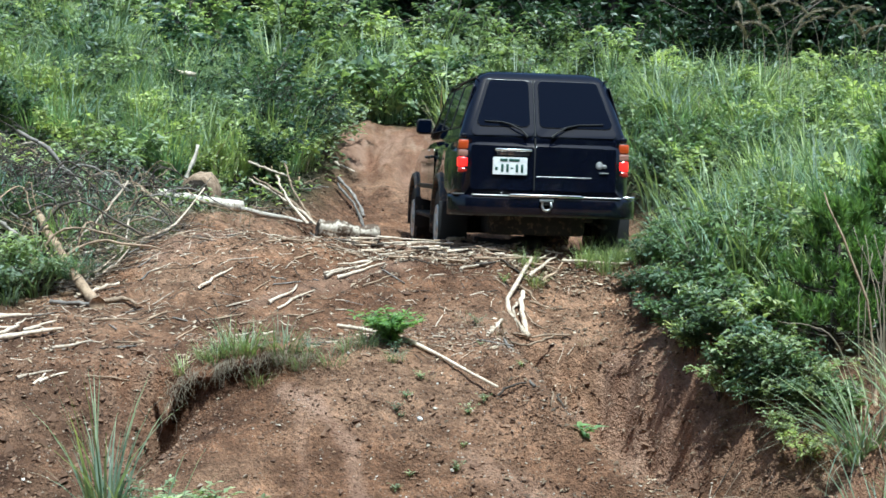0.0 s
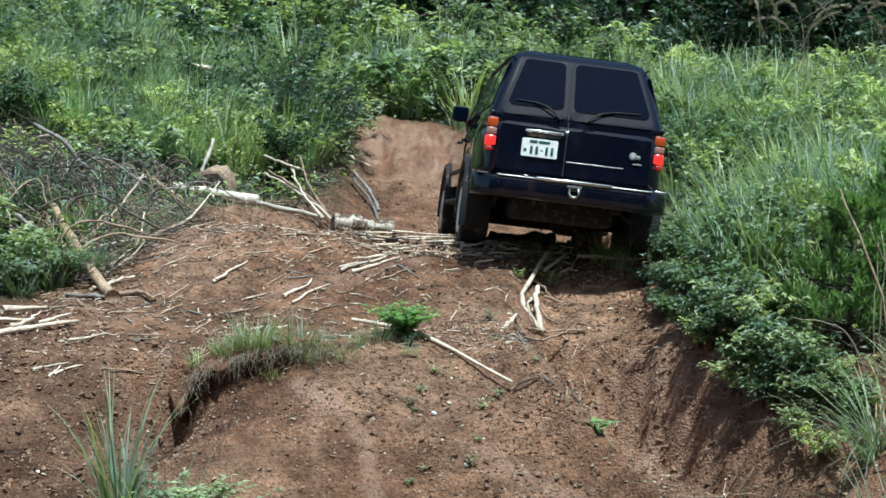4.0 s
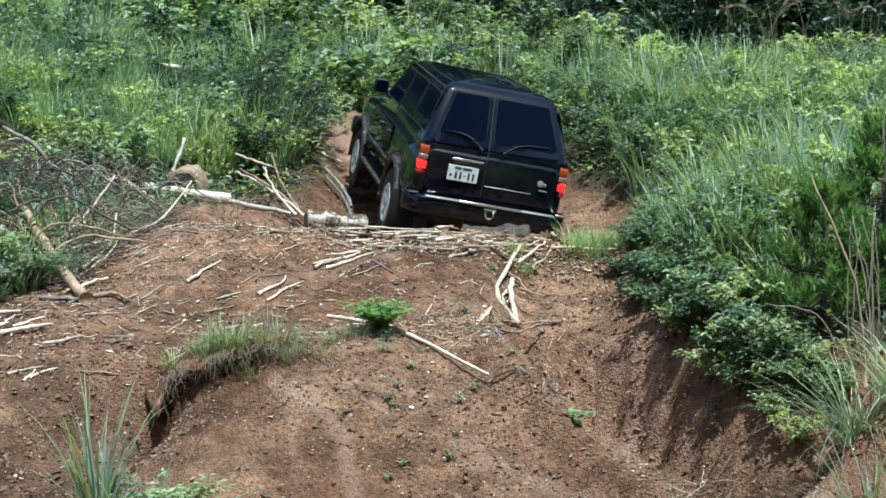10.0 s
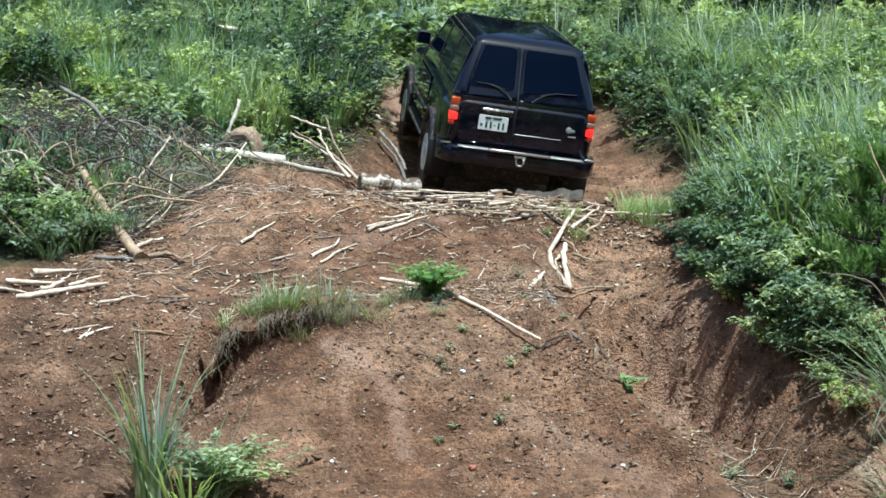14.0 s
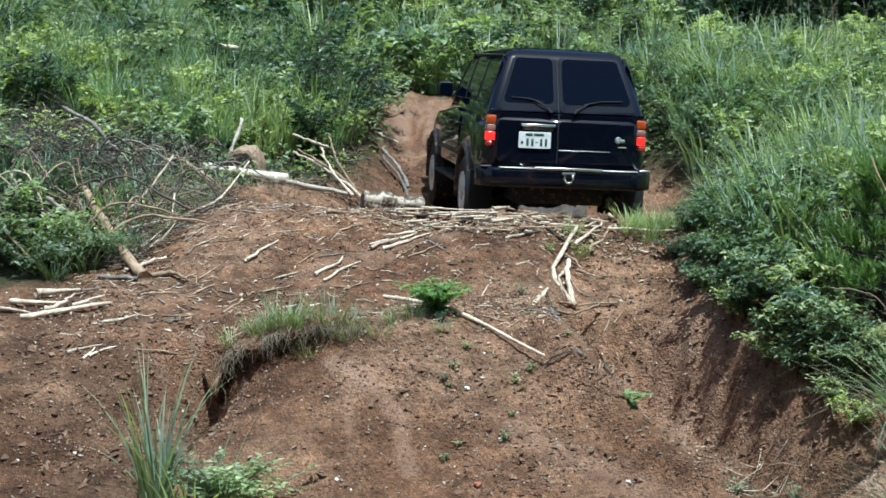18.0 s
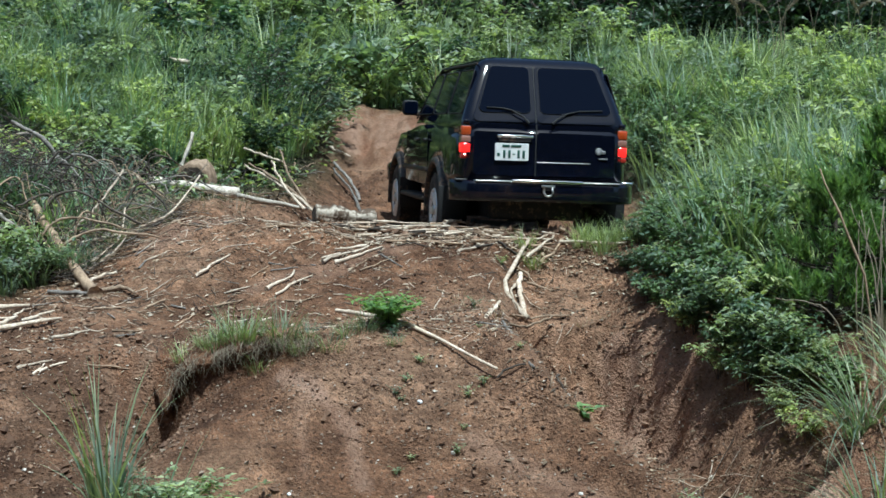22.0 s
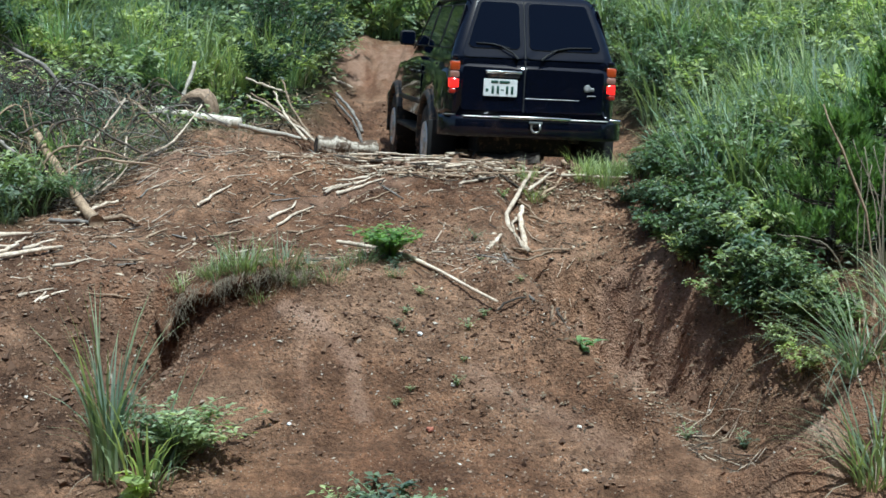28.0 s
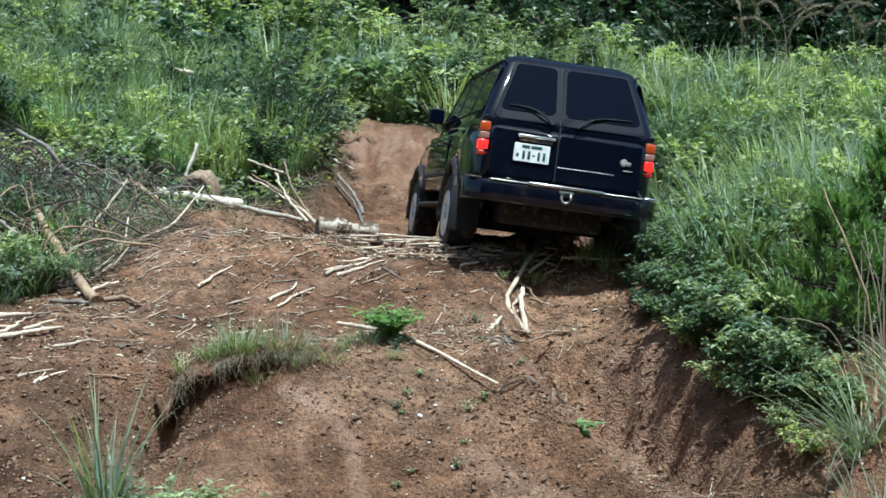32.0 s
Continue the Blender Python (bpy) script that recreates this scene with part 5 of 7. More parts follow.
def small_sticks():
    rng = np.random.default_rng(13)
    for k in range(80):
        x, y = rng.uniform(-3.9, 0.2), rng.uniform(12.9, 16.4)
        L, a, r = rng.uniform(0.05, 0.28), rng.normal(0.4, 0.5), rng.uniform(0.003, 0.009)
        stick(x, y, x + math.cos(a) * L, y + math.sin(a) * L, r, (WOOD_PALE, WOOD_TAN, WOOD_GREY)[k % 3], "thin wood splinter scattered on the dirt", 0.04, "splinter", "splinters")


def twig_litter():
    """Countless short twigs and splinters trodden into the dirt."""
    rng = np.random.default_rng(17)
    sets = {0: [], 1: [], 2: []}
    while sum(len(v) for v in sets.values()) < 1300:
        x, y = rng.uniform(-4.0, 0.9), rng.uniform(12.7, 16.6)
        near = math.exp(-((y - 15.6) / 0.5) ** 2) + 0.7 * math.exp(-((x + 3.0) / 0.8) ** 2 - ((y - 14.3) / 0.9) ** 2) + 0.25
        if rng.uniform() > near:
            continue
        L, a, r = rng.uniform(0.03, 0.17), rng.normal(0.35, 0.8), rng.uniform(0.002, 0.005)
        p = np.array([x, y]) + np.outer([-0.5, rng.uniform(-0.2, 0.2), 0.5], [math.cos(a) * L, math.sin(a) * L]) + rng.normal(0, 0.06 * L, (3, 2))
        z = surface_z(p[:, 0], p[:, 1]) + r + rng.uniform(0, 0.012, 3)
        sets[int(rng.integers(3))].append(tube(np.column_stack([p, z]), [r, r * 0.9, r * 0.4], 4, False))
    # dead twigs washed together on the floor of the gully
    for k in range(90):
        x, y = rng.normal(1.75, 0.22), rng.uniform(11.5, 12.6)
        L, a, r = rng.uniform(0.08, 0.35), rng.uniform(0, 2 * math.pi), rng.uniform(0.002, 0.005)
        p = np.array([x, y]) + np.outer([-0.5, rng.uniform(-0.2, 0.2), 0.5], [math.cos(a) * L, math.sin(a) * L])
        z = surface_z(p[:, 0], p[:, 1]) + r + rng.uniform(0, 0.03, 3)
        sets[int(rng.integers(3))].append(tube(np.column_stack([p, z]), [r, r * 0.9, r * 0.4], 4, False))
    for k, mat, lab in ((0, WOOD_PALE, "pale"), (1, WOOD_TAN, "tan"), (2, BARK, "dark brown")):
        me = tubes_mesh("twig_litter", sets[k])
        me.materials.append(mat)
        tagged(new("twig_litter", me), lab + " twig litter trodden into the dirt", "twigs", kind="stuff")


def cut_log(name, a, b, r, bark, face, label, wobble=0.06, segs=18):
    """A sawn log: bark, and an end grain of its own at both ends."""
    ob = new(name)
    A, B = Vector(a), Vector(b)
    n = 26
    rings, rng = [], np.random.default_rng(int(abs(a[0]) * 1000))
    d = (B - A).normalized()
    u = d.cross(Vector((0, 0, 1))).normalized()
    v = u.cross(d)
    lump = [1 + wobble * 0.6 * math.sin(3 * k + a[0]) + wobble * 0.5 * rng.normal() for k in range(segs)]
    swell = np.convolve(rng.normal(0, wobble, n + 4), np.ones(5) / 3, 'valid')
    bend = np.convolve(rng.normal(0, wobble * 0.5, n + 8), np.ones(9) / 4, 'valid')
    for i in range(n):
        c = (A + (B - A) * i / (n - 1)) - A
        e = (0.92 if i in (0, n - 1) else 1.0) * (1 + swell[i])
        c = c + v * r * bend[i]
        rings.append([c + (u * math.cos(2 * math.pi * k / segs) + v * math.sin(2 * math.pi * k / segs)) * r * e * (lump[k] + 0.15 * wobble * rng.normal()) for k in range(segs)])
    part("bark", loft(rings), bark, ob)
    for c, s in ((Vector(), -1), (B - A, 1)):
        bm = bmesh.new()
        vs = [bm.verts.new(c + d * s * 0.012 + (u * math.cos(2 * math.pi * k / segs) + v * math.sin(2 * math.pi * k / segs)) * r * 0.84 * lump[k]) for k in range(segs)]
        bm.faces.new(vs if s > 0 else vs[::-1])
        part("end_grain", bm, face, ob, "dark end grain" if face is BARK else "sawn end grain")
    ob.location = A
    return tagged(ob, label, "log")


def logs():
    gz = lambda x, y: float(surface_z(x, y))
    cut_log("log", (-1.63, 16.9, gz(-1.6, 16.9) + 0.09), (-1.04, 17.1, gz(-1.1, 17.08) + 0.12), 0.104, BARK_PATCHY, BARK, "short log with patchy peeling pale bark", 0.19)
    cut_log("log", (-0.03, 16.10, gz(-0.03, 16.10) + 0.05), (0.62, 16.04, gz(0.62, 16.04) + 0.05), 0.075, BARK, WOOD_TAN, "dark rotten log lying between the wheel tracks", 0.16)
    sx, sy = -3.20, 18.95
    z = gz(sx, sy) + 0.15
    cut_log("log_round", (sx - 0.01, sy - 0.16, z + 0.02), (sx + 0.03, sy + 0.12, z + 0.05), 0.2, WOOD_TAN, BARK, "thick sawn log round with a dark end grain on the bank", 0.06, 22)
    peg("split_log", (-3.62, 18.60, max(0.66, gz(-3.62, 18.6) + 0.12)), (-2.60, 18.1, max(0.55, gz(-2.60, 18.1) + 0.07)), 0.050, 0.055, WOOD_WHITE, "thick bleached split log lying on the bank", "log", "", 9, 0.025)
    peg("branch", (-2.62, 18.1, max(0.52, gz(-2.62, 18.1) + 0.05)), (-1.84, 18.6, max(0.34, gz(-1.84, 18.6) + 0.04)), 0.034, 0.020, WOOD_WHITE, "long bleached branch lying down the bank", "branch", "", 9, 0.03)


def gully_wood():
    lab = "bleached bent branch hanging into the gully"
    bent("branch", [(0.53, 15.6, 0.26), (0.36, 15.05, 0.09), (0.28, 14.6, -0.04), (0.34, 14.42, -0.19), (0.46, 14.34, -0.32)], 0.019, 0.026, WOOD_PALE, lab, "gully branches")
    bent("branch", [(0.42, 15.0, 0.02), (0.40, 14.6, -0.11), (0.455, 14.35, -0.31)], 0.026, 0.022, WOOD_PALE, lab, "gully branches")
    bent("branch", [(0.36, 14.75, -0.06), (0.33, 14.5, -0.12), (0.40, 14.3, -0.26)], 0.014, 0.012, WOOD_PALE, lab, "gully branches")
    bent("branch", [(0.10, 13.56, -0.19), (0.22, 14.08, -0.13)], 0.022, 0.012, WOOD_PALE, "short bleached branch at the head of the gully", "gully branches")
    bent("branch", [(0.10, 13.62, -0.18), (0.46, 14.34, -0.30), (0.84, 14.6, -0.32)], 0.015, 0.009, WOOD_TAN, "thin tan branch lying across the gully", "gully branches")
    bent("branch", [(0.29, 13.62, -0.26), (0.46, 14.0, -0.33), (0.70, 14.45, -0.31)], 0.012, 0.008, WOOD_TAN, "thin tan branch lying across the gully", "gully branches")
    bent("branch", [(0.24, 13.58, -0.23), (0.30, 13.0, -0.25), (0.35, 12.62, -0.29), (0.45, 12.28, -0.39)], 0.015, 0.011, WOOD_GREY, "grey branch lying down the edge of the mound", "gully branches")
    bent("branch", [(0.10, 12.9, -0.24), (0.28, 12.6, -0.27), (0.50, 12.15, -0.48)], 0.008, 0.006, WOOD_TAN, "thin tan twig lying down the edge of the mound", "gully branches")
    bent("branch", [(0.49, 15.3, 0.12), (0.62, 15.5, 0.20), (0.76, 15.75, 0.28)], 0.016, 0.012, WOOD_PALE, "pale stick leaning at the head of the gully", "gully branches")
    gz = lambda x, y: float(surface_z(x, y))
    # roots washed bare at the foot of the mound
    rng = np.random.default_rng(15)
    for k in range(5):
        x, y = 0.60 + 0.036 * k + rng.normal(0, 0.02), 12.15 + rng.normal(0, 0.05)
        z = gz(x, y)
        bent("root", [(x, y + 0.10, z + 0.05), (x + rng.normal(0, 0.02), y - 0.03, z + 0.05), (x + rng.normal(0, 0.03), y - 0.07, z - 0.06)], 0.006, 0.010, (WOOD_TAN, BARK)[k % 2], "bare tan root sticking out of the washed soil", "bare roots")
    bent("root", [(0.18, 12.27, gz(.18, 12.27) + 0.03), (0.26, 12.3, gz(.26, 12.3) + 0.07), (0.40, 12.3, gz(.4, 12.3) + 0.03)], 0.010, 0.007, BARK, "thin dark root at the end of the pole", "bare roots")


def brushwood():
    g = "brushwood"
    lab = "dead weathered branch of the brush heap"
    bent("dead_branch", [(-3.28, 14.12, -0.06), (-3.48, 14.5, 0.04), (-3.85, 15.1, 0.28), (-4.19, 15.6, 0.62)], 0.058, 0.036, WOOD_TAN, "thick dead tan branch leaning out of the brush heap", g)
    bent("dead_branch", [(-3.94, 15.05, 0.22), (-4.19, 15.2, 0.38), (-4.46, 15.3, 0.56)], 0.030, 0.018, WOOD_GREY, lab, g)
    bent("dead_branch", [(-3.85, 15.3, 0.30), (-3.61, 15.7, 0.57), (-3.42, 16.1, 0.90)], 0.016, 0.011, WOOD_PALE, "thin straight pale branch rising from the brush heap", g)
    bent("dead_branch", [(-3.85, 15.15, 0.25), (-3.33, 15.4, 0.33), (-3.12, 15.9, 0.40), (-2.98, 16.3, 0.50), (-2.80, 16.9, 0.82)], 0.016, 0.008, WOOD_PALE, "long bowed pale branch sweeping out of the brush heap", g)
    bent("dead_branch", [(-3.54, 14.75, 0.10), (-3.37, 15.05, 0.22), (-3.31, 15.4, 0.34), (-3.37, 15.9, 0.55)], 0.016, 0.009, WOOD_PALE, "curved pale branch rising from the brush heap", g)
    bent("dead_branch", [(-3.46, 14.7, 0.08), (-3.27, 15.1, 0.25), (-3.26, 15.5, 0.40)], 0.010, 0.006, WOOD_PALE, lab, g)
    bent("dead_branch", [(-3.52, 14.4, -0.02), (-3.20, 14.66, 0.07)], 0.016, 0.013, WOOD_PALE, "short pale branch at the foot of the brush heap", g)
    bent("dead_branch", [(-3.72, 14.25, -0.05), (-3.28, 14.16, -0.07)], 0.020, 0.022, WOOD_GREY, "grey branch at the foot of the brush heap", g)
    bent("dead_branch", [(-3.28, 14.3, -0.05), (-3.05, 14.35, -0.04), (-2.95, 14.2, -0.06)], 0.022, 0.012, WOOD_TAN, lab, g)
    bent("dead_branch", [(-4.75, 17.0, 1.36), (-4.42, 17.0, 1.16), (-4.24, 17.0, 0.90)], 0.022, 0.028, WOOD_GREY, "grey branch arching over the brush heap", g)
    bent("dead_branch", [(-3.95, 16.2, 0.82), (-3.92, 16.2, 0.63), (-3.86, 16.0, 0.49)], 0.016, 0.020, WOOD_PALE, lab, g)
    bent("dead_branch", [(-4.83, 15.4, 0.78), (-4.68, 15.2, 0.54)], 0.020, 0.018, WOOD_PALE, lab, g)
    bent("dead_branch", [(-5.28, 16.8, 0.82), (-5.14, 16.8, 0.96), (-4.94, 17.0, 1.02), (-4.62, 17.0, 1.12)], 0.020, 0.012, WOOD_TAN, "bowed tan branch over the brush heap", g)
    bent("dead_branch", [(-4.58, 16.8, 0.88), (-4.26, 16.8, 0.99)], 0.016, 0.012, WOOD_GREY, lab, g)
    bent("dead_branch", [(-1.70, 20.0, 0.72), (-1.46, 19.5, 0.48), (-1.28, 19.1, 0.20)], 0.014, 0.018, WOOD_GREY, "grey branch leaning beside the wheel track", g)
    bent("dead_branch", [(-2.78, 20.0, 0.76), (-2.29, 19.3, 0.58), (-1.80, 18.4, 0.34)], 0.014, 0.018, WOOD_PALE, "pale branch lying down the bank", g)
    bent("dead_branch", [(-2.38, 19.5, 0.84), (-2.19, 19.0, 0.58), (-1.90, 18.4, 0.34)], 0.013, 0.016, WOOD_PALE, "pale branch leaning down the bank", g)
    bent("dead_branch", [(-2.82, 20.3, 0.95), (-2.31, 20.2, 0.78)], 0.018, 0.014, WOOD_PALE, "bleached branch on the bank", g)
    bent("dead_branch", [(-2.66, 19.6, 0.80), (-2.2, 19.1, 0.58), (-1.80, 18.6, 0.30)], 0.016, 0.020, WOOD_TAN, "tan branch lying down the bank", g)
    bent("dead_branch", [(-2.38, 20.3, 0.94), (-2.15, 19.5, 0.60), (-1.85, 18.9, 0.30)], 0.012, 0.015, WOOD_TAN, "tan branch lying down the bank", g)
    bent("dead_branch", [(-1.95, 22.2, 0.90), (-1.65, 22.0, 0.78)], 0.020, 0.015, WOOD_PALE, "bleached branch on the bank", g)
    bent("dead_branch", [(-1.83, 21.6, 0.72), (-1.55, 21.0, 0.48), (-1.42, 20.6, 0.28)], 0.020, 0.024, WOOD_GREY, "grey branch beside the wheel track", g)
    peg("dead_branch", (-3.50, 19.5, 0.62), (-3.35, 19.7, 1.17), 0.028, 0.022, WOOD_WHITE, "short bleached branch standing by the log round")
    bent("dead_branch", [(-4.31, 23.0, 2.1), (-3.95, 23.0, 2.05)], 0.035, 0.030, WOOD_PALE, "bleached branch among the shrubs", g)
    rng = np.random.default_rng(16)
    # the heap itself: tangled dead twigs
    for k in range(190):
        x, y = rng.uniform(-5.4, -3.15), rng.uniform(14.6, 18.8)
        if x > -3.5 - 0.15 * (16 - y) or (x > -3.6 and y < 15.2):
            x -= 0.8
        L = rng.uniform(0.2, 0.75)
        a = rng.uniform(0, 2 * math.pi)
        z = float(surface_z(x, y)) + rng.uniform(0.02, 0.32)
        e = (x + math.cos(a) * L, y + math.sin(a) * L * 0.7)
        ez = float(surface_z(*e)) + rng.uniform(0.0, 0.5)
        mid = ((x + e[0]) / 2 + rng.normal(0, 0.06), (y + e[1]) / 2 + rng.normal(0, 0.06), max((z + ez) / 2 + rng.uniform(-0.05, 0.16), float(surface_z((x + e[0]) / 2, (y + e[1]) / 2)) + 0.02))
        r = rng.uniform(0.003, 0.012)
        bent("dead_twig", [(x, y, z), mid, (*e, ez)], r, r * 0.5, (WOOD_GREY, BARK, WOOD_TAN, BARK)[k % 4], ("grey dead twig", "dark forked dead twig", "tan dead twig", "dark dead twig")[k % 4] + " tangled in the brush heap", "brush heap twigs")
    for k in range(90):
        x, y = rng.uniform(-5.4, -3.4), rng.uniform(15.0, 18.6)
        z = float(surface_z(x, y))
        L, a = rng.uniform(0.2, 0.7), rng.uniform(0, 2 * math.pi)
        bent("dead_vine", [(x, y, z + rng.uniform(0.05, 0.3)), (x + 0.4 * L * math.cos(a), y, z + rng.uniform(0.2, 0.5)), (x + L * math.cos(a), y + 0.1 * math.sin(a), z + rng.uniform(0.0, 0.35))], 0.006, 0.004, (BARK, WOOD_TAN)[k % 2], ("dark", "tan")[k % 2] + " thin dead vine curling over the brush heap", "heap vines")
    # bolder bowed branches over the heap
    for k in range(34):
        x, y = rng.uniform(-5.2, -3.5), rng.uniform(14.8, 18.2)
        z = float(surface_z(x, y))
        L, a = rng.uniform(0.5, 1.1), rng.uniform(-0.5, 0.9) + math.pi * (k % 2)
        up = rng.uniform(0.25, 0.5)
        e = (x + L * math.cos(a), y + 0.5 * L * math.sin(a))
        ez = float(surface_z(*e)) + rng.uniform(0.05, 0.35)
        r = rng.uniform(0.010, 0.019)
        bent("dead_branch", [(x, y, z + 0.03), (x + 0.35 * L * math.cos(a), y + 0.1, z + up), (*e, ez)], r, r * 0.5, (WOOD_TAN, BARK, WOOD_GREY, BARK, WOOD_PALE)[k % 5], ("tan", "dark brown", "grey", "bark-covered", "pale peeled")[k % 5] + " bowed dead branch of the brush heap", g)
    # fine dark brush that fills the heap
    mat_of = []
    for k in range(1300):
        x, y = rng.uniform(-5.8, -3.7), rng.uniform(15.6, 18.6)
        if x > -3.3 - 0.3 * (18 - y):
            x -= 0.8
        L, a = rng.uniform(0.12, 0.5), rng.uniform(0, 2 * math.pi)
        z = float(ground_z(x, y))
        p = np.array([x, y, z + rng.uniform(0.0, 0.2 + 0.35 * math.exp(-((x + 4.7) / 0.7) ** 2))])
        e = p + L * np.array([math.cos(a), 0.6 * math.sin(a), rng.uniform(-0.35, 0.6)])
        m = (p + e) / 2 + rng.normal(0, 0.03, 3)
        mat_of.append(tube([p, m, e], [0.005, 0.004, 0.002], 3, False))
    # dry stems and twigs that run out over the edge of the dirt
    edge_brush = []
    for k in range(900):
        y = rng.uniform(14.5, 16.9)
        x = float(np.interp(y, (14.4, 15.2, 16, 17, 18), (-3.5, -3.2, -3.1, -2.9, -2.7))) - abs(rng.normal(0, 0.45))
        L, a = rng.uniform(0.10, 0.42), rng.uniform(0, 2 * math.pi)
        z = float(surface_z(x, y))
        p = np.array([x, y, z + rng.uniform(0.0, 0.10)])
        e = p + L * np.array([math.cos(a), 0.6 * math.sin(a), rng.uniform(-0.1, 0.55)])
        e[2] = max(e[2], float(surface_z(e[0], e[1])) + 0.005)
        edge_brush.append(tube([p, (p + e) / 2 + rng.normal(0, 0.02, 3), e], [0.0045, 0.004, 0.002], 3, False))
    for stems, mat, lab in ((edge_brush[::3], BARK, "dark"), (edge_brush[1::3], WOOD_GREY, "grey"), (edge_brush[2::3], WOOD_TAN, "tan")):
        me = tubes_mesh("dry_brush", stems)
        me.materials.append(mat)
        tagged(new("dry_brush", me), lab + " dry stems tangled at the edge of the brush bank", "brushwood", kind="stuff")
    for nm, part_of, mat, lab in (("fine_brush", mat_of[::2], BARK, "fine dark brushwood filling the brush heap"), ("fine_brush", mat_of[1::8], WOOD_GREY, "fine grey brushwood filling the brush heap"), ("fine_brush", mat_of[3::2], make_wood("purple_grey_twigs", (0.025, 0.020, 0.020), (0.075, 0.06, 0.058)), "fine purple-grey brushwood filling the brush heap")):
        me = tubes_mesh(nm, part_of)
        me.materials.append(mat)
        tagged(new(nm, me), lab, "brushwood", kind="stuff")
    for k in range(46):
        x, y = rng.uniform(-3.4, -1.7), rng.uniform(18.2, 21.6)
        if x > -1.9 - 0.0 * y and y > 19.5:
            x -= 0.35
        L, a = rng.uniform(0.2, 0.8), rng.uniform(0, 2 * math.pi)
        e = (x + math.cos(a) * L, y + math.sin(a) * L)
        if e[0] > -1.65:
            continue
        r = rng.uniform(0.004, 0.013)
        bent("dead_twig", [(x, y, float(surface_z(x, y)) + 0.03), (*e, float(surface_z(*e)) + rng.uniform(0.02, 0.2))], r, r * 0.6, (WOOD_GREY, WOOD_TAN, BARK)[k % 3], "thin dead twig lying on the bank", "bank twigs")


def pebbles(name, n, place, size, mat, label, seed, flat=0.6):
    """Loose bits on the ground, joined: nobody could count them."""
    rng = np.random.default_rng(seed)
    P = place(rng, n)
    n = len(P)
    base = np.array([(1, 0, 0), (-1, 0, 0), (0, 1, 0), (0, -1, 0), (0, 0, 1), (0, 0, -1)], float)
    F0 = np.array([(0, 2, 4), (2, 1, 4), (1, 3, 4), (3, 0, 4), (2, 0, 5), (1, 2, 5), (3, 1, 5), (0, 3, 5)])
    s = size * np.minimum(rng.lognormal(0, 0.45, n), 2.0)
    a = rng.uniform(0, 2 * np.pi, n)
    V = base[None] * rng.uniform(0.6, 1.3, (n, 6, 1)) * s[:, None, None] * np.array([1, 1, flat])
    V = V + rng.normal(0, 0.32, V.shape) * s[:, None, None]
    c, sn = np.cos(a)[:, None], np.sin(a)[:, None]
    V = np.stack([V[..., 0] * c - V[..., 1] * sn, V[..., 0] * sn + V[..., 1] * c, V[..., 2]], -1)
    z = surface_z(P[:, 0], P[:, 1])
    V += np.stack([P[:, 0], P[:, 1], z + s * 0.15], 1)[:, None]
    F = (F0[None] + (np.arange(n) * 6)[:, None, None]).reshape(-1, 3)
    me = np_mesh(name, V.reshape(-1, 3), F)
    me.materials.append(mat)
    return tagged(new(name, me), label, name.replace("_", " "), kind="stuff")


def bare(rng, n, x0=-4.4, x1=3.2, y0=9.6, y1=17.5, clump=0.0):
    x, y = rng.uniform(x0, x1, n * 2), rng.uniform(y0, y1, n * 2)
    keep = litter_amount(x, y) < 0.5
    if clump:
        keep &= fbm(x, y, 0.7, 3, 8) > clump * rng.normal(0.1, 0.25, len(x))
    return np.stack([x, y], 1)[keep][:n]


def make_island(name, stops, rough=0.9):
    m, nt, b = nodemat(name, rough)
    g = nt.nodes.new("ShaderNodeNewGeometry")
    nt.links.new(ramp(nt, g.outputs["Random Per Island"], stops).outputs[0], b.inputs["Base Color"])
    return m


STONE = make_island("mixed_gravel", [(0.0, (0.16, 0.11, 0.08)), (0.6, (0.30, 0.23, 0.17)), (0.9, (0.42, 0.36, 0.29)), (1.0, (0.66, 0.62, 0.56))])
CLOD = make_island("dry_clods", [(0.0, (0.085, 0.046, 0.028)), (0.6, (0.155, 0.088, 0.054)), (1.0, (0.25, 0.155, 0.10))], 0.97)
CHIP = make_island("wood_chip", [(0.0, (0.17, 0.12, 0.08)), (0.6, (0.36, 0.27, 0.18)), (1.0, (0.62, 0.53, 0.41))])
LITTER = make_island("dead_leaf", [(0.0, (0.06, 0.04, 0.025)), (0.6, (0.15, 0.105, 0.065)), (1.0, (0.28, 0.22, 0.15))])


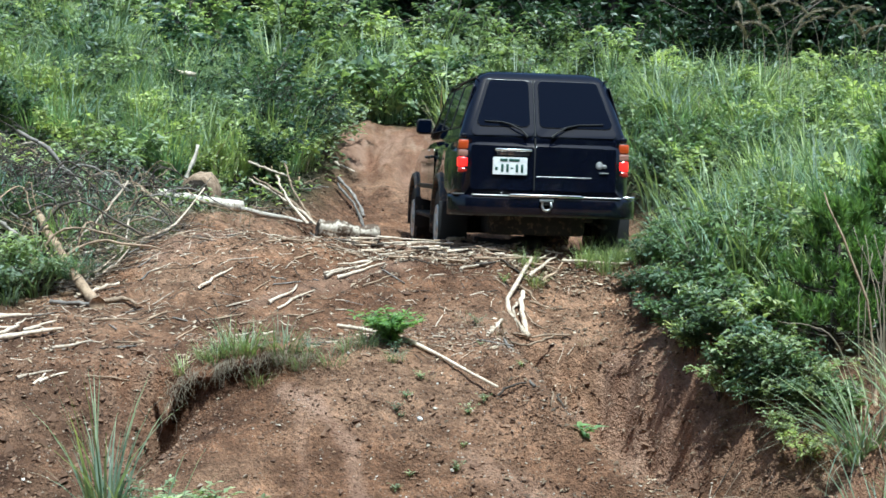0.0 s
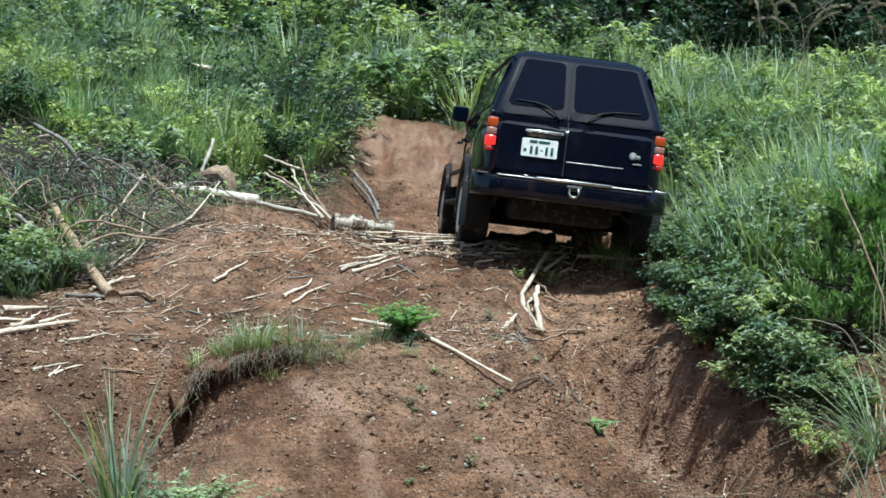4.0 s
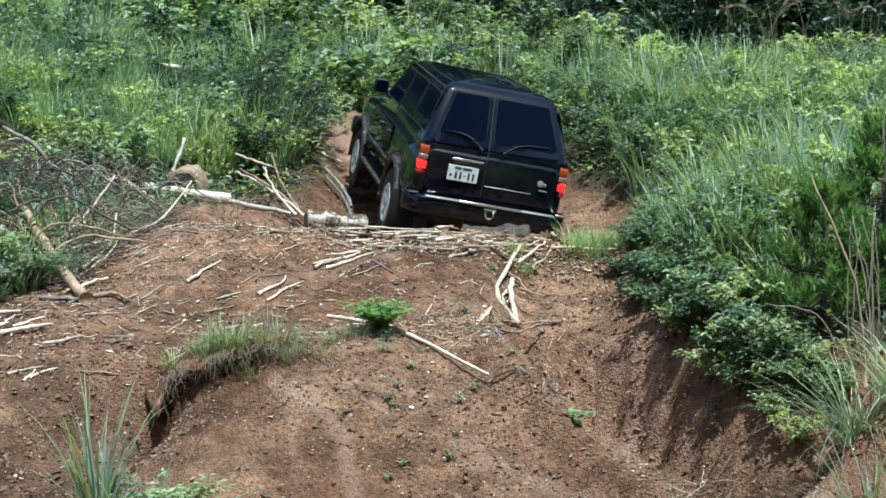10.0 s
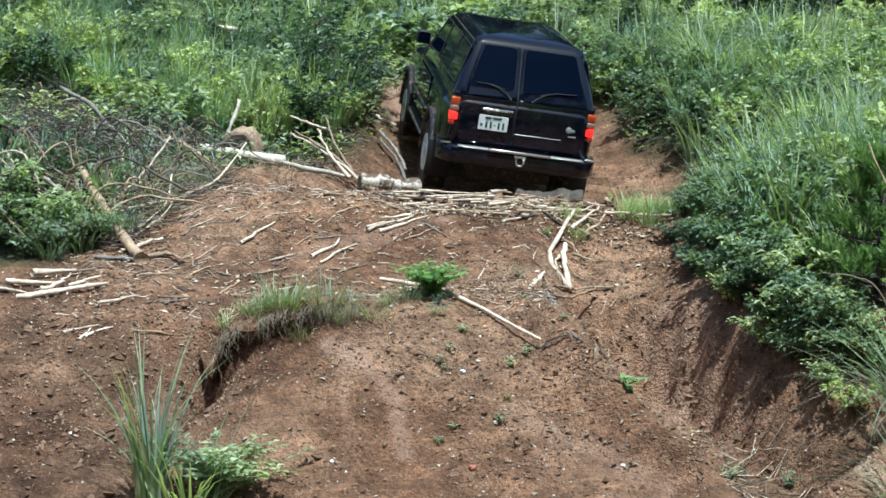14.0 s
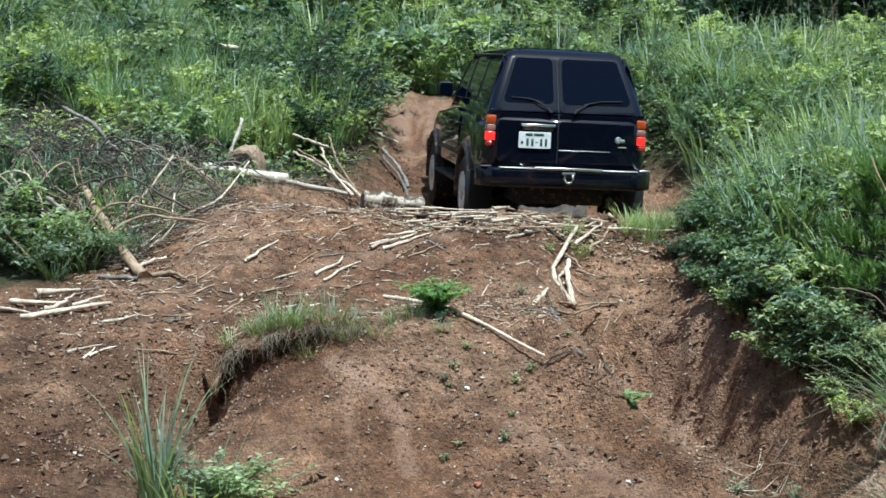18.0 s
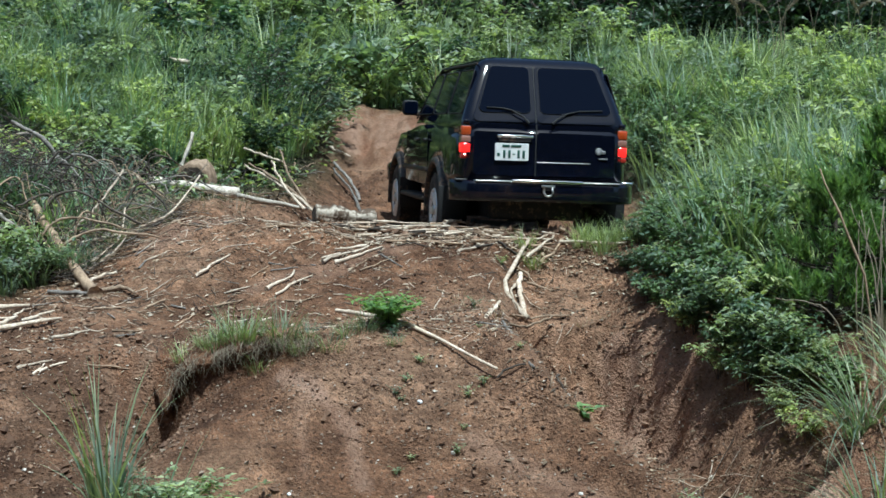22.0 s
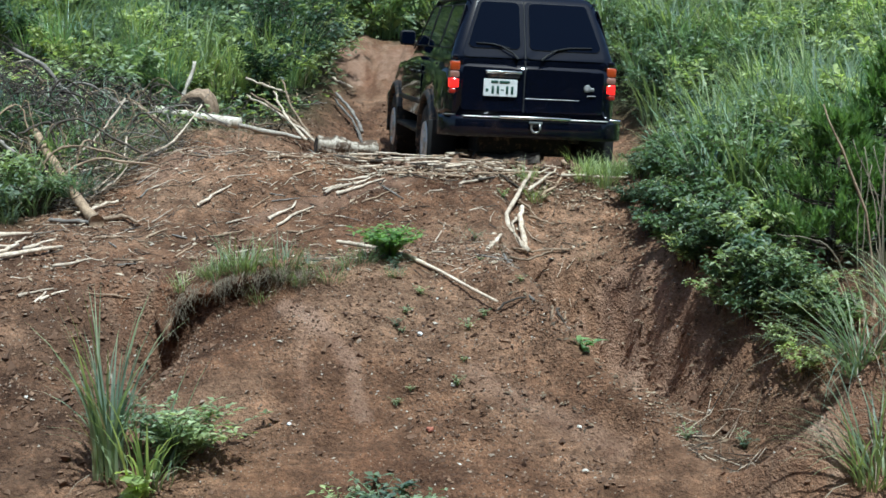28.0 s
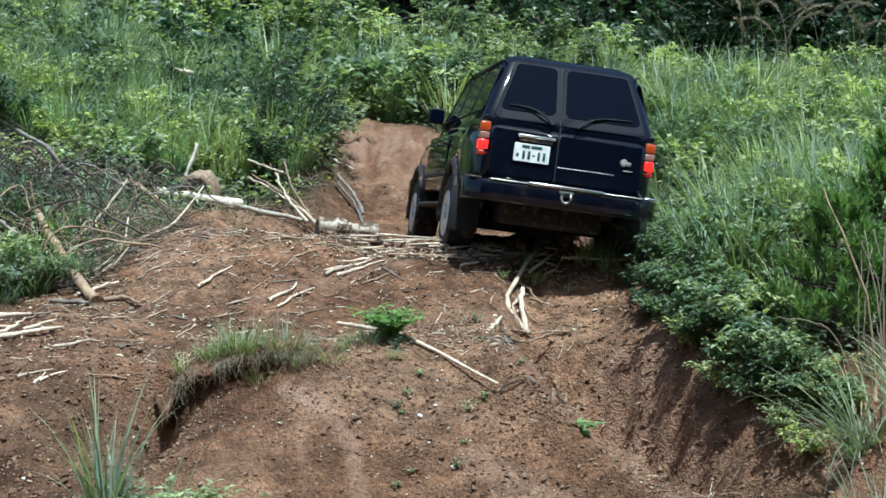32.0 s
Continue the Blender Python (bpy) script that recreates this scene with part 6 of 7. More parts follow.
def loose_ground():
    pebbles("gravel", 14000, lambda r, n: bare(r, n, clump=1.0), 0.0062, STONE, "pale gravel strewn over the dirt mound", 21)
    pebbles("gravel", 420, lambda r, n: bare(r, n, -3.5, 2.6, 9.8, 14), 0.012, STONE, "larger pale stones on the dirt mound", 22)
    pebbles("dirt_clods", 20000, lambda r, n: bare(r, n, clump=0.6), 0.0085, CLOD, "crumbly red-brown clods on the dirt", 23, 0.7)
    pebbles("dirt_clods", 2200, lambda r, n: bare(r, n, clump=1.0), 0.017, CLOD, "larger crumbly clods on the dirt", 24, 0.7)
    pebbles("dirt_clods", 3600, lambda r, n: bare(r, n, clump=0.8), 0.0145, CLOD, "lumpy clods broken off the dirt mound", 26, 0.75)
    pebbles("dirt_clods", 420, lambda r, n: bare(r, n, -4.2, -2.3, 10.2, 12.6), 0.020, CLOD, "large lumps of turned earth in the hollow", 27, 0.8)
    pebbles("dirt_clods", 260, lambda r, n: np.stack([r.uniform(-0.9, 1.0, n), r.normal(16.0, 0.16, n)], 1), 0.034, CLOD, "lumps of earth heaped between the wheel tracks", 28, 0.8)
    pebbles("dirt_clods", 3200, lambda r, n: bare(r, n, -2.2, 2.2, 17.0, 22.5, 0.6), 0.013, CLOD, "loose clods along the wheel tracks", 29, 0.75)
    # bark chips in the debris belt, and dead leaves at the foot of the banks
    rng = np.random.default_rng(25)
    for nm, n, mat, lab, where in (
            ("bark_chips", 2600, CHIP, "pale bark chips among the trampled sticks", lambda n: (rng.normal(-0.2, 0.9, n), 15.5 + 0.42 * np.abs(rng.normal(0, 1, n)) - 0.25)),
            ("bark_chips", 3200, CHIP, "scattered wood chips on the dirt", lambda n: (rng.uniform(-4, 1.5, n), rng.uniform(12.5, 17, n))),
            ("dead_leaves", 2600, LITTER, "dead leaves in the gully and at the bank", lambda n: (1.15 + rng.normal(0, 0.5, n), rng.uniform(11.2, 15.6, n))),
            ("dead_leaves", 3600, LITTER, "dead leaves and litter on the brush bank", lambda n: (rng.uniform(-5.2, -1.9, n), rng.uniform(14.5, 21.5, n)))):
        x, y = where(n)
        a = rng.uniform(0, 2 * np.pi, n)
        ax = np.stack([np.cos(a), np.sin(a), rng.normal(0, 0.25, n)], 1)
        nn = np.stack([rng.normal(0, 0.35, n), rng.normal(0, 0.35, n), np.ones(n)], 1)
        L = rng.uniform(0.02, 0.075, n)
        me = leaves_mesh(nm, np.stack([x, y, surface_z(x, y) + 0.008], 1), ax, nn, L, L * rng.uniform(0.2, 0.5, n), 0.1)
        me.materials.append(mat)
        tagged(new(nm, me), lab, nm.replace("_", " "), kind="stuff")
    for x, y, r, mat, lab in ((-0.40, 12.02, 0.022, PLATE, "small white stone on the mound"), (-1.29, 11.24, 0.017, PLATE, "small white stone on the mound"), (-0.30, 11.18, 0.030, LENS_BRICK, "reddish brick fragment on the mound"), (0.75, 10.75, 0.02, STONE, "pale stone in the dirt"), (-0.15, 11.6, 0.018, STONE, "pale stone in the dirt")):
        bm = bmesh.new()
        bmesh.ops.create_icosphere(bm, subdivisions=2, radius=r)
        q = random.Random(int(x * 99))
        for v in bm.verts:
            v.co *= q.uniform(0.75, 1.2)
            v.co.z *= 0.7
        me = bpy.data.meshes.new("stone")
        bm.to_mesh(me)
        bm.free()
        me.materials.append(mat)
        ob = new("stone", me)
        ob.location = (x, y, float(surface_z(x, y)) + r * 0.4)
        tagged(ob, lab, "stone")


def sod_edge():
    """Root-bound sod that overhangs the broken brow: a ragged lip of lumps."""
    rng = np.random.default_rng(41)
    rings = []
    xs = np.linspace(-2.52, -1.35, 40)
    for k, x in enumerate(xs):
        y = 12.70 + 0.05 * math.sin(7 * x) + 0.03 * math.sin(19 * x)
        z = float(surface_z(x, y + 0.10)) - 0.035
        big = min(1.0, 8 * k / 39, 8 * (39 - k) / 39) * (1.15 - 0.55 * k / 39)
        out, thick = 0.17 * big * rng.uniform(0.7, 1.15) + 0.01, 0.055 * big * rng.uniform(0.7, 1.25) + 0.006
        rings.append([(x + rng.normal(0, 0.008), y + 0.04 + out * math.cos(a) * rng.uniform(0.9, 1.1), z + thick * math.sin(a) * rng.uniform(0.8, 1.2) - 0.03 * (math.cos(a) < 0)) for a in np.linspace(0, 2 * math.pi, 11)[:-1]])
    me = bpy.data.meshes.new("sod_edge")
    bm = loft(rings)
    bm.to_mesh(me)
    bm.free()
    me.materials.append(DIRT)
    tagged(new("sod_edge", me), "ragged brown sod overhanging the broken brow of the mound", "sod")
    # root hairs and dead grass that hang from it
    hair = []
    for k in range(260):
        x = rng.uniform(-2.45, -1.2)
        y = 12.58 + 0.05 * math.sin(7 * x) + rng.uniform(-0.03, 0.10)
        z = float(surface_z(x, y + 0.22)) - 0.02
        L = rng.uniform(0.05, 0.20)
        p = np.array([x, y, z])
        hair.append(tube([p, p + [rng.normal(0, 0.03), -0.04, -0.3 * L], p + [rng.normal(0, 0.06), -0.06, -L]], [0.002, 0.002, 0.001], 3, False))
    me = tubes_mesh("root_hairs", hair)
    me.materials.append(STRAW)
    tagged(new("root_hairs", me), "dry root hairs and dead grass hanging from the sod", "roots", kind="stuff")


LENS_BRICK = make_plain("brick_fragment", (0.36, 0.13, 0.085), 0.9)
place_sticks()
debris_belt()
small_sticks()
twig_litter()
logs()
gully_wood()
brushwood()
sod_edge()
loose_ground()

# ---- single plants on the dirt and in the foreground ----
def one(model, x, y, turn, size, label, category, sink=0.0):
    model.matrix_basis = spot(x, y, turn, size, sink)
    return tagged(model, label, category)


def herb(seed, stems, h, spread, leaf, ratio, mat, per, name="herb"):
    """A leafy herb: a few upright stems with whorls of larger leaves."""
    rng = np.random.default_rng(seed)
    ob = new(name)
    tb, pos, ax = [], [], []
    for s in range(stems):
        a = 2 * math.pi * s / stems + rng.normal(0, 0.3)
        hh, out = h * rng.uniform(0.6, 1), spread * rng.uniform(0.5, 1)
        pts = [np.array([math.cos(a) * out * t ** 1.5, math.sin(a) * out * t ** 1.5, hh * (t - 0.25 * t * t) - 0.03 * (t == 0)]) for t in np.linspace(0, 1, 6)]
        tb.append(tube(pts, [0.006, 0.005, 0.004, 0.003, 0.002, 0.001], 4, False))
        for k in range(per):
            t = rng.uniform(0.12, 1.0)
            i = min(int(t * 5), 4)
            pos.append(pts[i] + (pts[i + 1] - pts[i]) * (t * 5 - i))
            b = rng.uniform(0, 2 * math.pi)
            ax.append([math.cos(b), math.sin(b), rng.uniform(-0.2, 0.5)])
    tagged(part("stalk", tubes_mesh("stalk", tb), GRASS, ob), kind="stuff")
    n = len(pos)
    L = leaf * rng.uniform(0.6, 1.15, n)
    nn = np.stack([rng.normal(0, 0.25, n), rng.normal(0, 0.25, n), np.ones(n)], 1)
    tagged(part("foliage", leaves_mesh("foliage", pos, ax, nn, L, L * ratio, 0.12), mat, ob), kind="stuff")
    return ob


def pampas_plume(seed, h):
    """A thin dry stem that bows over, with a slim drooping plume."""
    rng = np.random.default_rng(seed)
    ob = new("plume_grass")
    turn = rng.uniform(0, 2 * math.pi)
    lean, bow = rng.uniform(0.02, 0.22), rng.uniform(1.3, 2.2)
    p, pts = np.array([0, 0, -0.05]), []
    for k in range(25):
        t = k / 24
        pts.append(p)
        ang = lean + bow * max(0.0, t - 0.45) ** 1.6 / 0.55 ** 1.6
        p = p + h / 24 * np.array([math.sin(ang) * math.cos(turn), 0.4 * math.sin(ang) * math.sin(turn), math.cos(ang)])
    part("stalk", tubes_mesh("stalk", [tube(pts, [0.007 - 0.0002 * k for k in range(25)], 5)]), STRAW, ob)
    n = 240
    u = 17 + rng.uniform(0, 1, n) * 6.9
    path = np.array(pts)
    i = u.astype(int)
    seg = path[i + 1] - path[i]
    base = path[i] + seg * (u - i)[:, None]
    d = seg / np.linalg.norm(seg, axis=1, keepdims=True) + rng.normal(0, 0.22, (n, 3)) + np.array([0, 0, -0.25])
    L = rng.uniform(0.05, 0.11, n)
    tagged(part("plume", leaves_mesh("plume", base, d, rng.normal(0, 1, (n, 3)), L, L * 0.10, 0), STRAW, ob, "dry drooping plume"), kind="stuff")
    return ob


def young_pine(seed, h):
    """A bushy young pine: limbs that end in upright, densely needled shoots."""
    rng = np.random.default_rng(seed)
    ob = new("young_pine")
    part("trunk", tubes_mesh("trunk", [tube([(0, 0, -0.1), (0.02, 0, h * 0.4), (0.05, 0.02, h)], [0.035, 0.025, 0.008], 7)]), BARK, ob)
    V, tb = [], []
    for j in range(64):
        t = rng.uniform(0.06, 1.0)
        a = rng.uniform(0, 2 * math.pi)
        ln = 0.60 * (1.1 - t) * rng.uniform(0.55, 1.0) + 0.08
        q = np.array([0.04 * t, 0.01, h * 0.85 * t])
        e = q + np.array([math.cos(a) * ln, math.sin(a) * ln, ln * 0.3])
        tb.append(tube([q, q + (e - q) * 0.6 - np.array([0, 0, 0.03]), e], [0.009, 0.006, 0.003], 4, False))
        for s in range(5):
            o = q + (e - q) * rng.uniform(0.5, 1.0)
            up = np.array([math.cos(a) * 0.3 + rng.normal(0, 0.22), math.sin(a) * 0.3 + rng.normal(0, 0.22), 1.0])
            up /= np.linalg.norm(up)
            sl = rng.uniform(0.12, 0.26)
            tb.append(tube([o, o + up * sl], [0.004, 0.002], 3, False))
            m = 46
            base = o + up * sl * rng.uniform(0.05, 1.0, m)[:, None]
            d = rng.normal(0, 0.42, (m, 3)) + up
            d /= np.linalg.norm(d, axis=1, keepdims=True)
            sd = np.cross(d, rng.normal(0, 1, (m, 3)))
            sd /= np.linalg.norm(sd, axis=1, keepdims=True)
            L = rng.uniform(0.05, 0.10, m)[:, None]
            V.append(np.stack([base - sd * 0.007, base + sd * 0.007, base + d * L], 1).reshape(-1, 3))
    V = np.concatenate(V)
    tagged(part("limb_frame", tubes_mesh("limb_frame", tb), BARK, ob), kind="stuff")
    tagged(part("needle_sprays", np_mesh("needle_sprays", V, np.arange(len(V)).reshape(-1, 3)), NEEDLE, ob), kind="stuff")
    return ob


def foreground():
    # grass on the brow of the mound
    tuft = [grass_clump(100 + k, 55, 0.11, 0.34, 0.008, 0.7, 0.9, GRASS, "grass_tuft", 18) for k in range(3)]
    rng = np.random.default_rng(31)
    pl = [(-2.28 + 1.15 * k / 11 + rng.normal(0, 0.05), 12.86 - 0.02 * k + rng.normal(0, 0.07), rng.uniform(0, 360), rng.uniform(0.65, 1.25) * (1.15 if 2 < k < 8 else 0.8)) for k in range(12)]
    pl += [(-1.0, 12.75, 40, 0.7), (-0.85, 12.8, 90, 0.8), (-0.62, 12.6, 10, 0.55), (-1.35, 12.62, 10, 0.6)]
    for k in range(3):
        plant_out(tuft[k], pl[k::3], "sparse green grass tuft on the brow of the mound", "grass", "grass on the mound")
    # grass at the wheel and along the lip
    w = [grass_clump(110 + k, 62, 0.15, 0.56, 0.013, 0.6, 0.95, GRASS, "grass_tuft", 8) for k in range(2)]
    pl = [(rng.uniform(0.98, 2.0), rng.uniform(15.15, 16.1), rng.uniform(0, 360), rng.uniform(0.3, 0.8)) for k in range(20)]
    pl += [(1.7 + rng.uniform(0, 0.5), 15.3 + rng.uniform(-0.6, 2.2), rng.uniform(0, 360), rng.uniform(0.7, 1.2)) for k in range(22)]
    pl += [(1.15, 15.95, 0, 0.45), (1.3, 16.05, 70, 0.6), (1.45, 16.2, 30, 0.75), (1.6, 16.3, 10, 0.9)]
    pl += [(-0.98, 16.62, 30, 0.4), (0.48, 15.55, 80, 0.55), (0.55, 15.3, 20, 0.5)]
    for k in range(2):
        plant_out(w[k], pl[k::2], "green grass tuft beside the wheel track", "grass", "grass at the track")
    one(herb(120, 44, 0.34, 0.30, 0.085, 0.34, make_leaf("fresh_fern", (0.15, 0.30, 0.06), (0.34, 0.52, 0.14), 0.45), 22, "herb"), -0.68, 13.0, 0, 1.08, "bright green feathery herb on the mound", "plant")
    one(herb(121, 7, 0.10, 0.13, 0.12, 0.42, make_leaf("pale_sprout", (0.10, 0.19, 0.075), (0.19, 0.31, 0.14), 0.4), 3, "herb"), 0.80, 11.85, 0, 1.0, "pale green sprout in the gully", "plant")
    # tall grass with a broad-leaved herb near the camera
    one(grass_clump(130, 60, 0.11, 1.36, 0.028, 0.07, 0.85, GRASS_PALE, "tall_grass", 10), -2.44, 10.72, 0, 1.0, "tall blue-green grass clump with arching tips", "grass")
    one(grass_clump(131, 40, 0.22, 0.95, 0.022, 0.45, 1.25, GRASS, "tall_grass", 5), -2.20, 10.62, 60, 1.0, "arching grass at the foot of the tall clump", "grass")
    one(herb(132, 34, 0.62, 0.44, 0.085, 0.42, LEAF_LIGHT, 32, "herb"), -2.02, 10.86, 0, 1.0, "leafy green herb beside the tall grass", "plant")
    one(herb(133, 9, 0.30, 0.60, 0.075, 0.5, LEAF_LIGHT, 20, "herb"), -1.86, 10.95, 0, 1.0, "yellow-green trailing herb on the dirt", "plant")
    one(herb(134, 6, 0.28, 0.2, 0.15, 0.8, LEAF_LIGHT, 4, "herb"), -2.2, 10.45, 0, 1.0, "broad-leaved light green herb", "plant")
    for k, (x, y, s) in enumerate(((-0.85, 10.35, 0.9), (-0.6, 10.42, 1.1), (-0.35, 10.36, 0.8))):
        one(herb(140 + k, 9, 0.26, 0.26, 0.075, 0.5, LEAF_MID if k % 2 else LEAF_LIGHT, 16, "herb"), x, y, 70 * k, s, "low leafy weed at the foot of the mound", "plant")
    for k, (x, y, s) in enumerate(((-0.04, 12.15, 0.5), (-0.58, 12.1, 0.45), (-0.62, 12.75, 0.6), (0.0, 13.9, 0.6), (0.25, 15.0, 0.5), (-0.12, 11.6, 0.5), (1.35, 11.75, 0.6), (1.6, 12.1, 0.7), (2.0, 11.9, 0.8))):
        one(herb(150 + k, 6, 0.24, 0.18, 0.06, 0.45, LEAF_MID if k % 3 else LEAF_LIGHT, 9, "herb"), x, y, 50 * k, s, "small green weed growing on the dirt", "plant")
    # sparse sprouts and dead tufts on the flank of the mound
    wr = np.random.default_rng(36)
    sprout = herb(160, 5, 0.14, 0.12, 0.045, 0.45, LEAF_LIGHT, 8, "herb")
    plant_out(sprout, [(wr.uniform(-0.75, 0.45), wr.uniform(11.3, 13.2), wr.uniform(0, 360), wr.uniform(0.3, 0.75)) for k in range(9)], "tiny yellow-green sprout on the dirt mound", "plant", "sprouts on the mound")
    dead = grass_clump(161, 14, 0.10, 0.26, 0.006, 0.9, 1.3, STRAW, "dead_tuft")
    plant_out(dead, [(0.02, 13.9, 0, 1.0), (0.16, 13.65, 90, 0.8), (-0.12, 14.15, 40, 0.8), (0.2, 14.1, 10, 0.7), (-0.35, 12.5, 70, 0.6), (-0.9, 12.72, 20, 0.9), (-1.35, 12.66, 110, 0.8), (0.95, 14.5, 60, 0.7), (1.15, 14.6, 150, 0.6)] + [(wr.uniform(-3.5, -2.45), wr.uniform(17.0, 19.6), wr.uniform(0, 360), wr.uniform(0.8, 1.5)) for k in range(30)] + [(wr.uniform(-4.9, -3.5), wr.uniform(15.2, 17.2), wr.uniform(0, 360), wr.uniform(0.9, 1.6)) for k in range(26)], "dead straw-coloured grass tuft on the dirt", "grass", "dead grass tufts")
    # right foreground: arching plume grass on the dirt bank
    one(grass_clump(160, 130, 0.14, 1.15, 0.014, 0.9, 1.35, GRASS_PALE, "plume_grass", 22), 2.7, 11.3, 0, 1.0, "arching blue-green grass clump on the dirt bank", "grass")
    one(grass_clump(161, 60, 0.14, 1.0, 0.014, 0.9, 1.2, GRASS_PALE, "plume_grass", 20), 3.0, 11.2, 0, 1.0, "arching grass clump with dry blades on the dirt bank", "grass")
    one(grass_clump(162, 80, 0.16, 0.95, 0.017, 0.8, 1.1, GRASS, "plume_grass", 22), 2.55, 10.15, 0, 1.0, "sparse arching grass on the near dirt bank", "grass")
    one(grass_clump(163, 60, 0.14, 0.9, 0.015, 0.8, 1.1, GRASS, "plume_grass", 16), 2.85, 10.35, 90, 1.0, "sparse arching grass on the near dirt bank", "grass")
    rngs = np.random.default_rng(33)
    for k in range(9):
        x, y = 2.85 + rngs.uniform(-0.1, 0.35), 11.7 + rngs.uniform(-0.2, 0.9)
        z = float(surface_z(x, y))
        bent("dry_stalk", [(x, y, z), (x - rngs.uniform(0, 0.1), y, z + 0.55), (x - rngs.uniform(-0.05, 0.25), y + 0.1, z + rngs.uniform(0.8, 1.35))], 0.007, 0.003, STRAW, "dry tan stalk standing in the grass", "dry stalks")
    bent("dry_stalk", [(2.80, 12.0, -0.35), (2.62, 12.0, 0.02), (2.46, 12.0, 0.13), (2.2, 12.0, 0.16)], 0.006, 0.004, STRAW, "long arching dry stalk", "dry stalks")
    bent("dry_stalk", [(2.92, 12.0, -0.45), (2.88, 12.0, 0.10), (2.69, 12.0, 0.71), (2.50, 12.05, 1.10)], 0.013, 0.006, WOOD_TAN, "tall brown dead stalk leaning in the grass", "dry stalks")
    one(young_pine(170, 1.15), 2.82, 13.05, 0, 1.0, "dense young pine with fresh green needles", "tree")
    one(young_pine(171, 1.5), 3.35, 13.2, 90, 1.0, "dense young pine with fresh green needles", "tree")
    y = [shrub(180, 0.75, 0.5, 8, 480, 0.105, LEAF_LIGHT, "bramble", 0.5, 0.25), shrub(181, 0.66, 0.5, 9, 520, 0.105, LEAF_DEEP, "bramble", 0.5, 0.25)]
    plant_out(y[0], [(1.95, 13.0, 15, 0.5), (2.22, 12.6, 75, 0.42), (1.75, 13.7, 195, 0.45), (2.45, 12.3, 250, 0.45), (2.3, 12.25, 200, 0.42), (2.44, 11.95, 100, 0.42), (2.05, 13.9, 300, 0.6), (1.7, 14.8, 30, 0.45), (2.36, 12.7, 0, 0.6), (2.55, 12.4, 80, 0.5), (2.25, 13.3, 30, 0.8), (2.15, 12.9, 140, 0.6)], "yellow-green shrub over the gully edge", "shrub", "gully edge shrubs")
    edge = [(1.53, 14.50, 0, 0.45), (1.67, 13.96, 67, 0.50), (1.83, 13.50, 134, 0.50), (1.96, 13.08, 201, 0.50), (2.06, 12.70, 268, 0.50), (2.14, 12.72, 335, 0.60), (2.28, 12.45, 42, 0.4), (2.42, 12.30, 109, 0.45), (2.38, 12.58, 310, 0.55), (2.60, 12.10, 17, 0.5), (2.06, 13.36, 84, 0.60), (1.90, 13.88, 151, 0.60), (1.71, 14.54, 285, 0.60)]
    plant_out(y[1], [(x + (0.06 if yy < 13.2 else 0.0), yy, t, q * 1.15) for x, yy, t, q in edge] + [(1.55, 15.5, 20, 0.45), (1.75, 15.2, 90, 0.6), (1.85, 15.8, 150, 0.65), (1.62, 16.15, 200, 0.45), (1.95, 15.45, 260, 0.7), (1.55, 14.95, 310, 0.5), (1.4, 15.15, 40, 0.35), (2.2, 13.6, 0, 0.95), (2.0, 14.2, 60, 0.8), (2.3, 13.0, 120, 0.75), (1.95, 14.7, 10, 0.8), (2.7, 12.25, 0, 0.5)], "dense green shrub over the gully edge", "shrub", "gully edge shrubs")
    # plume grass against the dark woods
    for k in range(18):
        x, yy = 4.0 + rngs.uniform(0, 2.6), 24 + rngs.uniform(0, 1.6)
        one(pampas_plume(190 + k, rngs.uniform(1.5, 2.3)), x, yy, 0, 1.0, "tall dry plume grass against the dark woods", "grass")
    # dark twiggy bushes beside the bank, and leaves hiding the bare stems
    db = shrub(210, 1.15, 0.62, 11, 560, 0.10, LEAF_DARK, "bush", 0.5, 0.4)
    plant_out(db, [(-2.75, 22.4, 0, 1.0), (-2.45, 22.9, 80, 1.1), (-3.0, 23.2, 150, 1.15), (-2.3, 23.8, 20, 1.0), (-4.0, 21.6, 60, 0.8)], "dark twiggy bush on the bank above the track", "bush", "bank bushes")
    fg = grass_clump(211, 70, 0.16, 0.62, 0.016, 0.55, 1.1, GRASS, "long_grass")
    plant_out(fg, [(-3.9, 14.5, 0, 0.7), (-4.25, 14.5, 60, 0.8), (-4.1, 14.25, 40, 0.6)], "lush green long grass below the brush heap", "grass", "grass at the heap")
    # at the foot of the brush heap
    lf = [shrub(200, 0.42, 0.42, 9, 640, 0.075, LEAF_MID, "shrub", 0.42, 0.35), grass_clump(201, 44, 0.14, 0.6, 0.014, 0.5, 1.0, GRASS_BLUE, "long_grass")]
    plant_out(lf[0], [(-4.25, 14.85, 70, 1.1), (-3.8, 14.72, 160, 0.7), (-4.6, 14.6, 20, 1.2), (-4.05, 14.55, 230, 0.95), (-4.4, 14.4, 300, 1.0), (-4.75, 14.9, 110, 1.2)], "low dense green shrub below the brush heap", "shrub", "shrubs at the heap")
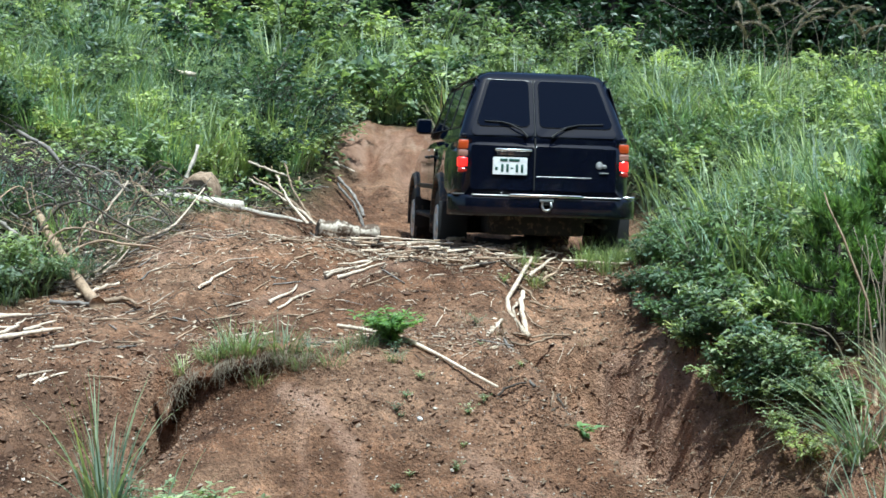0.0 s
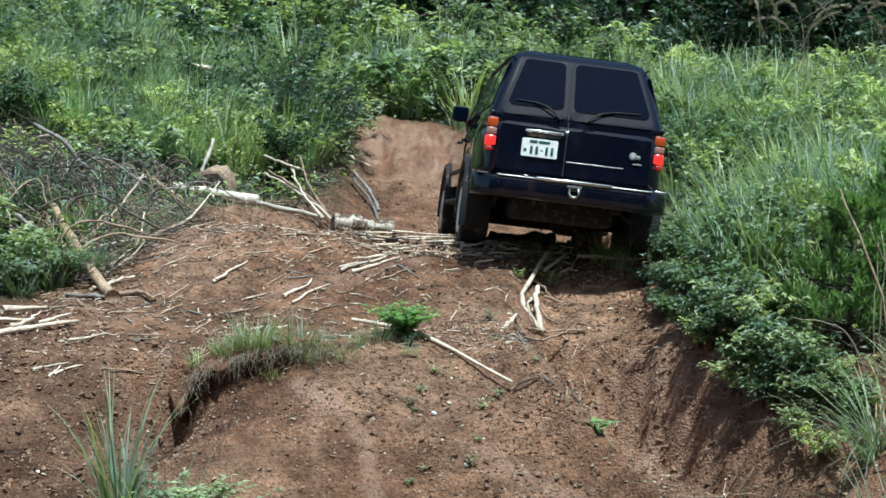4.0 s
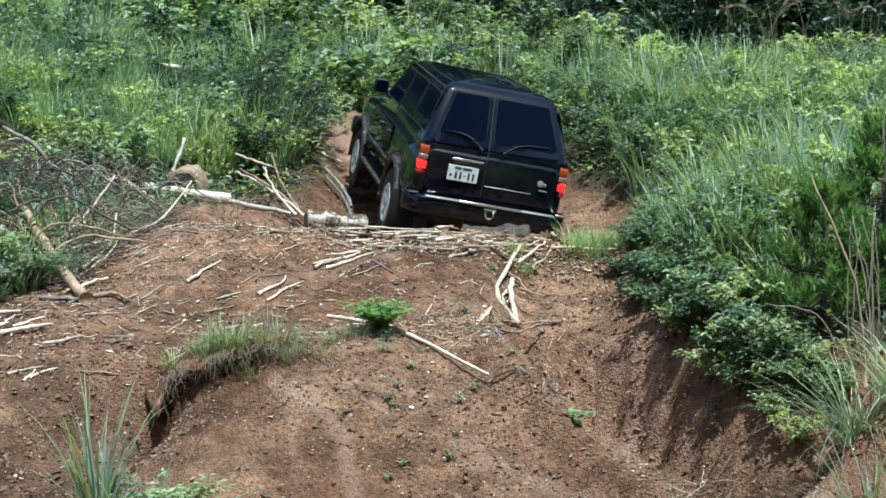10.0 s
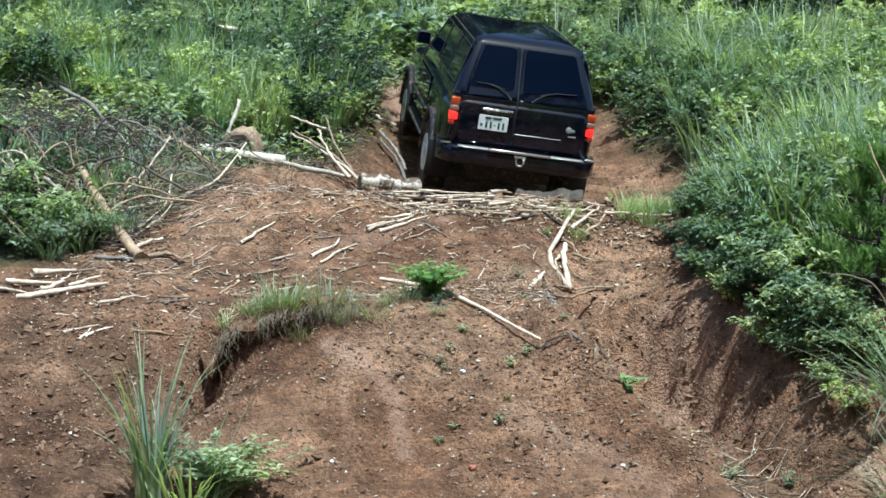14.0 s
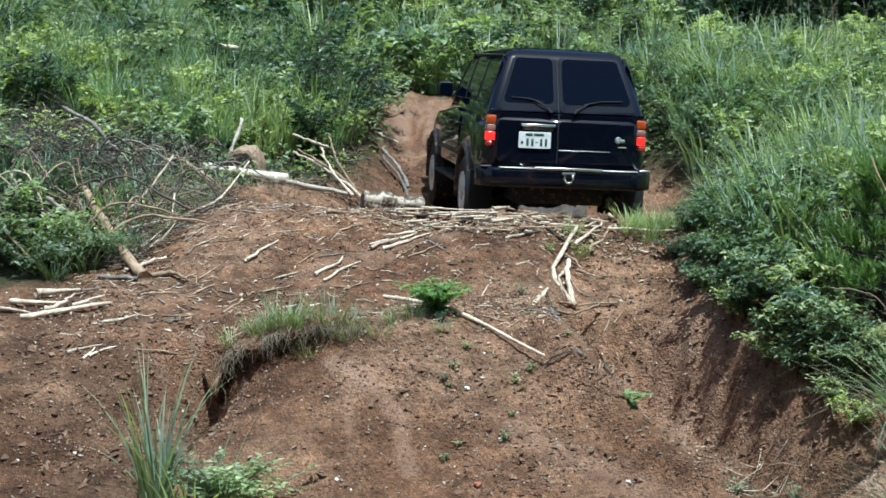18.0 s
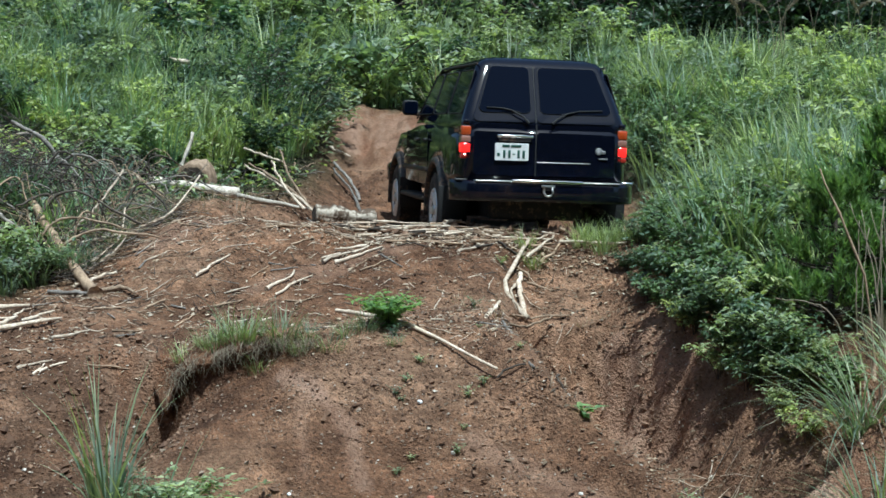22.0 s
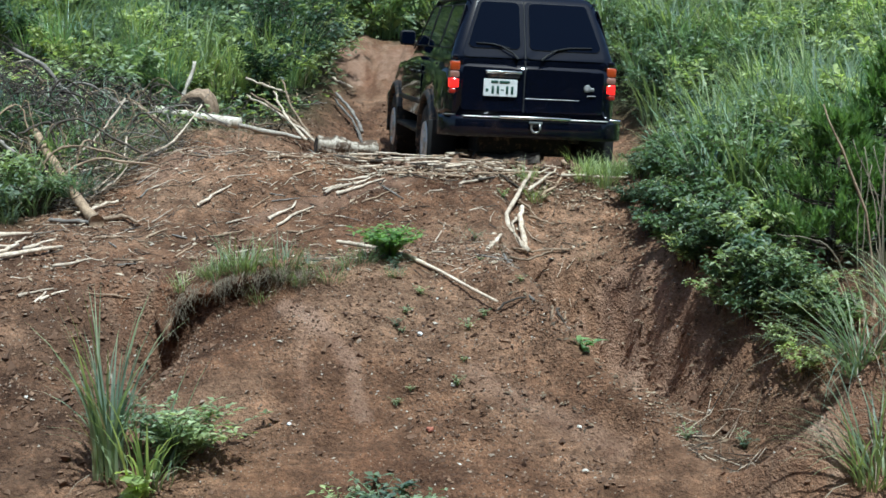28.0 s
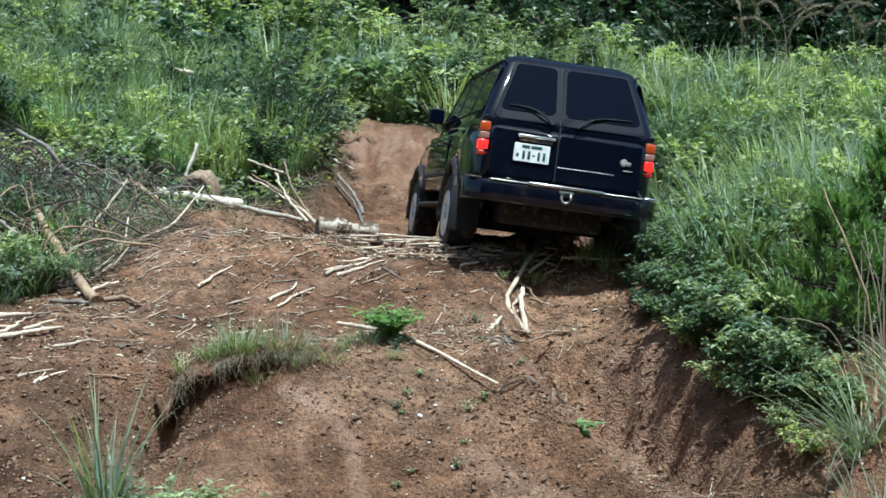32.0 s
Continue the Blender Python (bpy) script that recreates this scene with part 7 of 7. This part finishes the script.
    plant_out(lf[1], [(-3.6, 14.75, 0, 0.8), (-4.0, 15.1, 50, 1.0), (-3.85, 17.5, 0, 1.3), (-4.15, 16.4, 5, 1.2), (-3.75, 15.9, 35, 1.1), (-4.35, 16.1, 75, 1.2), (-3.95, 15.5, 75, 1.0), (-3.8, 16.5, 15, 1.1), (-4.55, 16.5, 55, 1.3), (-5.0, 15.8, 5, 1.3), (-5.2, 16.6, 25, 1.3), (-4.6, 15.7, 25, 1.2), (-3.7, 16.9, 65, 0.9), (-4.0, 17.0, 5, 1.3), (-4.75, 16.9, 5, 1.4), (-4.3, 15.8, 0, 1.0), (-4.7, 16.3, 0, 1.1), (-4.0, 18.2, 0, 1.2), (-4.5, 16.9, 15, 1.1), (-5.1, 16.2, 0, 1.2), (-4.8, 17.4, 35, 1.2), (-4.9, 15.4, 85, 1.0), (-4.35, 17.7, 65, 1.2)], "blue-green long grass in the brush heap", "grass", "grass at the heap")
    eg = [grass_clump(220, 34, 0.12, 0.40, 0.009, 0.6, 1.1, GRASS_DEEP, "grass_tuft", 22), grass_clump(221, 26, 0.14, 0.34, 0.008, 0.7, 1.2, GRASS, "grass_tuft", 30)]
    er = np.random.default_rng(222)
    pl = []
    for k in range(34):
        yy = er.uniform(14.7, 16.9)
        pl.append((float(np.interp(yy, (14.4, 15.2, 16, 17, 18.4), (-3.65, -3.3, -3.2, -3.0, -2.75))) - abs(er.normal(0, 0.35)), yy, er.uniform(0, 360), er.uniform(0.6, 1.15)))
    for k in range(2):
        plant_out(eg[k], pl[k::2], "half-dry grass tuft at the edge of the brush bank", "grass", "grass at the heap")
    hs = shrub(202, 0.5, 0.45, 7, 380, 0.085, LEAF_LIGHT, "shrub", 0.5, 0.35)
    plant_out(hs, [(-4.4, 17.2, 40, 0.9), (-5.0, 16.6, 90, 1.2), (-4.9, 17.8, 20, 1.2), (-5.3, 15.7, 10, 1.1), (-4.4, 18.6, 0, 1.3)], "light green shrub growing through the brush heap", "shrub", "shrubs at the heap")


foreground()


def motions():
    """The car creeps back, climbs the bank, rolls down again; its wheels turn with the way it goes."""
    rows = [
        (0, pose(0.482, 16.654, 0.062, -2.43, 1.27, 6.96)),
        (0.5, pose(0.486, 16.436, 0.078, -3.05, 3.16, 5.81)),
        (1, pose(0.490, 16.345, 0.100, -3.20, 4.24, 5.68)),
        (1.5, pose(0.488, 16.340, 0.119, -3.60, 5.17, 5.80)),
        (2, pose(0.494, 16.142, 0.104, -5.30, 5.81, 5.57)),
        (2.5, pose(0.516, 16.204, 0.127, -3.36, 5.95, 5.16)),
        (3, pose(0.526, 16.139, 0.133, -3.58, 6.12, 4.90)),
        (3.5, pose(0.535, 16.063, 0.143, -3.90, 5.96, 4.78)),
        (5.5, pose(0.565, 15.749, 0.163, -4.52, 6.01, 4.84)),
        (6, pose(0.563, 15.760, 0.163, -4.51, 6.41, 4.69)),
        (6.5, pose(0.568, 15.770, 0.169, -4.45, 6.17, 4.69)),
        (7, pose(0.564, 15.748, 0.164, -4.46, 6.35, 4.76)),
        (7.5, pose(0.551, 15.782, 0.126, -3.62, 6.78, 5.07)),
        (8, pose(0.490, 16.115, 0.085, -3.20, 7.73, 5.22)),
        (8.5, pose(0.496, 16.575, 0.021, -2.27, 1.67, 7.72)),
        (9, pose(0.290, 17.247, 0.005, -0.23, 2.76, 9.60)),
        (9.5, pose(0.148, 17.911, -0.026, 2.51, 5.35, 11.91)),
        (10, pose(-0.105, 18.722, -0.065, 8.27, 10.31, 12.10)),
        (10.5, pose(-0.273, 19.434, 0.073, 6.51, 11.91, 13.59)),
        (11, pose(-0.482, 19.986, 0.224, 9.63, 12.37, 15.63)),
        (11.5, pose(-0.560, 20.568, 0.328, 12.01, 13.21, 13.77)),
        (12, pose(-0.521, 20.427, 0.312, 10.29, 10.70, 12.88)),
        (12.5, pose(-0.451, 20.107, 0.211, 9.40, 10.16, 12.46)),
        (13, pose(-0.373, 19.956, 0.134, 9.39, 8.32, 11.84)),
        (13.5, pose(-0.324, 19.647, 0.096, 9.23, 7.58, 10.45)),
        (14, pose(-0.288, 19.528, 0.085, 9.17, 7.57, 10.04)),
        (14.5, pose(-0.277, 19.547, 0.100, 9.28, 7.58, 9.96)),
        (16.5, pose(-0.027, 18.630, -0.083, 5.85, 8.05, 8.81)),
        (17, pose(0.043, 18.233, -0.031, 3.12, 7.52, 8.96)),
        (17.5, pose(0.164, 18.012, -0.026, 2.12, 4.56, 9.59)),
        (18, pose(0.230, 17.756, 0.009, 0.58, 2.69, 9.55)),
        (18.5, pose(0.290, 17.590, 0.013, -0.19, 3.70, 10.12)),
        (19, pose(0.377, 17.322, 0.000, 0.20, 0.95, 10.39)),
        (19.5, pose(0.388, 17.197, 0.030, -0.79, 2.19, 10.57)),
        (20, pose(0.406, 17.051, 0.038, -1.27, 2.46, 10.68)),
        (20.5, pose(0.444, 16.934, 0.025, -1.11, 2.56, 10.61)),
        (21, pose(0.458, 16.887, 0.027, -1.07, 2.12, 10.70)),
        (21.5, pose(0.456, 16.827, 0.027, -1.19, 2.42, 10.53)),
        (22, pose(0.463, 16.885, 0.027, -1.30, 2.40, 10.40)),
        (22.5, pose(0.461, 16.874, 0.029, -1.34, 2.50, 10.35)),
        (23, pose(0.461, 16.856, 0.027, -1.61, 2.49, 10.34)),
        (23.5, pose(0.467, 16.936, 0.018, -1.60, 2.32, 10.25)),
        (24, pose(0.453, 16.895, 0.020, -1.57, 2.85, 10.48)),
        (24.5, pose(0.458, 16.882, 0.024, -1.60, 2.77, 10.30)),
        (26.5, pose(0.418, 16.872, 0.011, -1.23, 3.11, 10.03)),
        (27, pose(0.352, 16.982, 0.008, -0.98, 2.82, 8.91)),
        (27.5, pose(0.340, 17.054, 0.006, -0.66, 2.71, 9.16)),
        (28, pose(0.342, 17.045, 0.005, -0.41, 2.66, 9.23)),
        (28.5, pose(0.344, 17.011, 0.004, -0.77, 2.49, 9.43)),
        (29, pose(0.368, 16.923, 0.019, -1.32, 2.57, 9.33)),
        (29.5, pose(0.441, 16.712, 0.019, -1.58, 2.17, 9.74)),
        (30, pose(0.478, 16.491, 0.059, -2.44, 2.06, 9.46)),
        (30.5, pose(0.513, 16.323, 0.073, -3.02, 2.53, 9.24)),
        (31, pose(0.514, 16.238, 0.088, -3.04, 5.12, 8.65)),
        (31.5, pose(0.516, 16.120, 0.106, -3.43, 6.11, 8.27)),
        (32, pose(0.538, 15.966, 0.123, -3.86, 7.56, 7.99)),
    ]
    walk(car, rows)
    turn, spin = 0.0, [(0.0, 0.0)]
    for (t0, a), (t1, b) in zip(rows, rows[1:]):
        way = (b.translation - a.translation).dot(a.to_3x3() @ Vector((0, 1, 0)))
        steps = 1 + int(abs(way) / 0.4)
        for k in range(1, steps + 1):
            spin.append((t0 + (t1 - t0) * k / steps, turn + way * k / steps / 0.392))
        turn += way / 0.392
    for w in wheels:
        x, y, z = w.location
        walk(w, [(t, pose(x, y, z, -math.degrees(a), 0, 0)) for t, a in spin])


motions()
